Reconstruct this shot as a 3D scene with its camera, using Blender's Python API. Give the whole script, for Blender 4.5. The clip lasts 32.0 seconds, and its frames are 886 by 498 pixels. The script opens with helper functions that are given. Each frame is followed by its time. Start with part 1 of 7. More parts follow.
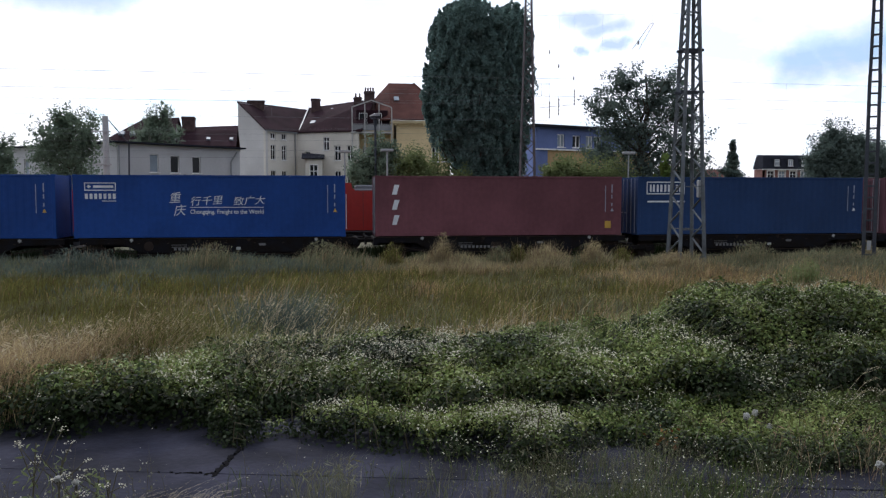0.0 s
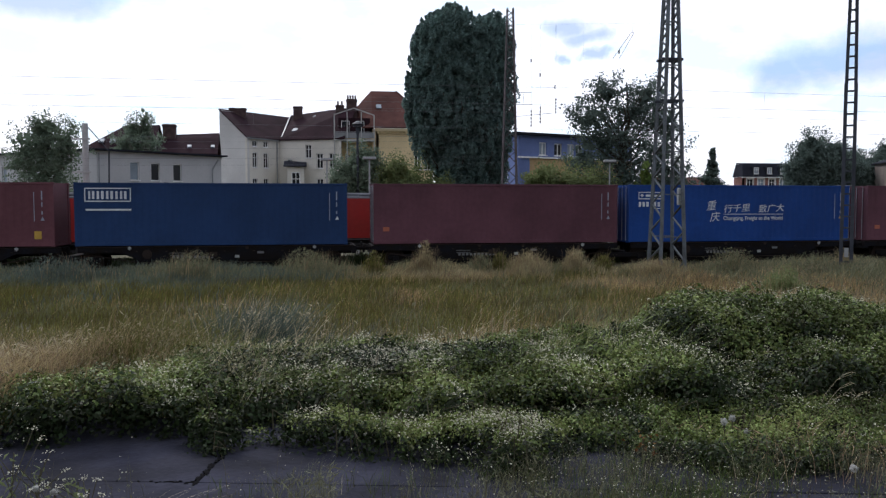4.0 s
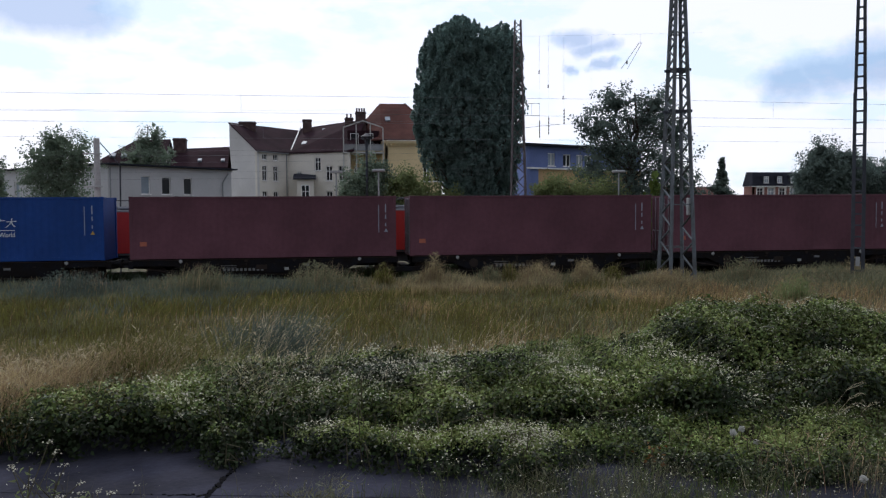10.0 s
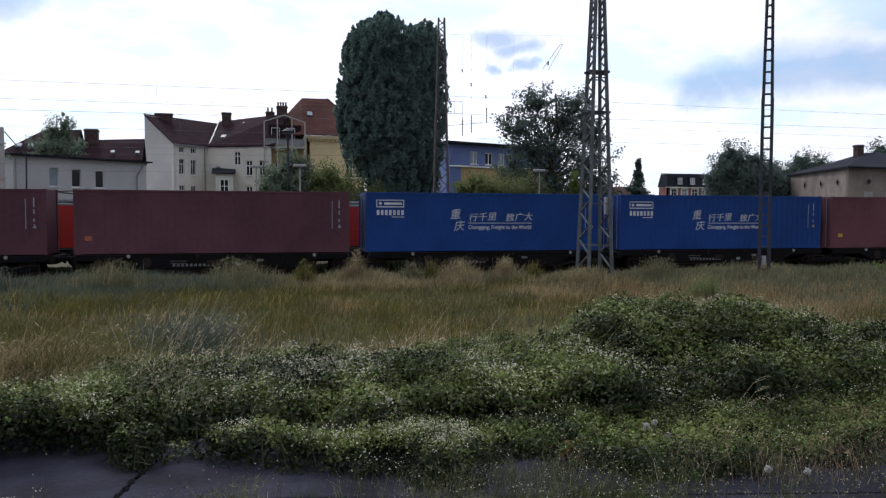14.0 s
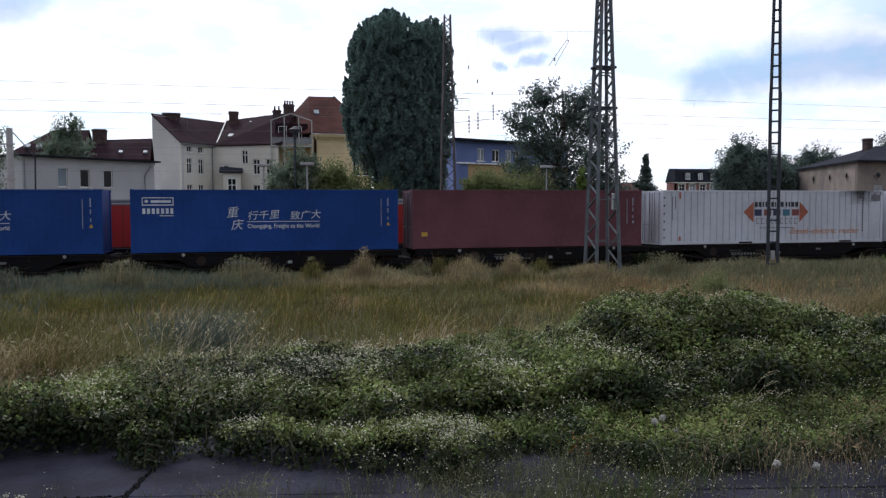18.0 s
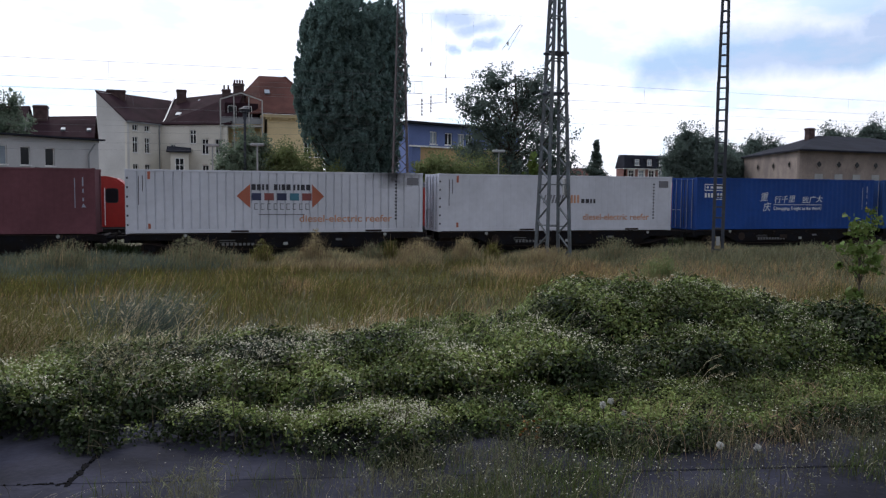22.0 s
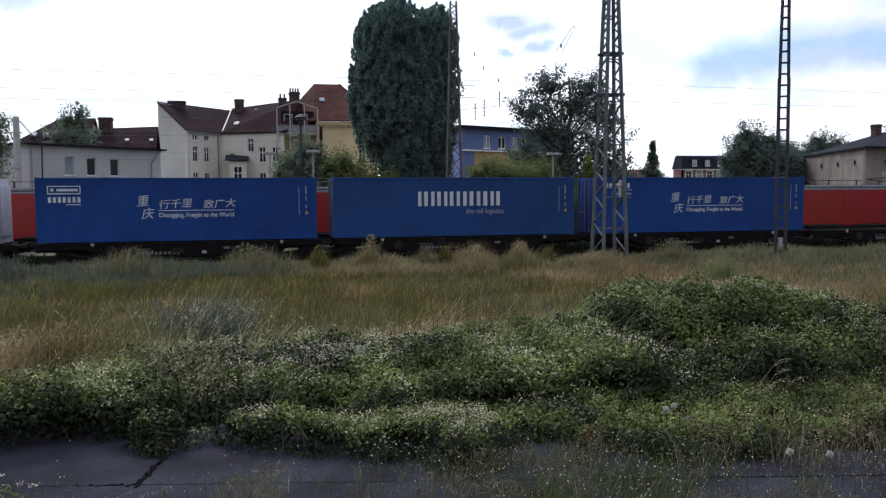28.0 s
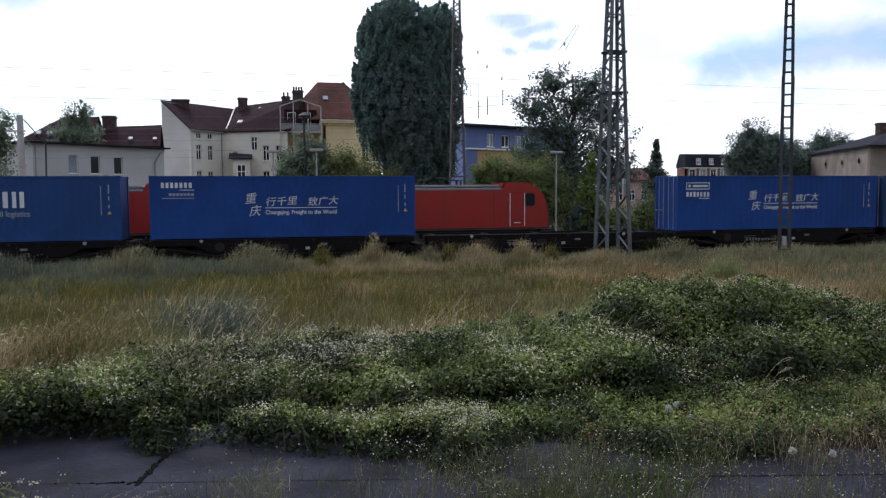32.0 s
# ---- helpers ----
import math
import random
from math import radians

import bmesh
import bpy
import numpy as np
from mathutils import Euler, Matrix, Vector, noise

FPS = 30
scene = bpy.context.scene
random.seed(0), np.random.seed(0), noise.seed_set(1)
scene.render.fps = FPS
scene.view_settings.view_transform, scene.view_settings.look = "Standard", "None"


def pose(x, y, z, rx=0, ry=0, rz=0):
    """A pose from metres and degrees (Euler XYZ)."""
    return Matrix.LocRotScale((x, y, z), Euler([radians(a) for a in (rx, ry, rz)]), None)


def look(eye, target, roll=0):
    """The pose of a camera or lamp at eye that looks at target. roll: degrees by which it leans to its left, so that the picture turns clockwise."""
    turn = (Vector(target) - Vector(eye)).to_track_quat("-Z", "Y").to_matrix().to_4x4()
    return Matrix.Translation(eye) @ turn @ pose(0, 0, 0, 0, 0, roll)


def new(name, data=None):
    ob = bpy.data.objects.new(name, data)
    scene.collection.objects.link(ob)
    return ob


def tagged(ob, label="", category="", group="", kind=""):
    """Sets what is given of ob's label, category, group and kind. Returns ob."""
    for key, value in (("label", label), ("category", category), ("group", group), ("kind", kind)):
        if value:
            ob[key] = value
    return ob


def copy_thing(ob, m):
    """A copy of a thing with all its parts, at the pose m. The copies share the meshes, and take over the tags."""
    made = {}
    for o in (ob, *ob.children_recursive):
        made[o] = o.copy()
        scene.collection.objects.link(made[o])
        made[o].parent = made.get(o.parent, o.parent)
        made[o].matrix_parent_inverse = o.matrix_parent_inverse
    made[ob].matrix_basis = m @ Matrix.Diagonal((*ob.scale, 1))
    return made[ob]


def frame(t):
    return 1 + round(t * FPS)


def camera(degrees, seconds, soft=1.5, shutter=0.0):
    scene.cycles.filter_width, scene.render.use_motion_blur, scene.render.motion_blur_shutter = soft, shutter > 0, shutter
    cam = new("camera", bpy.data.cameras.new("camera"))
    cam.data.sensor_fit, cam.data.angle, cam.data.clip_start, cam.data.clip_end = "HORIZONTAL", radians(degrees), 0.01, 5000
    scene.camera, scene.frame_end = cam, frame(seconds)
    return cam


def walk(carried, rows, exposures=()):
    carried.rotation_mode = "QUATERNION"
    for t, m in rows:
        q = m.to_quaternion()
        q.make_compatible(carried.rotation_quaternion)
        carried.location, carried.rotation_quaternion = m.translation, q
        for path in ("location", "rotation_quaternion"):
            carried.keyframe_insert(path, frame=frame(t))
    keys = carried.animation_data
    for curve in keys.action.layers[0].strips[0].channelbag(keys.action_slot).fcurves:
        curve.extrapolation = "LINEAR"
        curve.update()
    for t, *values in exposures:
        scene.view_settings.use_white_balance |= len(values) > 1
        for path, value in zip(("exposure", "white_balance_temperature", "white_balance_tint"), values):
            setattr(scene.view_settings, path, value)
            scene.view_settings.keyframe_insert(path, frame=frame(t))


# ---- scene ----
FOV = 57.6
cam = camera(FOV, 32.0, soft=1.3)
ROWS = [
    (0, -0.021, 0.043, 1.641, -8.13, -3.92, -0.05),
    (0.5, -0.029, 0.013, 1.643, -8.57, -3.81, -0.05),
    (1, -0.026, 0.001, 1.645, -8.69, -3.77, 0.05),
    (1.5, -0.019, -0.010, 1.646, -8.71, -3.72, 0.11),
    (2, -0.017, -0.011, 1.645, -8.72, -3.68, 0.18),
    (2.5, -0.017, -0.015, 1.648, -8.70, -3.64, 0.25),
    (3, -0.013, -0.015, 1.649, -8.75, -3.65, 0.17),
    (3.5, -0.011, -0.007, 1.647, -9.01, -3.53, 0.06),
    (4, -0.013, 0.009, 1.644, -9.37, -3.37, -0.04),
    (4.5, -0.002, 0.039, 1.648, -9.82, -3.16, -0.17),
    (6.5, -0.006, -0.014, 1.654, -10.06, -2.82, 0.03),
    (7, -0.005, -0.022, 1.650, -10.39, -2.68, 0.09),
    (7.5, -0.002, -0.024, 1.654, -10.52, -2.67, 0.16),
    (8, -0.000, -0.019, 1.655, -10.80, -2.41, -0.11),
    (8.5, 0.010, 0.009, 1.655, -11.46, -2.35, -0.22),
    (9, -0.009, -0.014, 1.651, -11.44, -2.27, -0.32),
    (9.5, -0.013, -0.032, 1.654, -9.87, -2.50, 0.10),
    (10, -0.013, -0.038, 1.659, -8.71, -2.56, 0.39),
    (10.5, -0.010, -0.032, 1.661, -8.24, -2.22, 0.34),
    (11, 0.002, -0.034, 1.661, -9.73, -1.84, 0.20),
    (11.5, 0.010, -0.024, 1.655, -11.91, -2.06, -0.31),
    (12, 0.007, -0.009, 1.651, -13.07, -2.16, -0.75),
    (12.5, 0.006, -0.009, 1.654, -13.66, -2.17, -0.78),
    (13, 0.006, -0.010, 1.652, -13.93, -2.41, -0.51),
    (13.5, 0.011, -0.006, 1.651, -14.20, -2.62, -0.24),
    (15.5, 0.001, -0.002, 1.644, -13.95, -3.06, -0.06),
    (16, 0.006, -0.005, 1.647, -13.56, -2.99, 0.02),
    (16.5, 0.009, -0.016, 1.646, -13.61, -2.83, 0.05),
    (17, 0.011, -0.016, 1.648, -13.71, -2.78, 0.13),
    (17.5, 0.007, -0.012, 1.645, -13.84, -2.72, 0.11),
    (18, 0.013, -0.014, 1.647, -13.67, -2.97, 0.20),
    (18.5, 0.010, -0.005, 1.651, -12.78, -3.26, 0.11),
    (19, 0.010, -0.029, 1.651, -12.22, -3.50, 0.25),
    (19.5, -0.003, -0.020, 1.660, -12.61, -3.44, -0.05),
    (20, 0.006, 0.008, 1.661, -13.57, -3.43, -0.28),
    (20.5, 0.011, 0.010, 1.657, -15.04, -3.72, -0.44),
    (21, 0.018, 0.020, 1.654, -16.53, -4.12, -0.52),
    (21.5, 0.011, 0.010, 1.650, -17.06, -4.22, -0.72),
    (22, 0.011, 0.002, 1.653, -17.07, -4.15, -0.49),
    (22.5, 0.013, -0.004, 1.655, -16.83, -4.08, -0.21),
    (23, 0.009, -0.001, 1.653, -16.75, -3.92, -0.02),
    (23.5, 0.015, 0.003, 1.651, -16.80, -3.90, 0.08),
    (24, 0.018, 0.004, 1.648, -16.76, -3.96, 0.08),
    (24.5, 0.016, 0.007, 1.649, -16.90, -3.84, 0.10),
    (26.5, 0.008, 0.029, 1.644, -17.04, -3.93, -0.15),
    (27, 0.006, 0.027, 1.645, -16.39, -3.66, -0.09),
    (27.5, 0.007, 0.016, 1.649, -15.46, -3.64, -0.03),
    (28, -0.011, 0.018, 1.648, -13.26, -3.85, 0.33),
    (28.5, -0.006, 0.048, 1.649, -11.06, -4.38, 0.53),
    (29, -0.014, 0.031, 1.642, -9.69, -4.56, 0.81),
    (29.5, -0.007, 0.025, 1.646, -10.15, -4.59, 0.39),
    (30, 0.001, 0.023, 1.649, -11.72, -4.26, 0.11),
    (30.5, -0.001, 0.019, 1.647, -12.54, -3.94, 0.28),
    (31, -0.000, 0.014, 1.649, -12.69, -3.73, 0.20),
    (31.5, -0.000, 0.019, 1.648, -12.77, -3.69, 0.35),
    (32, 0.003, 0.028, 1.644, -13.02, -3.96, 0.31),
]
walk(cam, [(t, pose(x, y, z, 90 + pitch, roll, yaw)) for t, x, y, z, yaw, pitch, roll in ROWS],
     exposures=[(t, e, 6030, 16) for t, e in ((0, 0.07), (2, 0.09), (4, 0.02), (7, -0.04), (9, -0.08), (10.3, -0.20), (11, -0.26), (12, -0.20), (13.5, -0.10), (16, -0.06), (20, -0.03), (24, -0.02), (27, 0.02), (28, 0.08), (29, 0.20), (30, 0.20), (31, 0.12), (32, 0.10))])

# ---- light ----
SUN_AZ, SUN_EL = radians(-12), radians(42)      # azimuth clockwise from +y
world = bpy.data.worlds.new("world")
scene.world = world
world.use_nodes = True
wt = world.node_tree
wt.nodes.clear()


def wnode(kind, **kw):
    n = wt.nodes.new(kind)
    for k, v in kw.items():
        n.inputs[k].default_value = v
    return n


out = wt.nodes.new("ShaderNodeOutputWorld")
bg = wnode("ShaderNodeBackground", Strength=1.0)
sky = wt.nodes.new("ShaderNodeTexSky")
sky.sky_type, sky.sun_disc = "NISHITA", False
sky.sun_elevation, sky.sun_rotation = SUN_EL, SUN_AZ
skyscale = wt.nodes.new("ShaderNodeVectorMath")
skyscale.operation = "SCALE"
skyscale.inputs["Scale"].default_value = 0.12
wt.links.new(sky.outputs[0], skyscale.inputs[0])
geo = wt.nodes.new("ShaderNodeTexCoord")
mp = wt.nodes.new("ShaderNodeMapping")
mp.inputs["Scale"].default_value = (1.0, 1.0, 2.6)
mp.inputs["Location"].default_value = (0.35, 0.1, 0.62)
sep = wt.nodes.new("ShaderNodeSeparateXYZ")
wt.links.new(geo.outputs["Generated"], sep.inputs[0])
wt.links.new(geo.outputs["Generated"], mp.inputs["Vector"])
cl = wnode("ShaderNodeTexNoise", Scale=2.6, Detail=7.0, Roughness=0.52)
wt.links.new(mp.outputs[0], cl.inputs["Vector"])
ramp = wt.nodes.new("ShaderNodeValToRGB")
ramp.color_ramp.elements[0].position, ramp.color_ramp.elements[0].color = 0.30, (0.575, 0.69, 0.86, 1)
ramp.color_ramp.elements[1].position, ramp.color_ramp.elements[1].color = 0.54, (1.12, 1.12, 1.14, 1)
mid_stop = ramp.color_ramp.elements.new(0.42)
mid_stop.color = (0.80, 0.88, 1.0, 1)
# gaps in the overcast: azimuth, elevation, size in radians
wmap = wt.nodes.new("ShaderNodeMapping")
wmap.inputs["Scale"].default_value = (1.0, 1.0, 2.3)
wt.links.new(geo.outputs["Generated"], wmap.inputs["Vector"])
wob = wnode("ShaderNodeTexNoise", Scale=9.0, Detail=8.0, Roughness=0.60)
wt.links.new(geo.outputs["Generated"], wob.inputs["Vector"])
wsc = wt.nodes.new("ShaderNodeVectorMath")
wsc.operation, wsc.inputs["Scale"].default_value = "SCALE", 0.14
wt.links.new(wob.outputs["Color"], wsc.inputs[0])
wadd = wt.nodes.new("ShaderNodeVectorMath")
wt.links.new(wmap.outputs[0], wadd.inputs[0]), wt.links.new(wsc.outputs[0], wadd.inputs[1])
last = None
for az, el, size in ((32.2, 8.2, 0.052), (34.6, 8.6, 0.060), (37.2, 8.8, 0.062), (39.8, 9.0, 0.062), (42.2, 9.2, 0.056), (44.2, 9.0, 0.044), (45.2, 10.3, 0.034), (49.5, 10.6, 0.080), (18.6, 12.3, 0.032), (19.6, 11.5, 0.026), (17.9, 10.2, 0.014), (20.5, 10.2, 0.016), (-7.5, 9.4, 0.012), (-17.0, 13.0, 0.06), (60, 16, 0.3), (-60, 20, 0.3), (100, 25, 0.35), (20, 40, 0.3)):
    p = Vector((math.sin(radians(az)) * math.cos(radians(el)), math.cos(radians(az)) * math.cos(radians(el)), math.sin(radians(el)) * 2.3)) + Vector((0.07, 0.07, 0.07))
    dn, dv = wt.nodes.new("ShaderNodeVectorMath"), wt.nodes.new("ShaderNodeMath")
    dn.operation, dn.inputs[1].default_value = "DISTANCE", p
    dv.operation, dv.inputs[1].default_value = "DIVIDE", size
    wt.links.new(wadd.outputs[0], dn.inputs[0]), wt.links.new(dn.outputs["Value"], dv.inputs[0])
    if last:
        mn = wt.nodes.new("ShaderNodeMath")
        mn.operation = "SMOOTH_MIN"
        mn.inputs[2].default_value = 0.2
        wt.links.new(last.outputs[0], mn.inputs[0]), wt.links.new(dv.outputs[0], mn.inputs[1])
        last = mn
    else:
        last = dv
cover = wt.nodes.new("ShaderNodeMath")
cover.operation, cover.inputs[1].default_value = "MULTIPLY_ADD", 0.30
soft_n = wt.nodes.new("ShaderNodeMath")
soft_n.operation, soft_n.inputs[1].default_value, soft_n.inputs[2].default_value = "MULTIPLY_ADD", 0.5, -0.10
wt.links.new(cl.outputs["Fac"], soft_n.inputs[0])
wt.links.new(last.outputs[0], cover.inputs[0]), wt.links.new(soft_n.outputs[0], cover.inputs[2])
wt.links.new(cover.outputs[0], ramp.inputs[0])
toward = wt.nodes.new("ShaderNodeVectorMath")    # cloud is brightest round the veiled sun
toward.operation = "DOT_PRODUCT"
toward.inputs[1].default_value = (math.sin(SUN_AZ) * math.cos(SUN_EL), math.cos(SUN_AZ) * math.cos(SUN_EL), math.sin(SUN_EL))
wt.links.new(geo.outputs["Generated"], toward.inputs[0])
glow = wt.nodes.new("ShaderNodeMapRange")
for k, v in (("From Min", -0.7), ("From Max", 0.6), ("To Min", 0.30), ("To Max", 1.06)):
    glow.inputs[k].default_value = v
wt.links.new(toward.outputs["Value"], glow.inputs["Value"])
mix = wt.nodes.new("ShaderNodeMix")
mix.data_type = "RGBA"
mix.inputs["Factor"].default_value = 0.86
wt.links.new(skyscale.outputs[0], mix.inputs["A"])
thin = wnode("ShaderNodeTexNoise", Scale=7.0, Detail=6.0, Roughness=0.6)      # thin veils through which the sky shows
wt.links.new(mp.outputs[0], thin.inputs["Vector"])
veil = wt.nodes.new("ShaderNodeMapRange")
for k, v in (("From Min", 0.50), ("From Max", 0.60), ("To Min", 0.0), ("To Max", 1.0)):
    veil.inputs[k].default_value = v
wt.links.new(thin.outputs["Fac"], veil.inputs["Value"])
tint = wt.nodes.new("ShaderNodeMix")
tint.data_type, tint.blend_type = "RGBA", "MULTIPLY"
tint.inputs["B"].default_value = (0.83, 0.95, 0.99, 1)
wt.links.new(veil.outputs[0], tint.inputs["Factor"]), wt.links.new(ramp.outputs[0], tint.inputs["A"])
wt.links.new(tint.outputs["Result"], mix.inputs["B"])
wt.links.new(mix.outputs["Result"], bg.inputs["Color"]), wt.links.new(glow.outputs[0], bg.inputs["Strength"])
wt.links.new(bg.outputs[0], out.inputs[0])

sun = new("sun", bpy.data.lights.new("sun", "SUN"))
sun.data.energy, sun.data.angle, sun.data.color = 1.5, radians(11), (1.0, 0.95, 0.86)
sun.matrix_world = look((60 * math.sin(SUN_AZ), 60 * math.cos(SUN_AZ), 60 * math.tan(SUN_EL)), (0, 0, 0))


# ---- materials ----
def mat(name, col, rough=0.7, metal=0.0, var=0.18, scale=0.8, fine=14.0, bump=0.15, dirt=None, island=0.0, translucent=0.0, spec=0.4, rand=0.0):
    """A surface: base colour, broad stains and fine grain, bump; dirt is a second colour in patches."""
    m = bpy.data.materials.new(name)
    m.use_nodes = True
    t, n = m.node_tree, m.node_tree.nodes
    b = n["Principled BSDF"]
    b.inputs["Roughness"].default_value, b.inputs["Metallic"].default_value = rough, metal
    b.inputs["Specular IOR Level"].default_value = spec
    tc = n.new("ShaderNodeTexCoord")
    n1, n2 = n.new("ShaderNodeTexNoise"), n.new("ShaderNodeTexNoise")
    n1.inputs["Scale"].default_value, n1.inputs["Detail"].default_value = scale, 4.0
    n2.inputs["Scale"].default_value, n2.inputs["Detail"].default_value = fine, 3.0
    for q in (n1, n2):
        t.links.new(tc.outputs["Object"], q.inputs["Vector"])
    r1 = n.new("ShaderNodeValToRGB")
    r1.color_ramp.elements[0].position, r1.color_ramp.elements[1].position = 0.35, 0.65
    c = [max(0.0, v) for v in col]
    d = dirt or [v * (1 - var) for v in c]
    e = [min(1.0, v * (1 + var * 0.6)) for v in c]
    r1.color_ramp.elements[0].color, r1.color_ramp.elements[1].color = (*d, 1), (*e, 1)
    t.links.new(n1.outputs["Fac"], r1.inputs[0])
    hs = n.new("ShaderNodeHueSaturation")
    mr = n.new("ShaderNodeMapRange")
    mr.inputs["To Min"].default_value, mr.inputs["To Max"].default_value = 1 - var, 1 + var
    t.links.new(n2.outputs["Fac"], mr.inputs["Value"])
    val = mr.outputs[0]
    if island or rand:
        g = n.new("ShaderNodeNewGeometry") if island else n.new("ShaderNodeObjectInfo")
        src = g.outputs["Random Per Island"] if island else g.outputs["Random"]
        k = island or rand
        m2, mul = n.new("ShaderNodeMapRange"), n.new("ShaderNodeMath")
        m2.inputs["To Min"].default_value, m2.inputs["To Max"].default_value = 1 - k, 1 + k
        t.links.new(src, m2.inputs["Value"])
        mul.operation = "MULTIPLY"
        t.links.new(val, mul.inputs[0]), t.links.new(m2.outputs[0], mul.inputs[1])
        val = mul.outputs[0]
        m3 = n.new("ShaderNodeMapRange")
        m3.inputs["To Min"].default_value, m3.inputs["To Max"].default_value = 0.5 - k * 0.05, 0.5 + k * 0.05
        t.links.new(src, m3.inputs["Value"]), t.links.new(m3.outputs[0], hs.inputs["Hue"])
    t.links.new(val, hs.inputs["Value"])
    t.links.new(r1.outputs[0], hs.inputs["Color"])
    t.links.new(hs.outputs[0], b.inputs["Base Color"])
    if bump:
        bp = n.new("ShaderNodeBump")
        bp.inputs["Strength"].default_value, bp.inputs["Distance"].default_value = bump, 0.02
        t.links.new(n2.outputs["Fac"], bp.inputs["Height"]), t.links.new(bp.outputs[0], b.inputs["Normal"])
    if translucent:
        tr, ms = n.new("ShaderNodeBsdfTranslucent"), n.new("ShaderNodeMixShader")
        t.links.new(hs.outputs[0], tr.inputs["Color"])
        ms.inputs[0].default_value = translucent
        t.links.new(b.outputs[0], ms.inputs[1]), t.links.new(tr.outputs[0], ms.inputs[2])
        t.links.new(ms.outputs[0], n["Material Output"].inputs["Surface"])
    return m


BLUE = mat("blue_container_paint", (0.011, 0.051, 0.220), 0.55, var=0.16, scale=0.5, fine=5, bump=0.05, spec=0.2)
BLUE2 = mat("dark_blue_container_paint", (0.016, 0.058, 0.195), 0.6, var=0.16, scale=0.5, fine=5, bump=0.05, spec=0.2)
NAVY = mat("navy_container_paint", (0.015, 0.042, 0.122), 0.6, var=0.16, scale=0.5, fine=5, bump=0.05, spec=0.2)
BROWN = mat("brown_container_paint", (0.112, 0.046, 0.062), 0.65, var=0.2, scale=0.5, fine=5, bump=0.06, spec=0.2)
BROWN2 = mat("faded_brown_container_paint", (0.140, 0.054, 0.067), 0.65, var=0.2, scale=0.5, fine=5, bump=0.06, spec=0.2)
REEFER = mat("white_container_paint", (0.54, 0.555, 0.62), 0.5, var=0.1, scale=0.6, fine=4, bump=0.03)
WHITE = mat("white_lettering_paint", (0.60, 0.63, 0.67), 0.6, var=0.12, scale=2)
GREYMARK = mat("faint_grey_lettering_paint", (0.28, 0.31, 0.38), 0.6, var=0.12, scale=2)
YELLOW = mat("yellow_marking_paint", (0.50, 0.31, 0.05), 0.6)
ORANGE = mat("orange_lettering_paint", (0.50, 0.25, 0.15), 0.6)
DARKINK = mat("dark_lettering_paint", (0.03, 0.03, 0.04), 0.6)
INKGREY = mat("grey_lettering_paint", (0.16, 0.16, 0.18), 0.6)
REDINK = mat("red_brown_marking_paint", (0.36, 0.11, 0.065), 0.6)
DULLMARK = mat("worn_grey_lettering_paint", (0.13, 0.13, 0.135), 0.7)
MAROON = mat("maroon_marking_paint", (0.20, 0.060, 0.058), 0.6)
NAVYINK = mat("navy_marking_paint", (0.030, 0.036, 0.085), 0.6)
GREENINK = mat("green_marking_paint", (0.05, 0.16, 0.22), 0.6)
GRIME = mat("wet_black_grime", (0.004, 0.004, 0.005), 0.95, spec=0.05)
SEAL = mat("black_rubber_gasket", (0.02, 0.02, 0.02), 0.8)
STEEL = mat("galvanised_door_rod", (0.32, 0.34, 0.37), 0.45, metal=0.6, var=0.15)
WAGON = mat("dirty_black_wagon_steel", (0.0072, 0.0076, 0.0105), 0.9, var=0.4, scale=2, dirt=(0.009, 0.007, 0.006), spec=0.12)
WHEEL = mat("rusty_wheel_steel", (0.026, 0.018, 0.015), 0.75, metal=0.1, var=0.3, spec=0.2)
RAIL = mat("worn_rail_steel", (0.10, 0.085, 0.075), 0.5, metal=0.5, var=0.2, scale=4)
BALLAST = mat("grey_brown_ballast", (0.05, 0.043, 0.038), 0.95, var=0.4, scale=1.2, fine=25, bump=0.8)
SLEEPER = mat("weathered_concrete_sleeper", (0.075, 0.07, 0.062), 0.9, var=0.25)
LOCO = mat("traffic_red_loco_paint", (0.29, 0.016, 0.013), 0.4, var=0.14, scale=0.7, fine=5, bump=0.03, dirt=(0.27, 0.022, 0.016))
LOCOROOF = mat("grey_loco_roof_paint", (0.13, 0.135, 0.15), 0.6, var=0.2)
LOCOFRAME = mat("dark_grey_loco_frame", (0.04, 0.04, 0.042), 0.7, var=0.3)
GLASS = mat("dark_window_glass", (0.010, 0.012, 0.015), 0.15, var=0.1, bump=0.0, spec=0.28)
# pale base colour for curtained panes; on skylights it paints reflected sky
PALEPANE = mat("pale_window_glass", (0.24, 0.29, 0.34), 0.3, var=0.2, bump=0.0, spec=0.5)
LAMPGLASS = mat("headlamp_glass", (0.6, 0.6, 0.62), 0.15, bump=0.0)
MAST = mat("weathered_grey_mast_steel", (0.105, 0.122, 0.138), 0.7, metal=0.2, var=0.3, scale=1.5, dirt=(0.075, 0.08, 0.082))
MASTRUST = mat("rusty_mast_steel", (0.120, 0.104, 0.105), 0.8, metal=0.1, var=0.3, scale=1.5)
MASTDARK = mat("dark_grey_mast_steel", (0.044, 0.050, 0.064), 0.7, metal=0.2, var=0.3, scale=1.5)
WIRE = mat("oxidised_contact_wire", (0.16, 0.17, 0.18), 0.6, metal=0.3)
CERAMIC = mat("brown_ceramic_insulator", (0.06, 0.035, 0.03), 0.3)
CONCRETE = mat("weathered_concrete", (0.42, 0.42, 0.41), 0.9, var=0.15, scale=1.2)
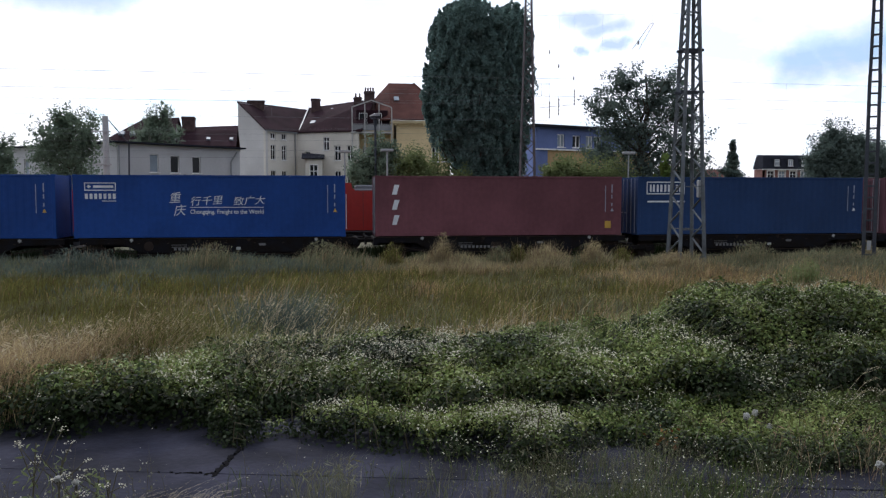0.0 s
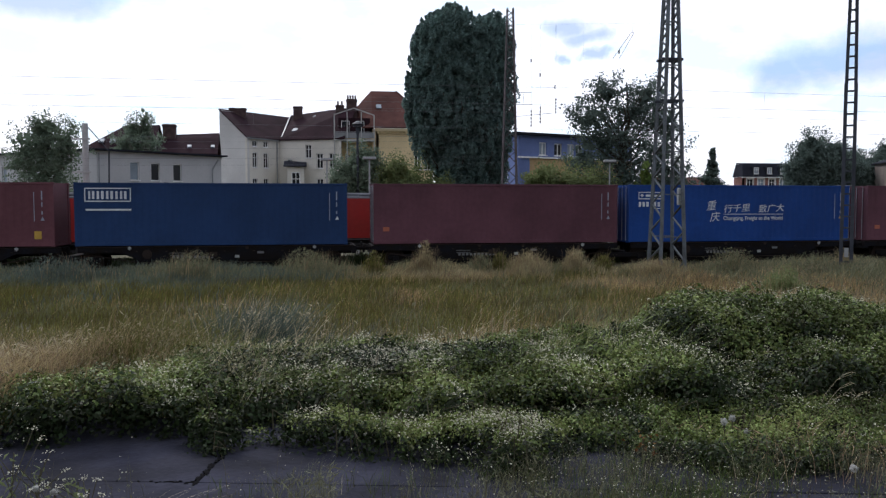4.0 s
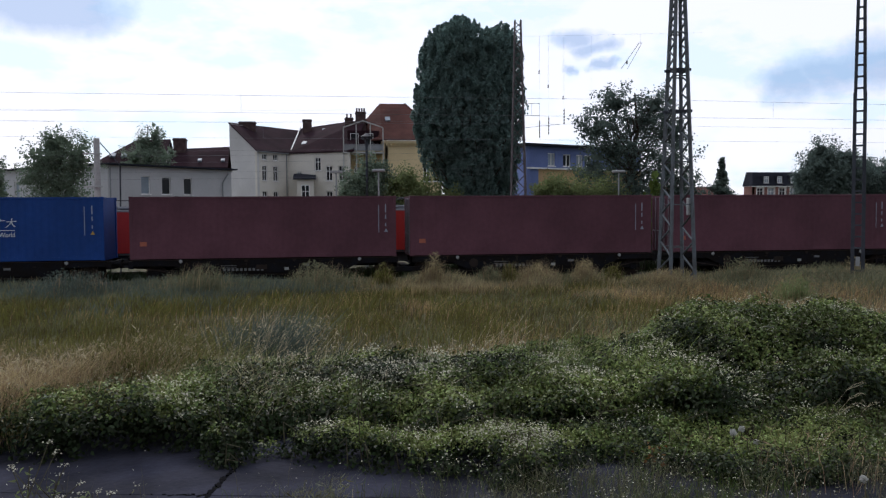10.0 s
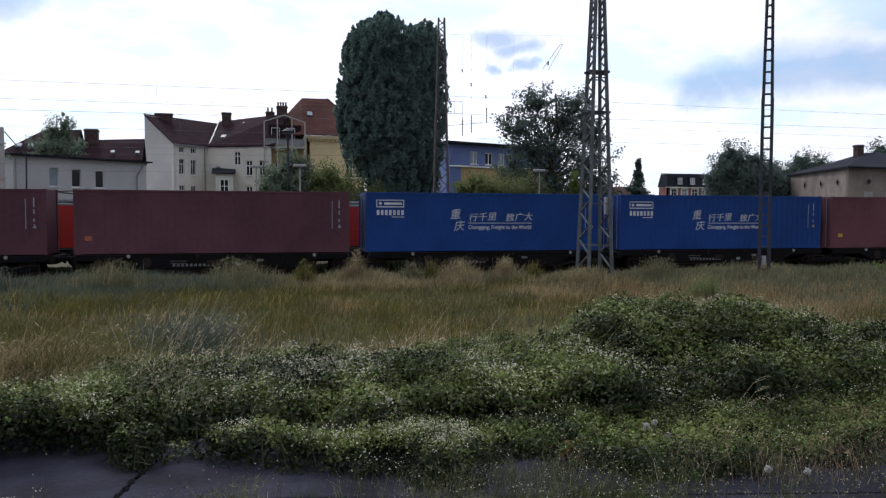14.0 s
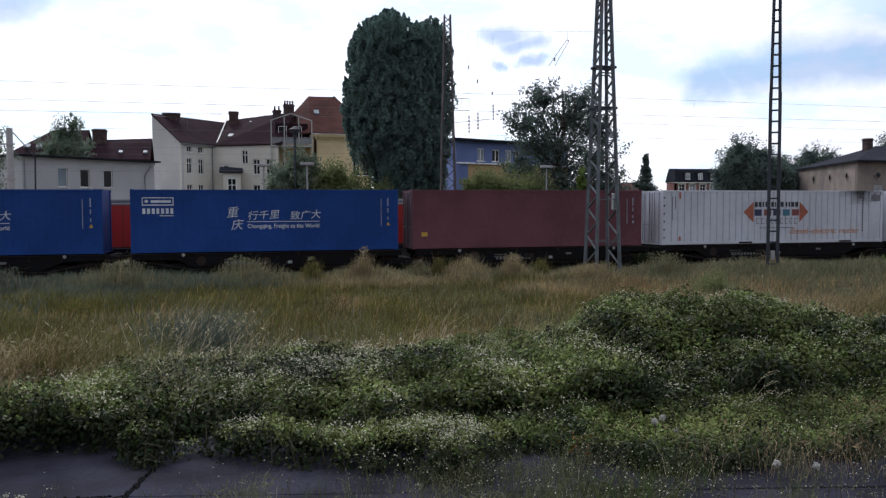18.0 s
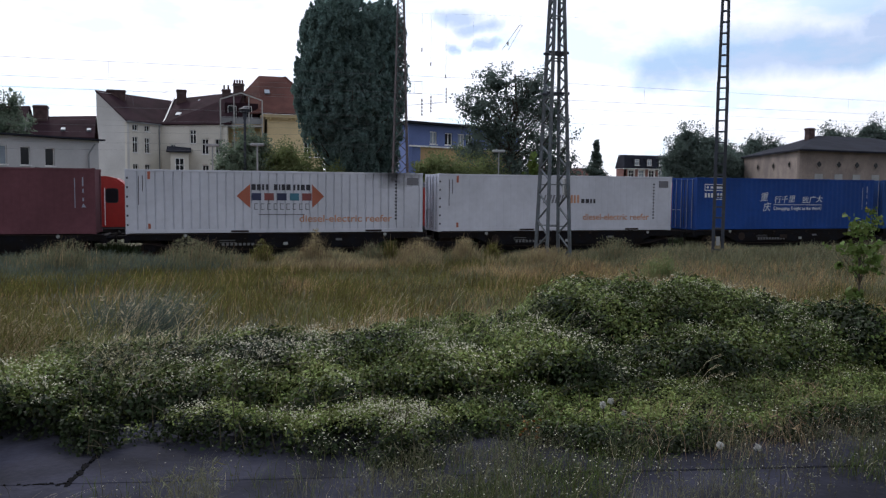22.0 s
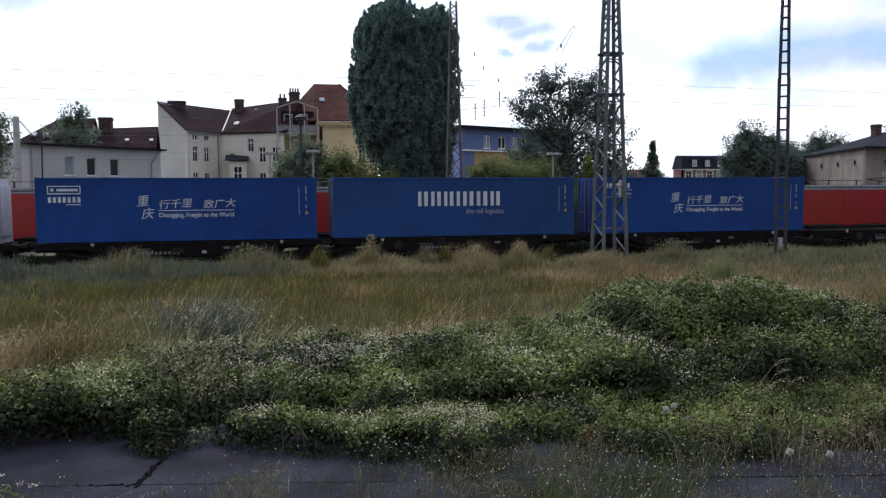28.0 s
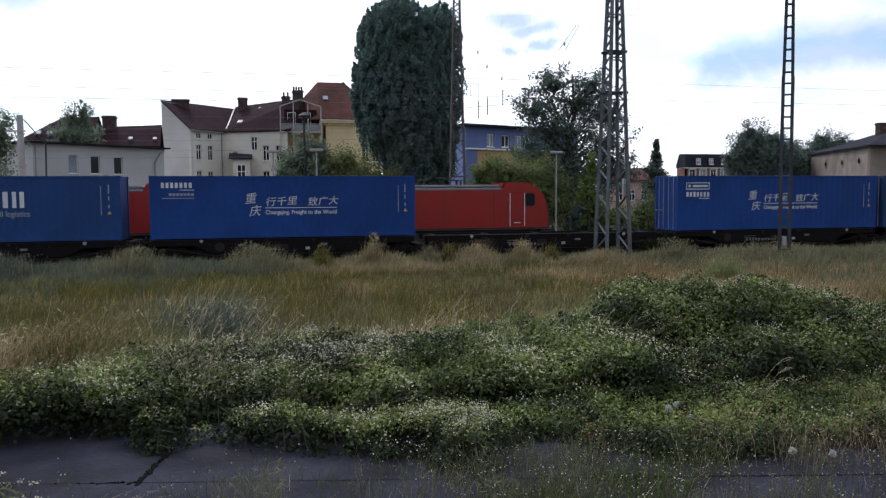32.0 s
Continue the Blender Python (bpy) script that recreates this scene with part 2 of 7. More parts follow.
LAMPGREY = mat("light_grey_lamp_paint", (0.32, 0.33, 0.33), 0.6)
CREAM = mat("cream_render", (0.66, 0.63, 0.565), 0.9, var=0.12, scale=0.25, fine=6)
GABLE = mat("pale_grey_render", (0.555, 0.545, 0.535), 0.9, var=0.14, scale=0.2, fine=6)
WHITEWALL = mat("off_white_render", (0.475, 0.475, 0.485), 0.9, var=0.1, scale=0.25, fine=6)
OCHRE = mat("yellow_ochre_render", (0.66, 0.53, 0.31), 0.9, var=0.13, scale=0.25, fine=6)
BLUEWALL = mat("blue_violet_render", (0.145, 0.195, 0.40), 0.9, var=0.12, scale=0.3, fine=6)
SANDWALL = mat("sand_render", (0.42, 0.29, 0.15), 0.9, var=0.15, scale=0.3, fine=6)
TANWALL = mat("stained_tan_render", (0.262, 0.218, 0.190), 0.95, var=0.25, scale=0.5, fine=6, dirt=(0.195, 0.162, 0.150))
PINKWALL = mat("pale_pink_render", (0.52, 0.38, 0.34), 0.9, var=0.12, scale=0.3)
BRICK = mat("red_brick_wall", (0.27, 0.135, 0.115), 0.9, var=0.3, scale=2.5, fine=12)
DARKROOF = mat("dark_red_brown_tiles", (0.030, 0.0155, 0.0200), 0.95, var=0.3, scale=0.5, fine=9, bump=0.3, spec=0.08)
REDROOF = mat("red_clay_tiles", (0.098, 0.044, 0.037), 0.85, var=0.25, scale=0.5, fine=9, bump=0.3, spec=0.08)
SLATE = mat("dark_grey_roof_felt", (0.022, 0.024, 0.033), 0.95, var=0.25, scale=0.5, spec=0.08)
CHIMNEY = mat("sooty_brick_chimney", (0.075, 0.047, 0.045), 0.95, var=0.35, scale=2, fine=8)
FRAME = mat("white_window_frame", (0.80, 0.80, 0.79), 0.6)
ZINC = mat("zinc_gutter", (0.25, 0.26, 0.27), 0.5, metal=0.4)
BARK = mat("grey_brown_bark", (0.07, 0.055, 0.042), 0.95, var=0.4, scale=3, bump=0.8)
SLAB = mat("worn_dark_concrete", (0.0300, 0.0310, 0.0460), 0.9, var=0.3, scale=1.7, fine=22, bump=0.4, dirt=(0.013, 0.0135, 0.019), spec=0.10)
SOIL = mat("dry_grassy_soil", (0.070, 0.058, 0.027), 0.95, var=0.35, scale=0.35, fine=9, bump=0.6, dirt=(0.056, 0.06, 0.023))


def foliage(name, col, k=0.4, tr=0.3, rough=0.6, spec=0.12):
    return mat(name, col, rough, var=0.22, scale=0.6, fine=3, bump=0.0, island=k, translucent=tr, spec=spec)


# tree leaf colours are lifted and bluer, with bluish haze painted into them
POPLAR = foliage("dark_poplar_leaves", (0.155, 0.232, 0.210), 0.24, 0.50)
BROADLEAF = foliage("dark_green_leaves", (0.118, 0.158, 0.136), 0.18, 0.42)
BIRCH = foliage("grey_green_birch_leaves", (0.172, 0.224, 0.158), 0.15, 0.48)
SHRUB = foliage("mid_green_shrub_leaves", (0.195, 0.235, 0.100), 0.15, 0.48)
SAPLING = foliage("fresh_green_leaves", (0.120, 0.170, 0.045))
# bush() paints light and shade with these tones: pale tops, dark sides and inside
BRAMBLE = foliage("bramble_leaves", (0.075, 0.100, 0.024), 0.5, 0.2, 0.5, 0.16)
BRAMBLEDARK = foliage("dark_bramble_leaves", (0.021, 0.032, 0.0105), 0.5, 0.12, 0.5, 0.14)
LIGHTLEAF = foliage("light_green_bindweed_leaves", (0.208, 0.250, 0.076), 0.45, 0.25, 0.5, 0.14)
FLOWER = foliage("creamy_white_flowers", (0.63, 0.61, 0.47), 0.25, 0.4)
DRYLEAF = foliage("dry_brown_seedheads", (0.34, 0.245, 0.150), 0.35)
STRAW = foliage("straw_coloured_grass", (0.450, 0.345, 0.200), 0.5)
RUSTGRASS = foliage("rusty_brown_grass", (0.370, 0.258, 0.135), 0.5)
GREENGRASS = foliage("olive_green_grass", (0.130, 0.122, 0.034), 0.5)
GREYWEED = foliage("grey_green_weeds", (0.165, 0.165, 0.095), 0.4)
FLUFF = foliage("white_seed_fluff", (0.60, 0.60, 0.56), 0.1, 0.4)
PALESTALK = foliage("pale_dry_stalks", (0.56, 0.485, 0.33), 0.25)
BLUEGRASS = foliage("blue_green_tussock_grass", (0.100, 0.128, 0.105), 0.35)
HAYGREEN = foliage("pale_hay_green_grass", (0.36, 0.355, 0.190), 0.4)
TANWEED = foliage("tan_seeding_weeds", (0.310, 0.255, 0.145), 0.4)
STEM = mat("brown_green_stems", (0.085, 0.075, 0.04), 0.8, var=0.3)
RUSTLEAF = foliage("rust_orange_leaves", (0.17, 0.085, 0.03), 0.3)


def stained(base, name, spot, size, colour):
    """A copy of a paint with one ragged stain round the place spot, in the thing's own space."""
    m = base.copy()
    m.name = name
    t, n = m.node_tree, m.node_tree.nodes
    b = n["Principled BSDF"]
    old = b.inputs["Base Color"].links[0].from_socket
    tc, d, nz = n.new("ShaderNodeTexCoord"), n.new("ShaderNodeVectorMath"), n.new("ShaderNodeTexNoise")
    sc = n.new("ShaderNodeVectorMath")
    sc.operation, sc.inputs[1].default_value = "MULTIPLY", (1 / size[0], 0, 1 / size[1])
    t.links.new(tc.outputs["Object"], sc.inputs[0])
    d.operation, d.inputs[1].default_value = "DISTANCE", (spot[0] / size[0], 0, spot[1] / size[1])
    t.links.new(sc.outputs[0], d.inputs[0])
    nz.inputs["Scale"].default_value, nz.inputs["Detail"].default_value = 2.2, 5.0
    t.links.new(tc.outputs["Object"], nz.inputs["Vector"])
    add, r, mx = n.new("ShaderNodeMath"), n.new("ShaderNodeMapRange"), n.new("ShaderNodeMix")
    add.operation, add.inputs[1].default_value = "MULTIPLY_ADD", 0.9
    t.links.new(nz.outputs["Fac"], add.inputs[0]), t.links.new(d.outputs["Value"], add.inputs[2])
    for k, v in (("From Min", 0.60), ("From Max", 1.30), ("To Min", 0.95), ("To Max", 0.0)):
        r.inputs[k].default_value = v
    t.links.new(add.outputs[0], r.inputs["Value"])
    mx.data_type = "RGBA"
    mx.inputs["B"].default_value = (*colour, 1)
    t.links.new(old, mx.inputs["A"]), t.links.new(r.outputs[0], mx.inputs["Factor"])
    t.links.new(mx.outputs["Result"], b.inputs["Base Color"])
    return m


SOOTY = stained(REEFER, "white_container_paint_with_soot", (12.30, 2.95), (1.70, 1.05), (0.012, 0.012, 0.014))


# ---- helpers ----
def mesh_of(name, bm, material):
    me = bpy.data.meshes.new(name)
    bmesh.ops.recalc_face_normals(bm, faces=bm.faces)
    bm.to_mesh(me)
    bm.free()
    me.materials.append(material)
    return me


def part(name, bm, material, parent, label=""):
    ob = new(name, bm if isinstance(bm, bpy.types.Mesh) else mesh_of(name, bm, material))
    ob.parent = parent
    return tagged(ob, label)


def thing(name, label, category, group="", kind="", m=None):
    ob = new(name)
    ob.empty_display_size = 0.2
    if m is not None:
        ob.matrix_basis = m
    return tagged(ob, label, category, group, kind)


def box(bm, x0, y0, z0, x1, y1, z1, bevel=0.0):
    """A box between two corners, added to bm."""
    r = bmesh.ops.create_cube(bm, size=1.0, matrix=Matrix.LocRotScale(((x0 + x1) / 2, (y0 + y1) / 2, (z0 + z1) / 2), None, (x1 - x0, y1 - y0, z1 - z0)))
    if bevel:
        bmesh.ops.bevel(bm, geom=list({e for v in r["verts"] for e in v.link_edges}), offset=bevel, segments=1, affect="EDGES")
    return bm


def boxes(*args, bevel=0.0):
    bm = bmesh.new()
    for a in args:
        box(bm, *a, bevel=bevel)
    return bm


def rod(bm, a, b, r, r2=None, n=6):
    """A round bar from a to b."""
    a, b = Vector(a), Vector(b)
    d = b - a
    m = Matrix.Translation((a + b) / 2) @ d.to_track_quat("Z", "Y").to_matrix().to_4x4()
    bmesh.ops.create_cone(bm, segments=n, radius1=r, radius2=r if r2 is None else r2, depth=d.length, cap_ends=True, matrix=m)
    return bm


def rods(*args, n=6):
    bm = bmesh.new()
    for a in args:
        rod(bm, *a, n=n)
    return bm


def bar(bm, a, b, w, d=None):
    """A square bar from a to b."""
    a, b = Vector(a), Vector(b)
    v = b - a
    m = Matrix.Translation((a + b) / 2) @ v.to_track_quat("Z", "Y").to_matrix().to_4x4() @ Matrix.Diagonal((w, d or w, v.length, 1))
    bmesh.ops.create_cube(bm, size=1.0, matrix=m)
    return bm


def prism(bm, outline, y0, y1):
    """An outline in the x-z plane, pushed through from y0 to y1."""
    a = [bm.verts.new((x, y0, z)) for x, z in outline]
    b = [bm.verts.new((x, y1, z)) for x, z in outline]
    bm.faces.new(a), bm.faces.new(b[::-1])
    for i in range(len(a)):
        j = (i + 1) % len(a)
        bm.faces.new((a[j], a[i], b[i], b[j]))
    return bm


def soup(name, quads, material):
    """A mesh of many loose quads: an array n x 4 x 3."""
    n = len(quads)
    me = bpy.data.meshes.new(name)
    me.vertices.add(n * 4), me.loops.add(n * 4), me.polygons.add(n)
    me.vertices.foreach_set("co", np.asarray(quads, dtype=np.float32).ravel())
    me.loops.foreach_set("vertex_index", np.arange(n * 4, dtype=np.int32))
    me.polygons.foreach_set("loop_start", np.arange(0, n * 4, 4, dtype=np.int32))
    me.polygons.foreach_set("loop_total", np.full(n, 4, dtype=np.int32))
    me.update(calc_edges=True)
    me.materials.append(material)
    return me


rng = np.random.default_rng(7)


def unit(v):
    return v / np.maximum(np.linalg.norm(v, axis=1, keepdims=True), 1e-9)


def leaves(pos, size, up=0.4, aspect=0.6, fold=0.18, out=None, spread=0.4):
    """Folded leaf blades at the points pos: n x 4 x 3. out: outward directions that they lean towards."""
    n = len(pos)
    nor = rng.normal(size=(n, 3)) + (0 if out is None else 1.2 * out) + np.array([0, 0, up * 2])
    nor = unit(nor)
    ax = unit(np.cross(nor, rng.normal(size=(n, 3))))
    sd = np.cross(nor, ax)
    s = size * (1 + spread * rng.uniform(-1, 1, (n, 1)))
    b, tip = pos - ax * s * 0.5, pos + ax * s * 0.5
    lift = nor * s * fold
    return np.stack([b, pos + sd * s * aspect * 0.5 + lift, tip, pos - sd * s * aspect * 0.5 + lift], axis=1)


def set_leaves(pos, nor, ax, size, aspect=0.60, fold=0.14, spread=0.4):
    """Folded leaf blades with given normals and axes."""
    ax = unit(ax)
    sd = unit(np.cross(nor, ax))
    s = size * (1 + spread * rng.uniform(-1, 1, (len(pos), 1)))
    lift = nor * s * fold
    return np.stack([pos - ax * s * 0.5, pos + sd * s * aspect * 0.5 + lift, pos + ax * s * 0.5 - lift * 0.6, pos - sd * s * aspect * 0.5 + lift], axis=1)


def blades(pos, height, width, lean=0.35, wind=(0.25, 0.0), spread=0.35):
    """Bent grass blades: two quads each, n*2 x 4 x 3."""
    n = len(pos)
    h = height * (1 + spread * rng.uniform(-1, 1, (n, 1)))
    a = rng.uniform(0, 2 * np.pi, n)
    side = np.stack([np.cos(a), np.sin(a), np.zeros(n)], 1) * width * 0.5
    b = rng.uniform(0, 2 * np.pi, n)
    ln = np.stack([np.cos(b), np.sin(b), np.zeros(n)], 1) * lean * rng.uniform(0.2, 1, (n, 1)) + np.array([*wind, 0])
    mid = pos + ln * h * 0.3 + np.array([0, 0, 1]) * h * 0.6
    tip = pos + ln * h + np.array([0, 0, 1]) * h * 0.95
    q1 = np.stack([pos - side, pos + side, mid + side * 0.8, mid - side * 0.8], 1)
    q2 = np.stack([mid - side * 0.8, mid + side * 0.8, tip + side * 0.12, tip - side * 0.12], 1)
    return np.concatenate([q1, q2])


def smooth_noise(x, y, scale, seed=0):
    """Soft value noise in the plane, 0..1, on arrays."""
    r = np.random.default_rng(seed).uniform(size=(64, 64))
    u, v = x / scale + 1000.0, y / scale + 1000.0
    i, j = np.floor(u).astype(int), np.floor(v).astype(int)
    f, g = u - i, v - j
    f, g = f * f * (3 - 2 * f), g * g * (3 - 2 * g)
    a, b, c, d = r[i % 64, j % 64], r[(i + 1) % 64, j % 64], r[i % 64, (j + 1) % 64], r[(i + 1) % 64, (j + 1) % 64]
    return (a * (1 - f) + b * f) * (1 - g) + (c * (1 - f) + d * f) * g


def step(a, b, x):
    t = np.clip((x - a) / (b - a), 0, 1)
    return t * t * (3 - 2 * t)


def ground_z(x, y):
    """Height of the ground: platform edge, bank, field, railway, land behind."""
    x, y = np.asarray(x, float), np.asarray(y, float)
    z = -0.22 - 1.20 * step(6.4, 12.0, y)
    z = z + 0.10 * (smooth_noise(x, y, 3.1, 5) - 0.5) * step(7, 10, y) * (1 - step(34, 36, y))
    return z - 0.35 * step(33.5, 36.5, y) - 0.15 * step(48, 52, y)


RAIL_Z, TRACK_Y, FAR_Y = -1.57, 39.64, 47.1

# ---- ground ----
def build_ground():
    xs = np.concatenate([[-3000, -800, -250, -120], np.arange(-60, 90.1, 1.0), [130, 260, 800, 3000]])
    ys = np.concatenate([[-3000, -600, -100, -20], np.arange(-5, 54.1, 0.5), [60, 80, 120, 300, 1000, 4000]])
    X, Y = np.meshgrid(xs, ys)
    Z = ground_z(X, Y)
    nx, ny = len(xs), len(ys)
    v = np.stack([X, Y, Z], -1).reshape(-1, 3)
    f = [(j * nx + i, j * nx + i + 1, (j + 1) * nx + i + 1, (j + 1) * nx + i) for j in range(ny - 1) for i in range(nx - 1)]
    me = bpy.data.meshes.new("ground")
    me.from_pydata(v.tolist(), [], f)
    me.polygons.foreach_set("use_smooth", [True] * len(f))
    me.materials.append(SOIL)
    tagged(new("ground", me), "rough grassy ground of a disused railway field", "ground", kind="structure")


build_ground()


# ---- tracks ----
def build_track(y, x0, x1, label):
    tr = thing("railway_track", label, "railway track", "railway tracks", "structure")
    bm = bmesh.new()
    prism(bm, [(y - 2.6, RAIL_Z - 0.75), (y - 1.8, RAIL_Z - 0.25), (y + 1.8, RAIL_Z - 0.25), (y + 2.6, RAIL_Z - 0.75)], x0, x1)
    bmesh.ops.transform(bm, matrix=Matrix(((0, 1, 0, 0), (1, 0, 0, 0), (0, 0, 1, 0), (0, 0, 0, 1))), verts=bm.verts)
    part("ballast_bed", bm, BALLAST, tr)
    n = int((x1 - x0) * 5)
    p = np.stack([rng.uniform(x0, x1, n * 6), y + rng.uniform(-2.3, 2.3, n * 6), np.full(n * 6, RAIL_Z - 0.22)], 1)
    p[:, 2] -= np.clip((np.abs(p[:, 1] - y) - 1.8), 0, 1) * 0.6
    part("ballast_stones", soup("ballast_stones", leaves(p, 0.09, 0.8, 0.8), BALLAST), BALLAST, tr)["kind"] = "stuff"
    for s in (-0.75, 0.75):
        bm = boxes((x0, y + s - 0.035, RAIL_Z - 0.05, x1, y + s + 0.035, RAIL_Z), (x0, y + s - 0.01, RAIL_Z - 0.14, x1, y + s + 0.01, RAIL_Z - 0.05),
                   (x0, y + s - 0.07, RAIL_Z - 0.17, x1, y + s + 0.07, RAIL_Z - 0.14))
        part("rail", bm, RAIL, tr)
    me = mesh_of("sleeper", boxes((-0.13, -1.3, -0.2, 0.13, 1.3, 0.0), bevel=0.02), SLEEPER)
    for i in range(int((x1 - x0) / 0.65)):
        o = part("sleeper", me, SLEEPER, tr)
        o.location = (x0 + 0.3 + i * 0.65, y, RAIL_Z - 0.17)
    return tr


# ---- the train ----
# metres that the train has gone to the left, second by second
GONE = [0.00, 6.49, 12.93, 19.34, 25.71, 32.05, 38.36, 44.65, 50.91, 57.15, 63.37, 69.55, 75.72, 81.86, 87.99, 94.09, 100.19, 106.26, 112.33, 118.39, 124.44, 130.49, 136.53, 142.56, 148.57, 154.56, 160.51, 166.41, 172.23, 177.94, 183.51, 188.89, 194.03]


def flat(bm, x0, z0, x1, z1, y, d=0.006):
    return box(bm, x0, y - d, z0, x1, y, z1)


def text_mesh(body, size, material, bold=0.0):
    cu = bpy.data.curves.new("words", "FONT")
    cu.body, cu.size, cu.extrude, cu.offset = body, size, 0.003, bold
    ob = new("words", cu)
    dg = bpy.context.evaluated_depsgraph_get()
    me = bpy.data.meshes.new_from_object(ob.evaluated_get(dg))
    bpy.data.objects.remove(ob)
    me.materials.clear()
    me.materials.append(material)
    return me


def words(name, body, size, material, x, z, y, parent, bold=0.0, width=None, slant=0.0):
    me = text_mesh(body, size, material, bold)
    if slant:
        me.transform(Matrix(((1, slant, 0, 0), (0.06, 1, 0, 0), (0, 0, 1, 0), (0, 0, 0, 1))))
    if width:
        xs = [v.co.x for v in me.vertices]
        k = width / max(1e-6, max(xs) - min(xs))
        me.transform(Matrix.Diagonal((k, 1, 1, 1)))
    o = part(name, me, material, parent)
    o.matrix_basis = Matrix.Translation((x, y, z)) @ Matrix.Rotation(radians(90), 4, "X")
    o["kind"] = "stuff"
    return o


def glyph_blocks(c, m, x, z, widths, h, gap, y, slant=0.0):
    """A brand name as plain upright bars, two for each wide letter."""
    for w in widths:
        for a, b in ((0.0, 0.34 * w), (0.62 * w, w)) if w > 0.22 else ((0.0, w),):
            part("letter_bar", prism(bmesh.new(), [(x + a, z), (x + b, z), (x + b + slant, z + h), (x + a + slant, z + h)], y - 0.006, y), m, c)
        x += w + gap
    return x


def corrugated(L, H, y, waves, depth=0.036, sign=1, groove=False):
    """A corrugated side sheet from x=0.12 to L-0.12."""
    bm = bmesh.new()
    p = (L - 0.30) / waves
    prof = []
    for i in range(waves):
        x = 0.15 + i * p
        prof += [(x, 0), (x + p * 0.82, 0), (x + p * 0.88, depth), (x + p * 0.95, depth)] if groove else [(x, 0), (x + p * 0.30, 0), (x + p * 0.5, depth), (x + p * 0.80, depth)]
    prof.append((0.15 + waves * p, 0))
    lo = [bm.verts.new((x, y + sign * d, 0.16)) for x, d in prof]
    hi = [bm.verts.new((x, y + sign * d, H - 0.10)) for x, d in prof]
    for i in range(len(lo) - 1):
        bm.faces.new((lo[i], lo[i + 1], hi[i + 1], hi[i]))
    return bm


def container(name, label, paint, L=12.192, reefer=False, deep=0.006):
    """A shipping container, left door end at x=0, base at z=0, long side towards -y."""
    H, W = 2.896, 1.219
    c = thing(name, label, "shipping container", "containers of the train")
    waves = 35 if reefer else 36
    part("side_panel", corrugated(L, H, -W + 0.012, waves, deep if reefer else 0.013, 1, reefer), paint, c)
    part("side_panel", corrugated(L, H, W - 0.012, waves, deep if reefer else 0.013, -1, reefer), paint, c)
    part("roof_panel", boxes((0.1, -W + 0.05, H - 0.06, L - 0.1, W - 0.05, H - 0.03)), paint, c)
    part("floor", boxes((0.1, -W + 0.03, 0.05, L - 0.1, W - 0.03, 0.16)), WAGON, c)
    part("front_wall", boxes((L - 0.09, -W + 0.1, 0.14, L - 0.05, W - 0.1, H - 0.1)), paint, c)
    for s in (-1, 1):
        y0, y1 = sorted((s * W, s * (W - 0.07)))
        part("top_rail", boxes((0.15, y0, H - 0.11, L - 0.15, y1, H - 0.012), bevel=0.008), paint, c)
        part("bottom_rail", boxes((0.15, y0, 0.02, L - 0.15, y1, 0.18), bevel=0.008), paint, c)
        for x in (0.0, L - 0.16):
            yp0, yp1 = sorted((s * W, s * (W - 0.16)))
            part("corner_post", boxes((x, yp0, 0.118, x + 0.16, yp1, H - 0.118), bevel=0.01), paint, c)
            for z in (0.0, H - 0.118):
                part("corner_casting", boxes((x, yp0, z, x + 0.178, yp1, z + 0.118), bevel=0.012), paint, c)
    for n_, x0, x1 in (("front", L - 0.13, L - 0.04), ("door", 0.02, 0.12)):
        part(n_ + "_header", boxes((x0, -W + 0.16, H - 0.16, x1, W - 0.16, H - 0.02)), paint, c)
        part(n_ + "_sill", boxes((x0, -W + 0.16, 0.0, x1, W - 0.16, 0.13)), paint, c)
    for s in (-1, 1):
        y0, y1 = sorted((s * 0.012, s * (W - 0.17)))
        d = part("door", boxes((0.035, y0, 0.14, 0.085, y1, H - 0.17), bevel=0.01), paint, c)
        part("gasket", boxes((0.028, y0, 0.14, 0.034, y0 + 0.02, H - 0.17), (0.028, y1 - 0.02, 0.14, 0.034, y1, H - 0.17)), SEAL, d)
        for k in (0.28, 0.78):
            y = s * k * 1.0
            part("locking_rod", rods(((0.012, y, 0.06), (0.012, y, H - 0.08), 0.018)), STEEL, d)
            part("door_handle", boxes((-0.012, y - 0.04, 1.05, 0.004, y + 0.34 * s if s > 0 else y + 0.04, 1.09)), STEEL, d)
    return c


def iso_marks(c, L, y, mark=GREYMARK, tri=YELLOW):
    """The small code lines near the right end, as plain bars."""
    bm = bmesh.new()
    flat(bm, L - 0.84, 1.15, L - 0.81, 2.45, y), flat(bm, L - 0.52, 2.1, L - 0.47, 2.5, y)
    flat(bm, L - 0.52, 1.80, L - 0.47, 2.0, y), flat(bm, L - 0.52, 1.45, L - 0.47, 1.6, y)
    part("code_marking", bm, mark, c, "white code lines")
    bm = bmesh.new()
    prism(bm, [(L - 0.57, 1.18), (L - 0.39, 1.18), (L - 0.48, 1.35)], y - 0.006, y)
    part("warning_triangle", bm, tri, c)


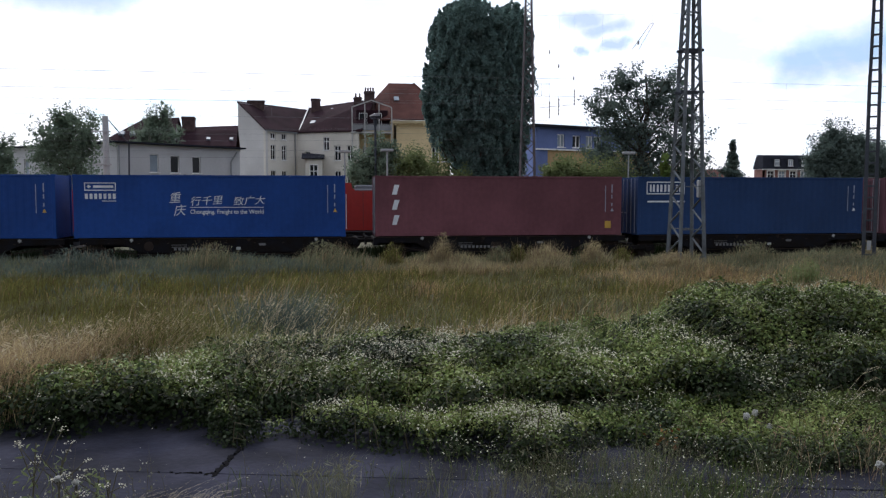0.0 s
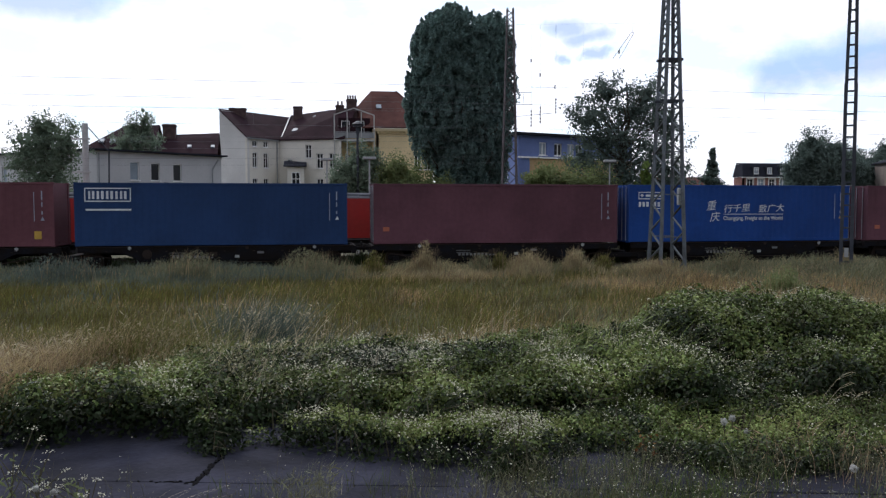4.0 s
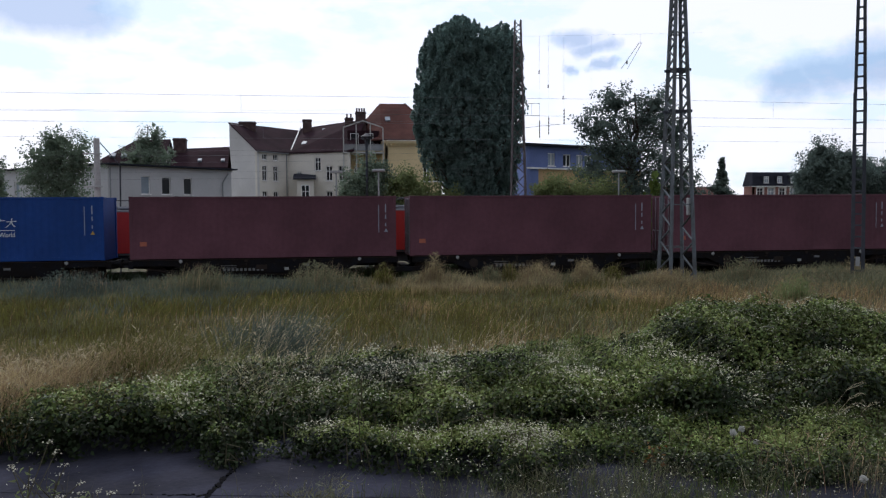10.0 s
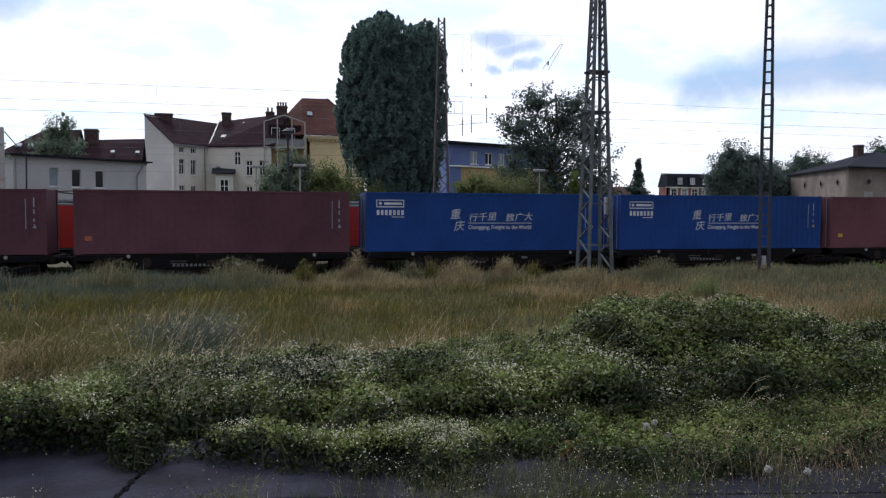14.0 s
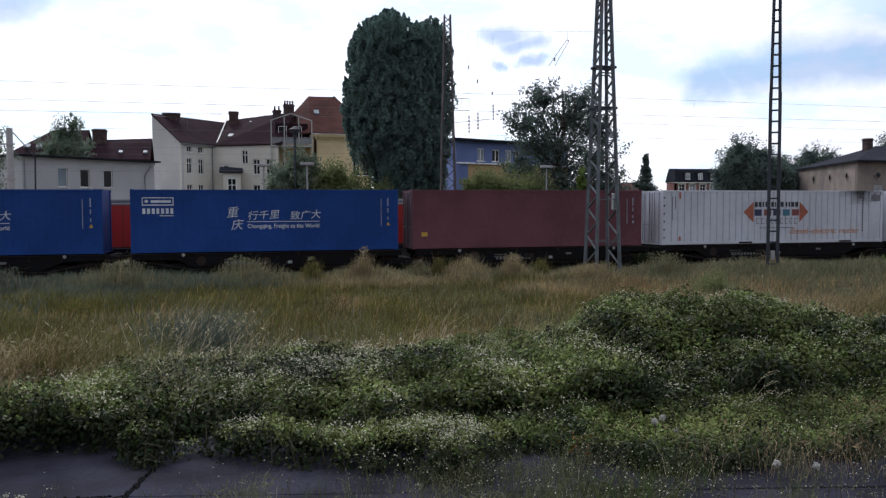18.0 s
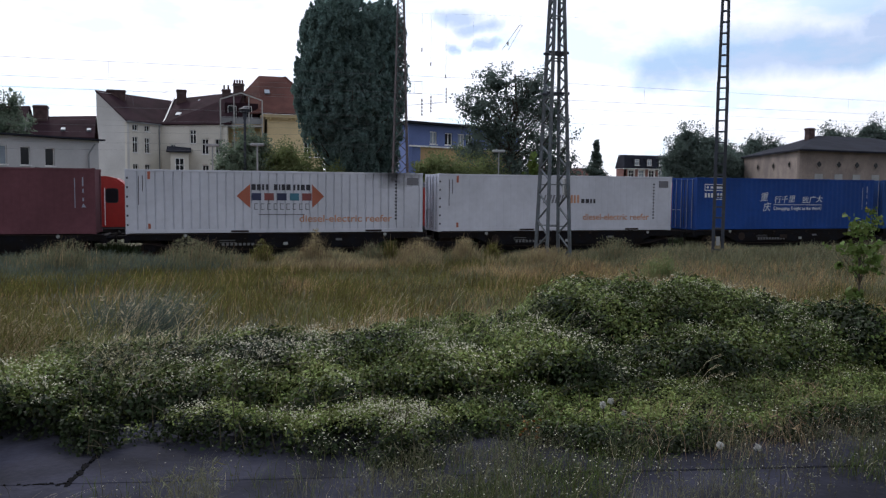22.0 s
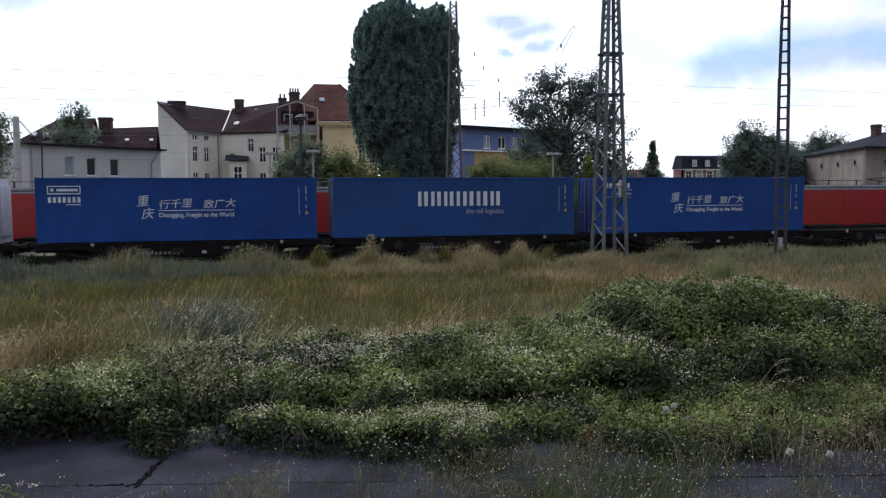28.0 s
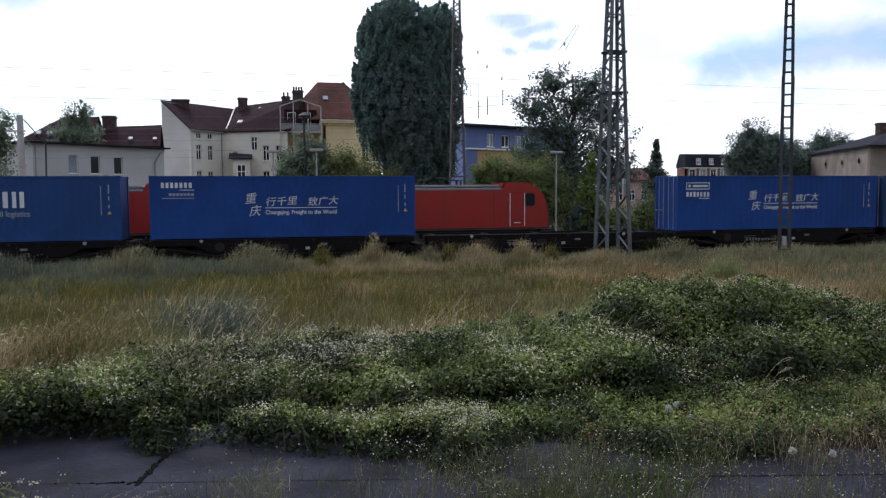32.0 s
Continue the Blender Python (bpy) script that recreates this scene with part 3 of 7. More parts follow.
def slogan_container(name, label, logo_top=True):
    c = container(name, label, BLUE)
    y = -1.2115
    z = 2.34 if not logo_top else 1.79
    glyph_blocks(c, WHITE, 0.52, z, [0.125] * 7, 0.24, 0.075, y)
    bm = bmesh.new()
    if logo_top:
        flat(bm, 0.50, 2.16, 1.86, 2.21, y), flat(bm, 0.50, 2.49, 1.86, 2.53, y), flat(bm, 0.50, 2.21, 0.54, 2.49, y), flat(bm, 1.82, 2.21, 1.86, 2.49, y)
        flat(bm, 0.88, 2.29, 1.75, 2.40, y), flat(bm, 1.25, 1.68, 1.86, 1.715, y)
        prism(bm, [(0.60, 2.35), (0.69, 2.26), (0.79, 2.35), (0.69, 2.44)], y - 0.006, y)
    else:
        flat(bm, 1.3, 2.23, 1.95, 2.26, y)
    part("brand_emblem", bm, WHITE, c, "white framed emblem")
    if not logo_top:
        bm = bmesh.new()
        glyph_blocks(c, GREYMARK, 0.85, 1.98, [0.12] * 7, 0.12, 0.04, y)
        flat(bm, 0.55, 1.86, 1.95, 1.89, y)
        part("faded_lettering", bm, GREYMARK, c)
    words("slogan_character", "重", 0.54, WHITE, 4.16, 1.63, y, c, 0.0, None, 0.16)
    words("slogan_character", "庆", 0.54, WHITE, 4.36, 1.06, y, c, 0.0, None, 0.16)
    words("slogan_character", "行千里", 0.44, WHITE, 5.10, 1.51, y, c, 0.0, 1.42, 0.14)
    words("slogan_character", "致广大", 0.44, WHITE, 7.03, 1.51, y, c, 0.0, 1.44, 0.14)
    bm = bmesh.new()
    flat(bm, 5.10, 1.39, 8.42, 1.42, y)
    part("slogan_rule", bm, WHITE, c)
    words("slogan_text", "Chongqing, Freight to the World", 0.27, WHITE, 5.10, 1.11, y, c, 0.004, 3.3)
    iso_marks(c, 12.192, y)
    return c


def brown_container(name, label, paint, emblem=False, tag=False):
    c = container(name, label, paint)
    y = -1.2115
    iso_marks(c, 12.192, y, GREYMARK, GREYMARK)
    if emblem:
        for k in range(3):
            z = 2.0 - k * 0.72
            part("letter_block", prism(bmesh.new(), [(0.80, z), (1.02, z), (1.16, z + 0.46), (0.92, z + 0.46)], y - 0.006, y), WHITE, c)
    if tag:
        bm = bmesh.new()
        flat(bm, 11.35, 0.35, 11.65, 0.70, y)
        part("yellow_placard", bm, YELLOW, c)
    else:
        bm = bmesh.new()
        flat(bm, 0.45, 0.62, 0.75, 0.82, y)
        part("small_placard", bm, REDINK if paint is BROWN else YELLOW, c)
    return c


def boxed_name_container(name, label):
    c = container(name, label, NAVY)
    y = -1.2115
    bm = bmesh.new()
    for a in ((0.45, 2.02, 2.45, 2.07), (0.45, 2.60, 2.45, 2.65), (0.45, 2.02, 0.50, 2.65), (2.40, 2.02, 2.45, 2.65), (0.50, 1.62, 2.45, 1.70)):
        flat(bm, *a, y)
    glyph_blocks(c, WHITE, 0.62, 2.14, [0.26, 0.30, 0.30, 0.10, 0.28], 0.36, 0.10, y)
    part("emblem_frame", bm, WHITE, c, "white frame round the name")
    iso_marks(c, 12.192, y, GREYMARK, WHITE)
    return c


def rail_name_container(name, label):
    c = container(name, label, BLUE2)
    y = -1.2115
    glyph_blocks(c, WHITE, 4.10, 1.50, [0.48, 0.48, 0.46, 0.16, 0.52, 0.54, 0.48], 0.70, 0.17, y)
    words("slogan_text", "the rail logistics", 0.36, GREYMARK, 6.5, 1.12, y, c, 0.003, 1.95)
    iso_marks(c, 12.192, y)
    return c


def reefer_common(c, L, y, slots):
    for x in (0.36 * L, 0.82 * L):
        part("fork_pocket_cover", boxes((x - 0.4, -1.226, 0.04, x + 0.4, -1.19, 0.13)), WHEEL, c, "brown fork pocket plate")
    u = part("cooling_unit", boxes((L - 0.06, -1.0, 0.3, L + 0.02, 1.0, 2.6), bevel=0.02), REEFER, c)
    part("fan_grille", boxes((L - 0.80, y - 0.012, 2.30, L - 0.22, y, 2.66), bevel=0.004), INKGREY, u)
    part("unit_panel", boxes((L - 0.82, y - 0.010, 0.30, L - 0.20, y, 2.22), bevel=0.004), REEFER, u)
    for k in range(6):
        x = L - 0.74 + k * 0.09
        part("panel_flute", boxes((x, y - 0.016, 0.4, x + 0.03, y - 0.010, 1.6)), REEFER, u)
    part("end_ladder", rods(*[((L + 0.05, -1.02 - 0.02, 0.3 + 0.3 * k), (L + 0.05, -0.62, 0.3 + 0.3 * k), 0.014) for k in range(8)], ((L + 0.05, -1.04, 0.2), (L + 0.05, -1.04, 2.6), 0.016), ((L + 0.05, -0.62, 0.2), (L + 0.05, -0.62, 2.6), 0.016)), STEEL, u)
    for k in range(12):
        part("vent_slot", boxes((L - slots, y - 0.006, 0.62 + k * 0.165, L - slots + 0.09, y, 0.70 + k * 0.165)), DARKINK, c)


def left_end_marks(c, y):
    """Red corner marks, hinge plates and code lines at the door end."""
    bm = bmesh.new()
    part("red_corner_mark", flat(bm, 0.95, 2.45, 1.06, 2.80, y), REDINK, c)
    part("red_corner_mark", flat(bmesh.new(), 0.95, 0.22, 1.06, 0.45, y), REDINK, c)
    bm = bmesh.new()
    for k in range(6):
        flat(bm, 0.05, 0.35 + k * 0.42, 0.13, 0.44 + k * 0.42, -1.2205, 0.004)
    flat(bm, 0.55, 1.3, 0.58, 2.6, y), flat(bm, 0.72, 1.9, 0.75, 2.6, y)
    part("code_marking", bm, DARKINK, c)["kind"] = "stuff"


def emblem_reefer(name, label):
    L = 13.716
    c = container(name, label, SOOTY, L, True, 0.045)
    y = -1.2115
    reefer_common(c, L, y, 1.40)
    bm = bmesh.new()
    part("arrow_head", prism(bm, [(4.80, 1.72), (5.42, 1.16), (5.42, 2.28)], y - 0.006, y), REDINK, c)
    part("arrow_head", prism(bmesh.new(), [(8.85, 1.72), (8.28, 1.16), (8.28, 2.28)], y - 0.006, y), REDINK, c)
    for x, ws in ((5.48, [0.19, 0.17, 0.29]), (6.50, [0.17, 0.07, 0.16, 0.19]), (7.40, [0.29, 0.19, 0.19])):
        glyph_blocks(c, DARKINK, x, 2.0, ws, 0.27, 0.06, y)
    bm = bmesh.new()
    for i in range(9):
        x = 5.60 + i * 0.295
        for a in ((x, 1.08, x + 0.17, 1.115), (x, 1.345, x + 0.17, 1.38), (x, 1.115, x + 0.035, 1.345)):
            flat(bm, *a, y)
    flat(bm, 5.80, 0.84, 7.92, 0.88, y)
    part("thin_lettering", bm, INKGREY, c, "thin grey letter outlines")["kind"] = "stuff"
    for i, m in enumerate((NAVYINK, MAROON, NAVYINK, GREENINK, MAROON)):
        bm = bmesh.new()
        flat(bm, 5.48 + i * 0.583, 1.52, 5.92 + i * 0.583, 1.86, y)
        part("colour_square", bm, m, c)
    words("slogan_text", "diesel-electric reefer", 0.46, ORANGE, 7.66, 0.52, y, c, 0.006, 4.5)
    left_end_marks(c, y)
    return c


def plain_reefer(name, label):
    L = 13.27
    c = container(name, label, REEFER, L, True)
    y = -1.2115
    reefer_common(c, L, y, 1.15)
    glyph_blocks(c, INKGREY, 5.65, 1.45, [0.24, 0.26, 0.1, 0.24], 0.42, 0.08, y, 0.12)
    glyph_blocks(c, ORANGE, 7.05, 1.45, [0.30, 0.30], 0.42, 0.07, y)
    glyph_blocks(c, DARKINK, 7.85, 1.45, [0.18, 0.2, 0.3], 0.22, 0.07, y)
    words("slogan_text", "diesel-electric reefer", 0.44, ORANGE, 7.95, 0.58, y, c, 0.006, 3.95)
    left_end_marks(c, y)
    return c


def wagon(L, cells, label):
    """A double container wagon, L long over its frame; origin at its left end on the rail's top."""
    w = thing("container_wagon", label, "freight wagon", "wagons of the train")
    z = 1.155
    half = L / 2
    for x0, x1 in ((0.25, half - 0.35), (half + 0.35, L - 0.25)):
        for s in (-1, 1):
            y0, y1 = sorted((s * 1.17, s * 1.05))
            bm = bmesh.new()
            prism(bm, [(x0, z), (x1, z), (x1, z - 0.26), (x1 - 1.9, z - 0.30), (x1 - 2.7, z - 0.66), (x0 + 2.7, z - 0.66), (x0 + 1.9, z - 0.30), (x0, z - 0.28)], y0, y1)
            sill = part("side_sill", bm, WAGON, w)
            if s < 0:
                bm = bmesh.new()
                for a in ((0.30, 0.325), (0.40, 0.425)):
                    flat(bm, x0 + 4.0, z - a[1], x0 + 4.7, z - a[0], -1.17)
                flat(bm, x1 - 4.5, z - 0.36, x1 - 4.2, z - 0.26, -1.17)
                for k in range(10):
                    flat(bm, x0 + 4.1 + k * 0.19, z - 0.56, x0 + 4.22 + k * 0.19, z - 0.44, -1.17)
                part("sill_marking", bm, DULLMARK, sill)["kind"] = "stuff"
        for k in range(5):
            x = x0 + 0.5 + k * (x1 - x0 - 1.0) / 4
            part("cross_beam", boxes((x - 0.1, -1.05, z - 0.3, x + 0.1, 1.05, z - 0.02)), WAGON, w)
        part("centre_beam", boxes((x0, -0.25, z - 0.45, x1, 0.25, z - 0.05)), WAGON, w)
        for k in (0.18, 0.42, 0.60, 0.85):
            x = x0 + k * (x1 - x0)
            part("container_lock", boxes((x - 0.075, -1.20, z - 0.13, x + 0.075, -1.10, z - 0.02), (x - 0.02, -1.21, z - 0.17, x + 0.02, -1.12, z + 0.012), bevel=0.008), LAMPGREY if k in (0.18, 0.85) else WHEEL, w)
        part("underframe_box", boxes((x0 + 2.4, -0.9, z - 0.98, x1 - 2.6, -0.2, z - 0.5), bevel=0.03), WAGON, w)
        part("brake_tank", rods(((x0 + 5.3, -0.55, z - 0.62), (x0 + 6.4, -0.55, z - 0.62), 0.2), n=10), WAGON, w)
        part("brake_pipe", rods(((x0 + 0.6, -1.10, z - 0.40), (x0 + 2.6, -1.19, z - 0.74), 0.02), ((x0 + 2.6, -1.19, z - 0.74), (x1 - 2.6, -1.19, z - 0.74), 0.02), ((x1 - 2.6, -1.19, z - 0.74), (x1 - 0.6, -1.10, z - 0.40), 0.02), n=5), WHEEL, w)
        part("brake_lever", rods(((x0 + 4.6, -1.14, z - 0.66), (x0 + 4.9, -1.16, z - 0.95), 0.018), ((x0 + 4.9, -1.16, z - 0.95), (x0 + 7.2, -1.16, z - 0.92), 0.014), n=5), WHEEL, w)
        part("switch_plate", boxes((x0 + 6.9, -1.20, z - 0.55, x0 + 7.10, -1.17, z - 0.42), bevel=0.008), LAMPGREY, w, "small dull warning plate")
        part("top_flange", boxes((x0, -1.195, z - 0.035, x1, -1.172, z - 0.004)), WHEEL, w)
        for k in range(int((x1 - x0 - 1.0) / 1.3)):
            u = x0 + 0.6 + k * 1.3
            part("sill_rib", boxes((u, -1.185, z - 0.27, u + 0.04, -1.172, z - 0.04)), WAGON, w)
            part("tarpaulin_hook", boxes((u + 0.6, -1.20, z - 0.25, u + 0.69, -1.172, z - 0.21)), WHEEL, w)
        part("step_iron", rods(((x1 - 0.9, -1.16, z - 0.30), (x1 - 0.9, -1.18, z - 0.78), 0.016), ((x1 - 0.9, -1.18, z - 0.78), (x1 - 0.5, -1.18, z - 0.78), 0.02), ((x1 - 0.5, -1.16, z - 0.30), (x1 - 0.5, -1.18, z - 0.78), 0.016), n=5), WHEEL, w)
        part("label_holder", boxes((x0 + 5.6, -1.185, z - 0.50, x0 + 6.1, -1.17, z - 0.28), bevel=0.004), WHEEL, w)
        part("brake_wheel", rods(((x0 + 3.0, -1.19, z - 0.36), (x0 + 3.0, -1.16, z - 0.36), 0.22), n=12), WHEEL, w)
    for x in (2.2, half, L - 2.2):
        b = part("bogie_frame", boxes((x - 1.25, -1.06, 0.42, x + 1.25, -0.94, 0.66), (x - 1.25, 0.94, 0.42, x + 1.25, 1.06, 0.66), (x - 0.2, -0.95, 0.5, x + 0.2, 0.95, 0.75), bevel=0.03), WAGON, w)
        for dx in (-0.9, 0.9):
            part("wheelset", rods(((x + dx, -0.95, 0.46), (x + dx, 0.95, 0.46), 0.08)), WHEEL, b)
            for s in (-1, 1):
                part("wheel", rods(((x + dx, s * 0.68, 0.46), (x + dx, s * 0.815, 0.46), 0.46), ((x + dx, s * 0.64, 0.46), (x + dx, s * 0.68, 0.46), 0.49), n=20), WHEEL, b)
                part("axle_box", boxes((x + dx - 0.16, s * 1.0 - 0.1, 0.34, x + dx + 0.16, s * 1.0 + 0.1, 0.6), bevel=0.03), WAGON, b)
    for x, s in ((0.25, -1), (L - 0.25, 1)):
        part("end_beam", boxes((x - 0.1, -1.2, z - 0.4, x + 0.1, 1.2, z - 0.05)), WAGON, w)
        for y in (-0.875, 0.875):
            part("buffer", rods(((x, y, 1.0), (x + s * 0.42, y, 1.0), 0.09), ((x + s * 0.42, y, 1.0), (x + s * 0.47, y, 1.0), 0.22), n=12), WAGON, w)
        part("coupling_hook", boxes((x, -0.06, 0.9, x + s * 0.4, 0.06, 1.02)) if s > 0 else boxes((x - 0.4, -0.06, 0.9, x, 0.06, 1.02)), WAGON, w)
    return w


SLOTS = [  # kind, left end in metres at the start
    ("slogan", -24.33), ("slogan", -11.39), ("emblem", 2.21), ("boxed", 15.25), ("brown", 28.69), ("slogan", 41.49), ("brown", 54.78), ("brown", 67.64), 
    ("brown", 80.92), ("slogan", 93.91), ("slogan", 107.26), ("faded", 120.16), ("reefer", 133.57), ("reefer2", 148.10), ("slogan", 162.96), ("railname", 175.93), ("slogan2", 189.33), ("slogan", 215.50), ("navy", 228.20)]
WAGONS = [(-24.55, 26.09), (1.98, 26.03), (28.45, 25.66), (54.55, 25.71), (80.7, 25.89), (107.03, 25.88), (133.35, 28.96), (162.75, 25.91), (189.1, 25.46), (215.25, 25.6)]
PROTO = {}
MOVING = []


def build_train():
    makers = {
        "slogan": lambda: slogan_container("shipping_container", "blue steel container with white slogan and emblem, on a wagon"),
        "slogan2": lambda: slogan_container("shipping_container", "blue steel container with white slogan and faded emblem", False),
        "emblem": lambda: brown_container("shipping_container", "brown steel container with three slanted white letter blocks", BROWN2, True, True),
        "brown": lambda: brown_container("shipping_container", "plain dark brown corrugated steel container on a wagon", BROWN),
        "faded": lambda: brown_container("shipping_container", "faded red-brown corrugated steel container with yellow placard", BROWN2),
        "boxed": lambda: boxed_name_container("shipping_container", "dark navy steel container with a boxed white name"),
        "railname": lambda: rail_name_container("shipping_container", "dull blue steel container with large pale name blocks"),
        "navy": lambda: brown_container("shipping_container", "plain navy blue corrugated steel container", NAVY),
        "reefer": lambda: emblem_reefer("refrigerated_container", "white ribbed refrigerated container with red arrow emblem and soot"),
        "reefer2": lambda: plain_reefer("refrigerated_container", "smooth white refrigerated container with grey and orange name blocks"),
    }
    for kind, x in SLOTS:
        m = pose(x, TRACK_Y, RAIL_Z + 1.174)
        if kind in PROTO:
            c = copy_thing(PROTO[kind], m)
        else:
            c = PROTO[kind] = makers[kind]()
            c.matrix_basis = m
        MOVING.append((c, x, RAIL_Z + 1.174))
    for i, (x, L) in enumerate(WAGONS):
        key = ("wagon", L)
        m = pose(x, TRACK_Y, RAIL_Z)
        lab = "black double container wagon, half of it empty" if i == 8 else "dirty black steel double container wagon on the rails"
        if key in PROTO and i != 8:
            w = copy_thing(PROTO[key], m)
        else:
            w = PROTO[key] = wagon(L, 2, lab)
            w.matrix_basis = m
        MOVING.append((w, x, RAIL_Z))


build_train()


# ---- parked locomotives on the far track ----
build_track(TRACK_Y, -70, 110, "railway track with ballast under the moving train")
build_track(FAR_Y, -70, 110, "railway track under the parked locomotives")


def rounded(xa, xb, z0, z1, y0, y1, r=0.14):
    """A plate with rounded corners in the x-z plane."""
    p, q = sorted((xa, xb))
    out_ = []
    for cx, cz, a0 in ((q - r, z0 + r, -90), (q - r, z1 - r, 0), (p + r, z1 - r, 90), (p + r, z0 + r, 180)):
        out_ += [(cx + r * math.cos(radians(a0 + k * 22.5)), cz + r * math.sin(radians(a0 + k * 22.5))) for k in range(5)]
    return prism(bmesh.new(), out_, y0, y1)


def locomotive():
    """An electric locomotive 19.6 m long, origin at its left buffer on the rail's top."""
    o = thing("electric_locomotive", "red electric locomotive with grey roof, parked on the far track", "locomotive", "parked locomotives")
    L = 19.6
    x0, x1 = 0.55, L - 0.55
    half = [(x0, 1.05), (x0 - 0.03, 1.8), (x0 + 0.06, 2.40), (x0 + 0.24, 2.85), (x0 + 0.44, 3.20), (x0 + 0.68, 3.50), (x0 + 0.98, 3.72), (x0 + 1.45, 3.83)]
    side = half + [(x0 + 2.75, 3.82), (x0 + 2.86, 3.24)] + [(x1 + x0 - x, z) for x, z in ([*half, (x0 + 2.75, 3.82), (x0 + 2.86, 3.24)])[::-1]]
    bm = bmesh.new()
    prism(bm, side, -1.49, 1.49)
    bmesh.ops.bevel(bm, geom=[e for e in bm.edges if abs(e.verts[0].co.y - e.verts[1].co.y) < 0.01 and e.verts[0].co.z > 1.5 or abs(e.verts[0].co.y) > 1.4 and abs(e.verts[0].co.z - e.verts[1].co.z) > 0.3], offset=0.14, segments=2, affect="EDGES", clamp_overlap=True)
    body = part("body", bm, LOCO, o)
    part("roof_band", boxes((x0 + 2.9, -1.44, 3.16, x1 - 2.9, 1.44, 3.50), (x0 + 3.0, -1.22, 3.45, x1 - 3.0, 1.22, 3.70), bevel=0.06), LOCOROOF, o, "grey roof cover")
    for k in range(5):
        x = x0 + 4.2 + k * 2.15
        part("roof_hatch", boxes((x, -1.30, 3.50, x + 1.7, -0.4, 3.66), bevel=0.05), LOCOROOF, o)
    for s, xn in ((1, x0), (-1, x1)):
        X = lambda d: xn + s * d
        def b2(a, b, *r):
            p, q = sorted((X(a), X(b)))
            return boxes((p, r[0], r[1], q, r[2], r[3]), bevel=0.03)
        for y in (-1.497, 1.487):
            part("cab_window", rounded(X(0.92), X(1.48), 2.46, 3.16, y, y + 0.012), GLASS, body)
            part("window_rubber", rounded(X(0.88), X(1.52), 2.42, 3.20, y + 0.001, y + 0.011), SEAL, body)
            d = part("cab_door", b2(1.60, 2.40, y, 1.22, y + 0.01, 3.22), LOCO, body)
            for u in (1.55, 2.45):
                part("hand_rail", rods(((X(u), y + (-0.03 if y < 0 else 0.04), 1.25), (X(u), y + (-0.03 if y < 0 else 0.04), 3.2), 0.022)), FRAME, d, "pale grab rail")
            part("door_step_rail", rods(((X(1.8), y + (-0.03 if y < 0 else 0.04), 1.45), (X(2.2), y + (-0.03 if y < 0 else 0.04), 1.45), 0.015)), FRAME, d)
            part("lower_stripe", b2(0.2, 8.9, y + 0.001, 1.06, y + 0.008, 1.16), LOCOFRAME, body)
        a, b = Vector((X(0.10), 0, 2.45)), Vector((X(0.62), 0, 3.42))
        bm = bmesh.new()
        m = Matrix.Translation((a + b) / 2 + Vector((-s * 0.06, 0, 0.04))) @ (b - a).to_track_quat("Z", "Y").to_matrix().to_4x4()
        bmesh.ops.create_cube(bm, size=1.0, matrix=m @ Matrix.Diagonal((2.3 if abs((m.to_3x3() @ Vector((1, 0, 0))).y) > 0.5 else 0.05, 0.05 if abs((m.to_3x3() @ Vector((1, 0, 0))).y) > 0.5 else 2.3, 1.05, 1)))
        part("windscreen", bm, GLASS, body)
        for y in (-0.95, 0.95):
            part("headlamp", b2(-0.06, 0.16, y - 0.2, 1.62, y + 0.2, 1.86), LAMPGLASS, body)
            part("buffer", rods(((X(0), y * 0.92, 1.0), (X(-0.45), y * 0.92, 1.0), 0.1), ((X(-0.45), y * 0.92, 1.0), (X(-0.52), y * 0.92, 1.0), 0.24), n=14), LOCOFRAME, o)
        part("buffer_beam", b2(-0.05, 0.5, -1.4, 0.75, 1.4, 1.2), LOCOFRAME, o)
        xb = X(4.0)
        bg_ = part("bogie", boxes((xb - 1.7, -1.2, 0.45, xb + 1.7, -1.0, 0.85), (xb - 1.7, 1.0, 0.45, xb + 1.7, 1.2, 0.85), (xb - 0.4, -1.0, 0.5, xb + 0.4, 1.0, 0.8), bevel=0.04), LOCOFRAME, o)
        for dx in (-1.3, 1.3):
            for y in (-0.75, 0.75):
                part("wheel", rods(((xb + dx, y - 0.07, 0.625), (xb + dx, y + 0.07, 0.625), 0.625), n=20), WHEEL, bg_)
        pan = part("pantograph", rods(((X(5.2), -0.6, 3.95), (X(5.2), 0.6, 3.95), 0.03), ((X(5.2), 0, 3.95), (X(6.6), 0, 4.12), 0.04), ((X(6.6), 0, 4.12), (X(4.9), 0, 4.22), 0.03), ((X(4.9), -0.9, 4.24), (X(4.9), 0.9, 4.24), 0.03)), LOCOFRAME, o)
        for y in (-0.5, 0.5):
            part("insulator", rods(((X(5.2), y, 3.70), (X(5.2), y, 3.96), 0.07), n=8), CERAMIC, pan)
    for k in range(3):
        part("roof_insulator", rods(((7.4 + k * 2.2, 0.2, 3.70), (7.4 + k * 2.2, 0.2, 4.02), 0.06), n=8), CERAMIC, o)
    part("roof_busbar", rods(((7.2, 0.2, 4.04), (12.2, 0.2, 4.04), 0.022), n=6), LOCOFRAME, o)
    part("underframe", boxes((1.2, -1.22, 0.50, L - 1.2, 1.22, 1.06), bevel=0.03), LOCOFRAME, o)
    part("transformer_case", boxes((7.0, -1.3, 0.35, 11.9, 1.3, 1.0), bevel=0.05), LOCOFRAME, o)
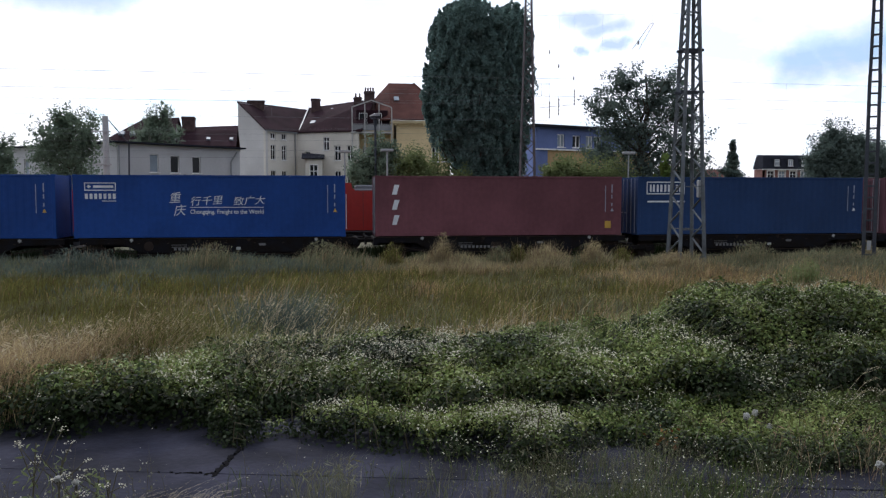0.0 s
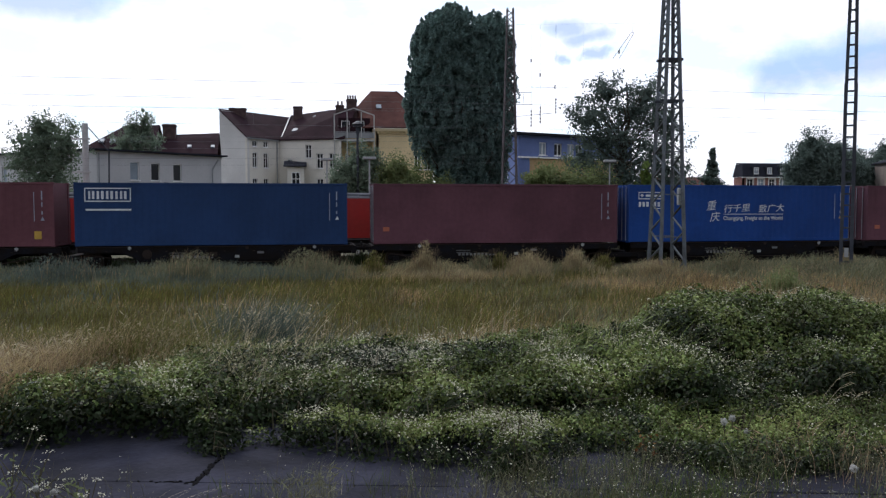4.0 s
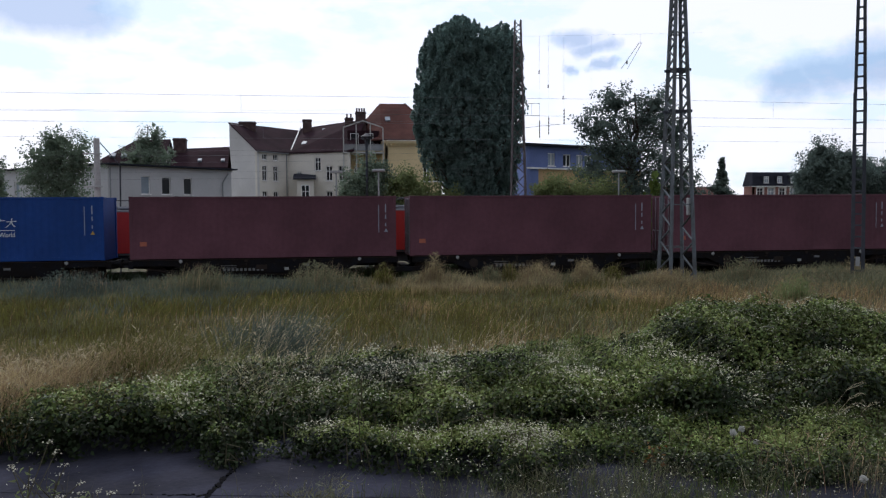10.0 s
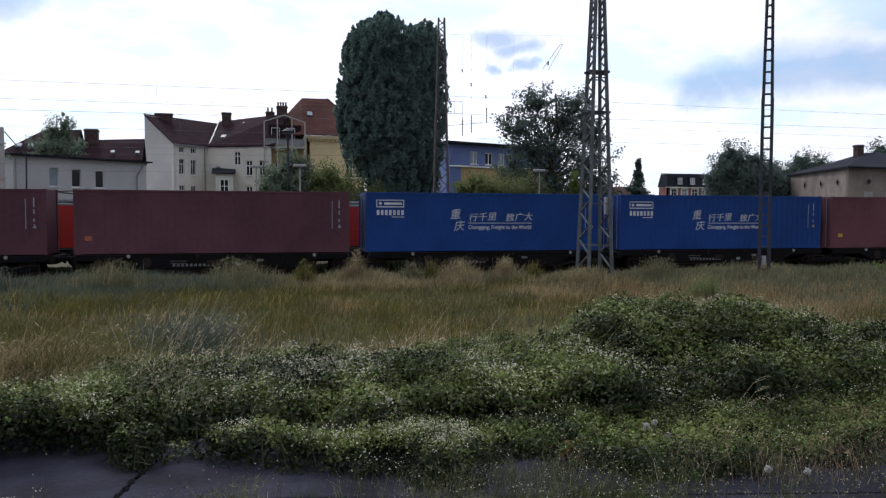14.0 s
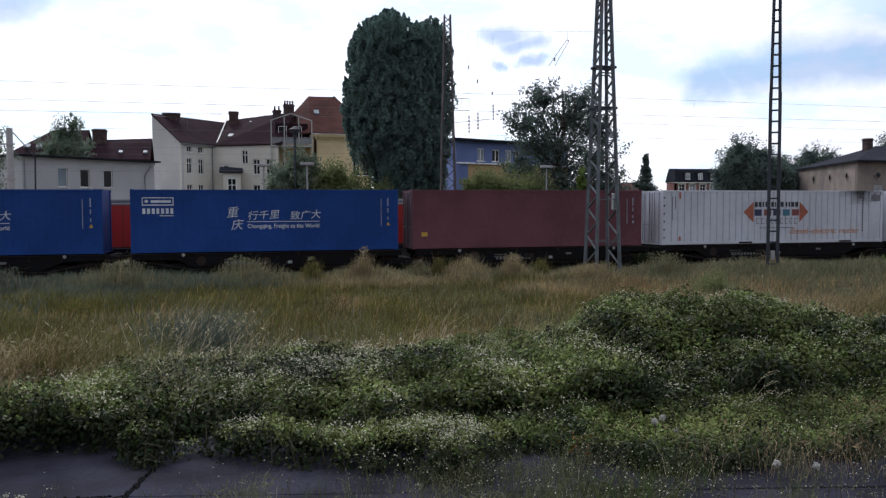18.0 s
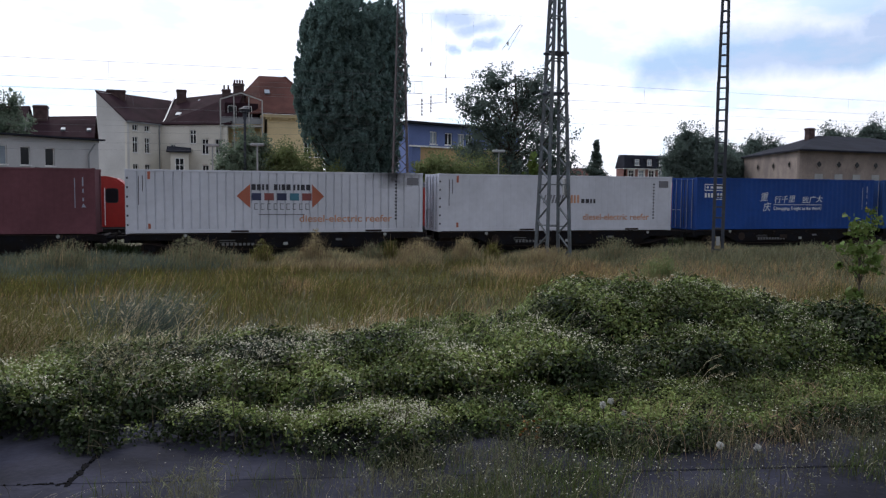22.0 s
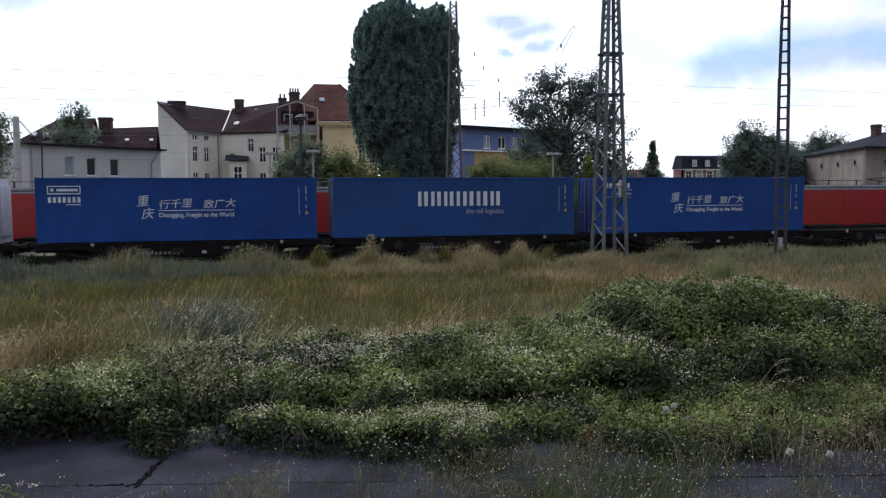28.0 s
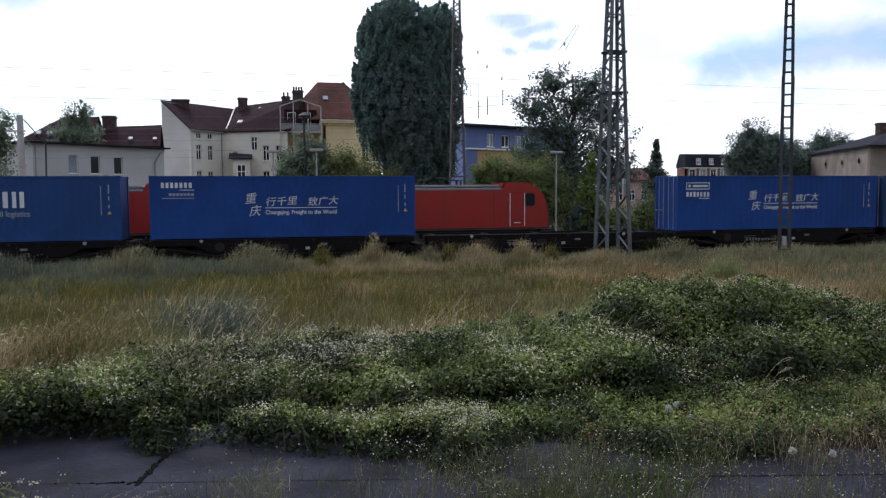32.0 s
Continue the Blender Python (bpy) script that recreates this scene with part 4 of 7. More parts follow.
    for x in (3.95, 6.2, 9.4, 12.6, 15.6):
        part("panel_seam", boxes((x - 0.012, -1.496, 1.25, x + 0.012, -1.488, 3.3)), LOCOFRAME, body)
    return o


loco = locomotive()
loco.matrix_basis = pose(-22.0, FAR_Y, RAIL_Z)
for x in (-2.0, 28.35):
    copy_thing(loco, pose(x, FAR_Y, RAIL_Z))


# ---- masts and wires ----
def lattice_mast(x, y, z0, z1, w0, w1, leg, yaw, material, label, step_k, depth=1.0, lace=0.75, battens=0.0):
    """A tapered lattice mast with four corner legs; two of its faces are laced, the others laced or joined by battens."""
    m = thing("lattice_mast", label, "catenary mast", "catenary masts", m=pose(x, y, z0, 0, 0, yaw))
    H = z1 - z0
    def corner(i, j, z):
        w = (w0 + (w1 - w0) * z / H) / 2
        return Vector((i * w, j * w * depth, z))
    part("foundation", boxes((-w0 * 0.7, -w0 * 0.7 * depth, -0.5, w0 * 0.7, w0 * 0.7 * depth, 0.12), bevel=0.03), CONCRETE, m)
    for i in (-1, 1):
        for j in (-1, 1):
            part("leg", bar(bmesh.new(), corner(i, j, 0), corner(i, j, H), leg), material, m)
    zs = [0.1]
    while zs[-1] < H - 0.2:
        zs.append(min(H, zs[-1] + max(0.26, step_k * (w0 + (w1 - w0) * zs[-1] / H))))
    fronts, flanks = (((-1, -1), (1, -1)), ((1, 1), (-1, 1))), (((-1, 1), (-1, -1)), ((1, -1), (1, 1)))
    for (i0, j0), (i1, j1) in flanks if battens else fronts + flanks:
        for n, (a, b) in enumerate(zip(zs, zs[1:])):
            p, q = ((i0, j0), (i1, j1)) if n % 2 else ((i1, j1), (i0, j0))
            part("brace", bar(bmesh.new(), corner(*p, a), corner(*q, b), leg * lace, leg * lace * 0.55), material, m)
    for p, q in fronts if battens else ():
        for k in range(1, int(H / battens)):
            part("batten", bar(bmesh.new(), corner(*p, k * battens), corner(*q, k * battens), leg * 0.9, leg * 0.3), material, m)
    return m


mast = lattice_mast(14.38, 31.0, -1.5, 13.8, 1.07, 0.16, 0.12, 0, MAST, "grey lattice steel mast beside the track", 0.60, 1.12, 0.62, 1.72)
for z, w in ((7.20, 0.42), (8.85, 0.36)):
    part("cross_plate", boxes((-w - 0.08, -0.30, z - 0.05, w + 0.08, -0.22, z + 0.05), (-w - 0.08, 0.22, z - 0.05, w + 0.08, 0.30, z + 0.05)), MASTDARK, mast)
part("junction_box", boxes((0.32, -0.35, 3.0, 0.55, -0.15, 3.7), bevel=0.02), LAMPGREY, mast)

m2 = thing("ladder_mast", "dark steel mast of two channels joined by rungs", "catenary mast", "catenary masts", m=pose(22.5, 31.0, -1.5, 0, 0, -34))
for s in (-1, 1):
    part("channel", bar(bmesh.new(), (s * 0.20, 0, 0), (s * 0.19, 0, 8.1), 0.10, 0.14), MASTDARK, m2)
    part("upper_channel", bar(bmesh.new(), (s * 0.18, 0, 7.9), (s * 0.10, 0, 13.6), 0.075, 0.13), MASTDARK, m2)
for k in range(27):
    z = 0.6 + k * 0.48
    w = 0.17 if z < 8 else 0.17 - 0.09 * (z - 8) / 5.6
    part("rung", boxes((-w, -0.06, z - 0.035, w, 0.06, z + 0.035)), MASTDARK, m2)
part("foundation", boxes((-0.5, -0.4, -0.5, 0.5, 0.4, 0.15), bevel=0.03), CONCRETE, m2)
part("number_plate", boxes((-0.08, -0.14, 0.80, 0.08, -0.125, 1.20)), LAMPGREY, m2)

m0 = lattice_mast(12.45, 49.8, -1.9, 13.7, 1.16, 0.36, 0.075, -10, MASTRUST, "rusty lattice steel mast behind the parked locomotives", 0.95, 0.9, 1.1)
part("cantilever", rods(((0.3, 0, 9.65), (1.36, 0, 9.65), 0.014), ((0.3, 0, 10.4), (1.36, 0, 10.4), 0.014), ((0.86, 0, 9.65), (0.86, 0, 10.4), 0.010), ((1.36, 0, 9.37), (1.36, 0, 10.4), 0.008)), MASTRUST, m0)


def wire(name, a, b, sag, r, label, group="overhead wires"):
    bm = bmesh.new()
    n = 24
    rings = []
    for i in range(n + 1):
        c = Vector(a).lerp(Vector(b), i / n) - Vector((0, 0, sag * 4 * (i / n) * (1 - i / n)))
        side = Vector((0, 1, 0)) if abs(b[0] - a[0]) > 0.01 else Vector((1, 0, 0))
        up = Vector((0, 0, 1)) if abs(b[0] - a[0]) > 0.01 else Vector((0, 1, 0))
        rings.append([bm.verts.new(c + d * r) for d in (side, up, -side, -up)])
    for p, q in zip(rings, rings[1:]):
        for k in range(4):
            bm.faces.new((p[k], p[(k + 1) % 4], q[(k + 1) % 4], q[k]))
    ob = new(name, mesh_of(name, bm, WIRE))
    return tagged(ob, label, "wire", group) if label else ob


for y, zt, dz in ((34.0, 6.55, 0.72), (47.1, 6.9, 0.9)):
    for x0, x1 in ((-44, 14.4), (14.4, 74)):
        line = thing("overhead_line", "thin overhead line of messenger, contact wire and droppers", "wire", "overhead wires")
        for ob in [wire("messenger_wire", (x0, y, zt + 0.05), (x1, y, zt + 0.05), 0.10, 0.005, ""), wire("contact_wire", (x0, y, zt - dz), (x1, y, zt - dz), 0.02, 0.005, ""),
                   *[wire("dropper_wire", (x, y, zt), (x, y, zt - dz), 0.0, 0.004, "") for x in [x0 + (k + 0.5) * (x1 - x0) / 5 for k in range(5)]]]:
            ob.parent = line
        post = (14.4, 31.2, zt + 0.05) if y < 40 else (12.6, 49.6, zt + 0.05)
        part("bracket_arm", rods((post, (14.4, y, zt + 0.05), 0.012), n=5), WIRE, line)
for z, y in ((8.4, 49.8), (7.7, 49.8), (6.0, 49.8), (5.75, 50.4), (5.35, 50.4), (4.75, 50.4), (4.35, 50.4)):
    wire("feeder_wire", (-60, y, z), (12.4, y, z - 0.2), 0.5, 0.004, "thin feeder wire above the yard")
SPAN_Z = 14.6
part("span_wire", rods(((0.1, 0, SPAN_Z), (11.5, 0, SPAN_Z + 0.1), 0.003), n=4), WIRE, m0)
for x, z, hh in ((1.33, 12.26, 0.22), (1.90, 11.38, 0.22), (2.84, 10.64, 0.22), (4.60, 10.65, 0.22), (1.36, 8.27, 1.1), (1.93, 8.48, 1.1), (2.90, 9.09, 1.0)):
    ins = part("hanging_insulator", rods(((x, 0, z), (x, 0, z + hh), 0.012)), CERAMIC, m0)
    for k in range(5):
        part("insulator_disc", rods(((x, 0, z + hh * k / 5), (x, 0, z + hh * (k + 0.6) / 5), 0.045)), CERAMIC, ins)
    part("hanger", rods(((x, 0, z), (x, 0, SPAN_Z), 0.0022), n=4), WIRE, ins)
part("section_insulator", rods(((6.45, 0, 12.50), (7.57, 0, 14.10), 0.016), ((6.85, 0, 12.50), (7.75, 0, 14.10), 0.014), ((6.82, 0, 12.80), (6.82, 0, 13.02), 0.06), ((7.65, 0, 14.05), (7.65, 0, 14.7), 0.006), ((7.57, 0, 14.10), (7.75, 0, 14.10), 0.014)), LAMPGREY, m0, "pale forked fitting in the overhead span")


def lamp_post(x, y, top, label, mushroom=False):
    z0 = float(ground_z(x, y))
    p = thing("street_lamp", label, "street lamp", "lamps of the yard", m=pose(x, y, z0))
    H = top - z0
    part("pole", rods(((0, 0, -0.1), (0, 0, H), 0.09 if mushroom else 0.07, 0.075 if mushroom else 0.05), n=8), MASTDARK if mushroom else LAMPGREY, p)
    if mushroom:
        part("lamp_head", rods(((0, 0, H - 0.02), (0, 0, H + 0.16), 0.30, 0.34), ((0, 0, H + 0.16), (0, 0, H + 0.34), 0.42, 0.10), n=12), MASTDARK, p)
        part("collar", rods(((0, 0, H - 0.5), (0, 0, H - 0.02), 0.10, 0.14), n=8), MASTDARK, p)
    else:
        part("lamp_head", boxes((-0.42, -0.16, H - 0.02, 0.42, 0.16, H + 0.16), bevel=0.04), LAMPGREY, p)
    part("base", rods(((0, 0, -0.1), (0, 0, 0.5), 0.1), n=8), LAMPGREY, p)


lamp_post(19.95, 52, 4.3, "grey lamp post with a flat box head")
lamp_post(3.78, 52, 4.35, "grey lamp post with a flat box head among shrubs")
lamp_post(1.1, 53, 4.3, "slim grey lamp post with a short arm")
lamp_post(3.15, 54, 6.6, "tall dark lamp post with a mushroom head", True)
cp = thing("concrete_pole", "thick pale concrete pole with steel brackets", "pole", m=pose(-13.4, 52, -1.9))
part("shaft", rods(((0, 0, -0.2), (0, 0, 8.25), 0.24, 0.18), n=12), CONCRETE, cp)
for z in (5.3, 7.3):
    part("bracket", boxes((-0.75, -0.26, z - 0.05, 0.35, -0.2, z + 0.05)), CONCRETE, cp)
part("stay", rods(((0.2, 0, 8.0), (1.3, 0.2, 6.6), 0.03), ((1.3, 0.2, 6.6), (1.2, 0.2, 0.0), 0.05)), MASTDARK, cp)


# ---- buildings ----
def wall(parent, name, a, b, z0, z1, material, holes=(), t=0.35, z1b=None):
    """A wall from a to b (left to right seen from outside) with openings (u, z, w, h). z1b: top at b."""
    a, b = Vector((*a, 0)), Vector((*b, 0))
    d = (b - a).normalized()
    n = Vector((-d.y, d.x, 0))
    L = (b - a).length
    us = sorted({0.0, L, *[h[0] for h in holes], *[h[0] + h[2] for h in holes]})
    top = z1 if z1b is None else min(z1, z1b)
    zs = sorted({z0, top, *[h[1] for h in holes], *[h[1] + h[3] for h in holes]})
    bm = bmesh.new()
    V = {}
    def v(i, j):
        if (i, j) not in V:
            V[i, j] = bm.verts.new(a + d * us[i] + Vector((0, 0, zs[j])))
        return V[i, j]
    for i in range(len(us) - 1):
        for j in range(len(zs) - 1):
            u, z = (us[i] + us[i + 1]) / 2, (zs[j] + zs[j + 1]) / 2
            if not any(h[0] < u < h[0] + h[2] and h[1] < z < h[1] + h[3] for h in holes):
                bm.faces.new((v(i, j), v(i + 1, j), v(i + 1, j + 1), v(i, j + 1)))
    if z1b is not None:
        q = [v(i, len(zs) - 1) for i in range(len(us))]
        e = bm.verts.new((a if z1 > z1b else b) + Vector((0, 0, max(z1, z1b))))
        bm.faces.new([*q, e])
    bmesh.ops.recalc_face_normals(bm, faces=bm.faces)
    bm.normal_update()
    ext = bmesh.ops.extrude_face_region(bm, geom=bm.faces[:])
    bmesh.ops.translate(bm, vec=n * t, verts=[g for g in ext["geom"] if isinstance(g, bmesh.types.BMVert)])
    o = part(name, bm, material, parent)
    for h in holes:
        window(parent, a + d * h[0], d, n, *h[1:])
    return o


def window(parent, a, d, n, z, w, h, style="cross", pane=None):
    """A recessed window: frame, pane and sill."""
    M = Matrix(((d.x, n.x, 0, a.x), (d.y, n.y, 0, a.y), (0, 0, 1, z), (0, 0, 0, 1)))
    f = 0.055 if style == "single" else 0.085
    bm = boxes((0, 0.10, 0, f, 0.17, h), (w - f, 0.10, 0, w, 0.17, h), (f, 0.10, 0, w - f, 0.17, f), (f, 0.10, h - f, w - f, 0.17, h))
    if style in ("cross", "split"):
        box(bm, w / 2 - f / 2, 0.10, f, w / 2 + f / 2, 0.17, h - f)
    if style == "cross" and h > 1.1:
        box(bm, f, 0.11, h * 0.66 - f / 2, w - f, 0.16, h * 0.66 + f / 2)
    bm.transform(M)
    o = part("window_frame", bm, FRAME, parent)
    bm = boxes((f * 0.5, 0.15, f * 0.5, w - f * 0.5, 0.165, h - f * 0.5))
    bm.transform(M)
    part("pane", bm, pane or GLASS, o)
    bm = boxes((-0.08, -0.08, -0.07, w + 0.08, 0.1, 0.0))
    bm.transform(M)
    part("sill", bm, FRAME, o)
    return o


def roof(parent, pts, material, t=0.18, name="roof_slope"):
    bm = bmesh.new()
    f = bm.faces.new([bm.verts.new(p) for p in pts])
    bm.normal_update()
    if f.normal.z < 0:
        f.normal_flip()
    ext = bmesh.ops.extrude_face_region(bm, geom=[f])
    bmesh.ops.translate(bm, vec=(0, 0, t), verts=[g for g in ext["geom"] if isinstance(g, bmesh.types.BMVert)])
    return part(name, bm, material, parent)


def chimney(parent, x, y, z0, z1, w, d, pots=0):
    c = part("chimney", boxes((x - w / 2, y - d / 2, z0, x + w / 2, y + d / 2, z1), (x - w / 2 - 0.08, y - d / 2 - 0.08, z1 - 0.25, x + w / 2 + 0.08, y + d / 2 + 0.08, z1 - 0.1)), CHIMNEY, parent)
    for k in range(pots):
        px = x - w / 2 + (k + 0.5) * w / pots
        part("chimney_pot", rods(((px, y, z1), (px, y, z1 + 0.55), 0.12), n=8), CHIMNEY, c)


def skylight(parent, p, w=0.8, h=0.9, slope=40, yaw=0):
    w, h = w * 0.75, h * 0.75
    bm = boxes((-w / 2, -h / 2, 0.10, w / 2, h / 2, 0.26))
    bm.transform(pose(*p, slope, 0, yaw))
    part("skylight", bm, PALEPANE, parent, "skylight painted pale for reflected sky")


G = -1.95
# off-white house with a flat roof
h = thing("white_house", "off-white two-storey house with a flat roof behind the tracks", "house")
A, Bc, C = (-30.8, 82.0), (-17.2, 70.0), (-8.2, 78.5)
wall(h, "wall", Bc, C, G, 5.8, WHITEWALL, [(3.0, 3.45, 0.85, 1.55, "single", PALEPANE), (5.0, 3.45, 0.85, 1.5, "single"), (7.2, 3.45, 0.85, 1.5, "single"), (3.0, 0.2, 0.85, 1.5, "single"), (5.0, 0.2, 0.85, 1.5, "single"), (7.2, 0.2, 0.85, 1.5, "single")])
wall(h, "wall", A, Bc, G, 5.8, WHITEWALL, [(2.0, 3.3, 0.8, 1.5, "single", PALEPANE), (4.2, 3.3, 0.8, 1.5, "single", PALEPANE), (8.0, 3.3, 0.8, 1.5, "single"), (12.5, 3.3, 0.8, 1.5, "single")])
wall(h, "wall", C, (-18, 90), G, 5.8, WHITEWALL)
wall(h, "wall", (-18, 90), A, G, 5.8, WHITEWALL)
roof(h, [(-31.3, 82.0, 5.82), (-17.2, 69.4, 5.82), (-7.6, 78.5, 5.82), (-18, 90.6, 5.82)], SLATE, 0.14, "flat_roof")
part("drain_pipe", rods(((-17.0, 69.9, G), (-17.0, 69.9, 5.6), 0.06)), ZINC, h)
part("drain_pipe", rods(((-8.9, 77.6, G), (-8.9, 77.6, 4.6), 0.07), ((-8.9, 77.6, 4.6), (-8.4, 77.9, 5.5), 0.07)), ZINC, h)

# red-roofed houses behind it
h = thing("red_roofed_house", "old house with dark red hipped tile roof and brick chimney", "house")
wall(h, "wall", (-22.5, 88.0), (-16.1, 88.0), G, 7.0, CREAM)
wall(h, "wall", (-16.1, 88.0), (-16.1, 92.0), G, 7.0, GABLE, z1b=9.7)
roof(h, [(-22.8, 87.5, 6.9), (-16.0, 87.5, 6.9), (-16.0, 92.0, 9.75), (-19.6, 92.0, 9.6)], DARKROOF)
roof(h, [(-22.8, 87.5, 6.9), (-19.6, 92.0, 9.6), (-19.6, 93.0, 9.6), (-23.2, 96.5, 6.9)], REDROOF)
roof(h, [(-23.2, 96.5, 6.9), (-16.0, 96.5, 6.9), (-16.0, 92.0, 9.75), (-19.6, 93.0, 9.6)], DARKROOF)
for x in (-21.2, -20.1, -18.0):
    skylight(h, (x, 88.6, 7.75), 0.7, 0.9, 32)
h = thing("red_roofed_house", "lower house with a long dark red tile roof", "house")
wall(h, "wall", (-16.0, 89.0), (-9.8, 89.0), G, 6.6, CREAM)
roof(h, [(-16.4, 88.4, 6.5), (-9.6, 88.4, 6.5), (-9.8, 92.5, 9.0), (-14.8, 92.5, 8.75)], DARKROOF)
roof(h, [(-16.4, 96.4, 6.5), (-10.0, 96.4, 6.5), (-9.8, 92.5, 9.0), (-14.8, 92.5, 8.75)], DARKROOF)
chimney(h, -15.0, 92.0, 7.5, 10.0, 1.3, 1.0)
for x in (-12.6, -10.2):
    skylight(h, (x, 89.6, 7.35), 0.5, 0.6, 32)

# tall cream tenement: pent-roofed wing and rear facade
h = thing("tenement_wing", "tall cream tenement wing with a windowless gable and dark tile roof", "house")
P0, P1, V0 = (-11.84, 112.0), (-7.97, 108.0), (-4.15, 113.0)
wall(h, "firewall", P0, P1, G, 13.8, GABLE, z1b=9.85)
wall(h, "wall", P1, V0, G, 9.85, CREAM, [(1.0, 8.85, 0.95, 0.8, "split"), (3.2, 8.85, 0.95, 0.8, "split"), (1.0, 6.1, 0.95, 2.0), (3.2, 6.1, 0.95, 2.0), (1.0, 2.7, 0.95, 2.0), (3.2, 2.7, 0.95, 2.0)])
wall(h, "wall", (-2.6, 124.0), P0, G, 13.8, GABLE)
roof(h, [(-11.95, 112.0, 13.85), (-8.0, 107.7, 9.85), (-3.8, 113.2, 9.95), (0.6, 119.2, 10.0), (-2.6, 124.2, 14.05)], DARKROOF)
part("gutter", bar(bmesh.new(), (-7.9, 107.7, 9.85), (-3.9, 113.0, 9.9), 0.16), ZINC, h)
part("drain_pipe", rods(((-4.35, 112.6, G), (-4.35, 112.6, 9.8), 0.08)), ZINC, h)
chimney(h, -9.6, 114.0, 12.2, 14.35, 2.2, 0.8)
for p in ((-8.6, 111.2, 11.15), (-5.2, 114.6, 11.1)):
    skylight(h, p, 0.8, 1.0, 35, 52)

h = thing("tenement_house", "cream rear facade of a tenement with dark red tile roof", "house")
V1, R1 = (-4.15, 113.0), (4.1, 109.0)
wall(h, "wall", V1, R1, G, 9.95, CREAM, [(4.0, 7.5, 0.9, 1.8), (5.65, 6.1, 0.95, 2.0), (7.5, 6.1, 0.95, 2.0), (1.3, 6.6, 0.7, 0.8, "split"), (5.65, 2.7, 0.95, 2.0), (7.5, 2.7, 0.95, 2.0)])
roof(h, [(-4.0, 112.7, 9.9), (4.6, 108.6, 9.9), (6.6, 115.0, 14.8), (-2.6, 122.0, 14.15)], DARKROOF)
roof(h, [(-2.6, 122.0, 14.15), (6.6, 115.0, 14.8), (9.5, 122.0, 10.0), (0.0, 129.0, 10.0)], DARKROOF)
part("bay", boxes((-2.9, 108.6, G, -0.7, 112.4, 6.2)), CREAM, h)
roof(h, [(-3.4, 108.3, 6.2), (-0.4, 108.3, 6.2), (-0.4, 112.2, 7.0), (-3.4, 112.2, 7.0)], SLATE, 0.15, "bay_roof")
window(h, Vector((-2.35, 108.42, 0)), Vector((1, 0, 0)), Vector((0, 1, 0)), 2.9, 1.1, 2.6, "cross")
chimney(h, -1.6, 119.5, 12.5, 15.35, 1.3, 1.0)
chimney(h, 4.3, 115.5, 13.0, 15.2, 1.1, 1.0, 2)
chimney(h, 5.9, 114.8, 13.0, 15.95, 1.4, 1.1, 4)
part("fire_gutter", bar(bmesh.new(), (-3.8, 113.3, 10.3), (-2.6, 121.5, 14.5), 0.14), FRAME, h)
for p in ((-1.9, 114.4, 11.4), (1.8, 113.0, 11.7), (0.9, 117.5, 13.5)):
    skylight(h, p, 0.9, 0.9, 36, -26)

# yellow house with balcony frame and red hipped roof
h = thing("yellow_house", "yellow ochre house with red hipped tile roof and balconies", "house")
wall(h, "wall", (3.6, 111.5), (9.0, 111.5), G, 10.6, OCHRE, [(1.2, 6.0, 1.0, 2.0), (3.4, 6.0, 1.0, 2.0), (1.2, 2.6, 1.0, 2.0), (3.4, 2.6, 1.0, 2.0)])
wall(h, "wall", (9.0, 110.6), (16.8, 110.6), G, 11.6, OCHRE, [(5.2, 6.0, 1.0, 2.0), (6.6, 6.0, 0.9, 2.0), (5.2, 2.6, 1.0, 2.0)])
wall(h, "wall", (9.0, 111.5), (9.0, 110.6), G, 11.6, OCHRE)
wall(h, "wall", (16.8, 110.6), (16.8, 122.0), G, 11.6, OCHRE)
part("wall_return", boxes((8.5, 110.75, G, 9.1, 111.9, 11.5)), OCHRE, h)
part("cornice", boxes((8.8, 110.2, 11.2, 17.0, 110.6, 11.6)), OCHRE, h)
for k in range(14):
    part("cornice_bracket", boxes((9.1 + k * 0.55, 110.25, 10.9, 9.3 + k * 0.55, 110.58, 11.2)), OCHRE, h)
roof(h, [(8.4, 110.0, 11.6), (17.2, 110.0, 11.6), (12.4, 117.0, 17.3), (8.8, 117.0, 17.3)], REDROOF)
roof(h, [(17.2, 110.0, 11.6), (17.2, 124.0, 11.6), (12.4, 117.0, 17.3)], REDROOF)
roof(h, [(8.4, 110.0, 11.6), (8.8, 117.0, 17.3), (6.0, 117.5, 14.2), (6.0, 112.0, 11.6)], REDROOF)
roof(h, [(6.0, 117.5, 14.2), (8.8, 117.0, 17.3), (8.8, 124.0, 11.6), (5.0, 124.0, 11.6)], REDROOF)
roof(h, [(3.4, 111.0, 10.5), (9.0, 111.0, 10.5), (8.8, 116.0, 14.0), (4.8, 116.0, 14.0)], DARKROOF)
skylight(h, (9.6, 113.6, 14.75), 0.9, 1.2, 39)
part("ridge_tiles", bar(bmesh.new(), (17.1, 110.1, 11.8), (12.4, 117.0, 17.5), 0.2), REDROOF, h)
bf = part("balcony_slab", boxes((3.2, 109.0, 9.75, 8.7, 111.5, 9.95)), CONCRETE, h)
for x in (3.3, 5.0, 6.9, 8.6):
    part("balcony_post", boxes((x - 0.07, 109.05, 2.0, x + 0.07, 109.19, 13.2 if x in (3.3, 8.6) else 13.6)), CONCRETE, bf)
part("balcony_top", bar(bar(bmesh.new(), (3.3, 109.1, 13.2), (5.9, 109.1, 14.1), 0.14), (5.9, 109.1, 14.1), (8.6, 109.1, 13.2), 0.14), CONCRETE, bf)
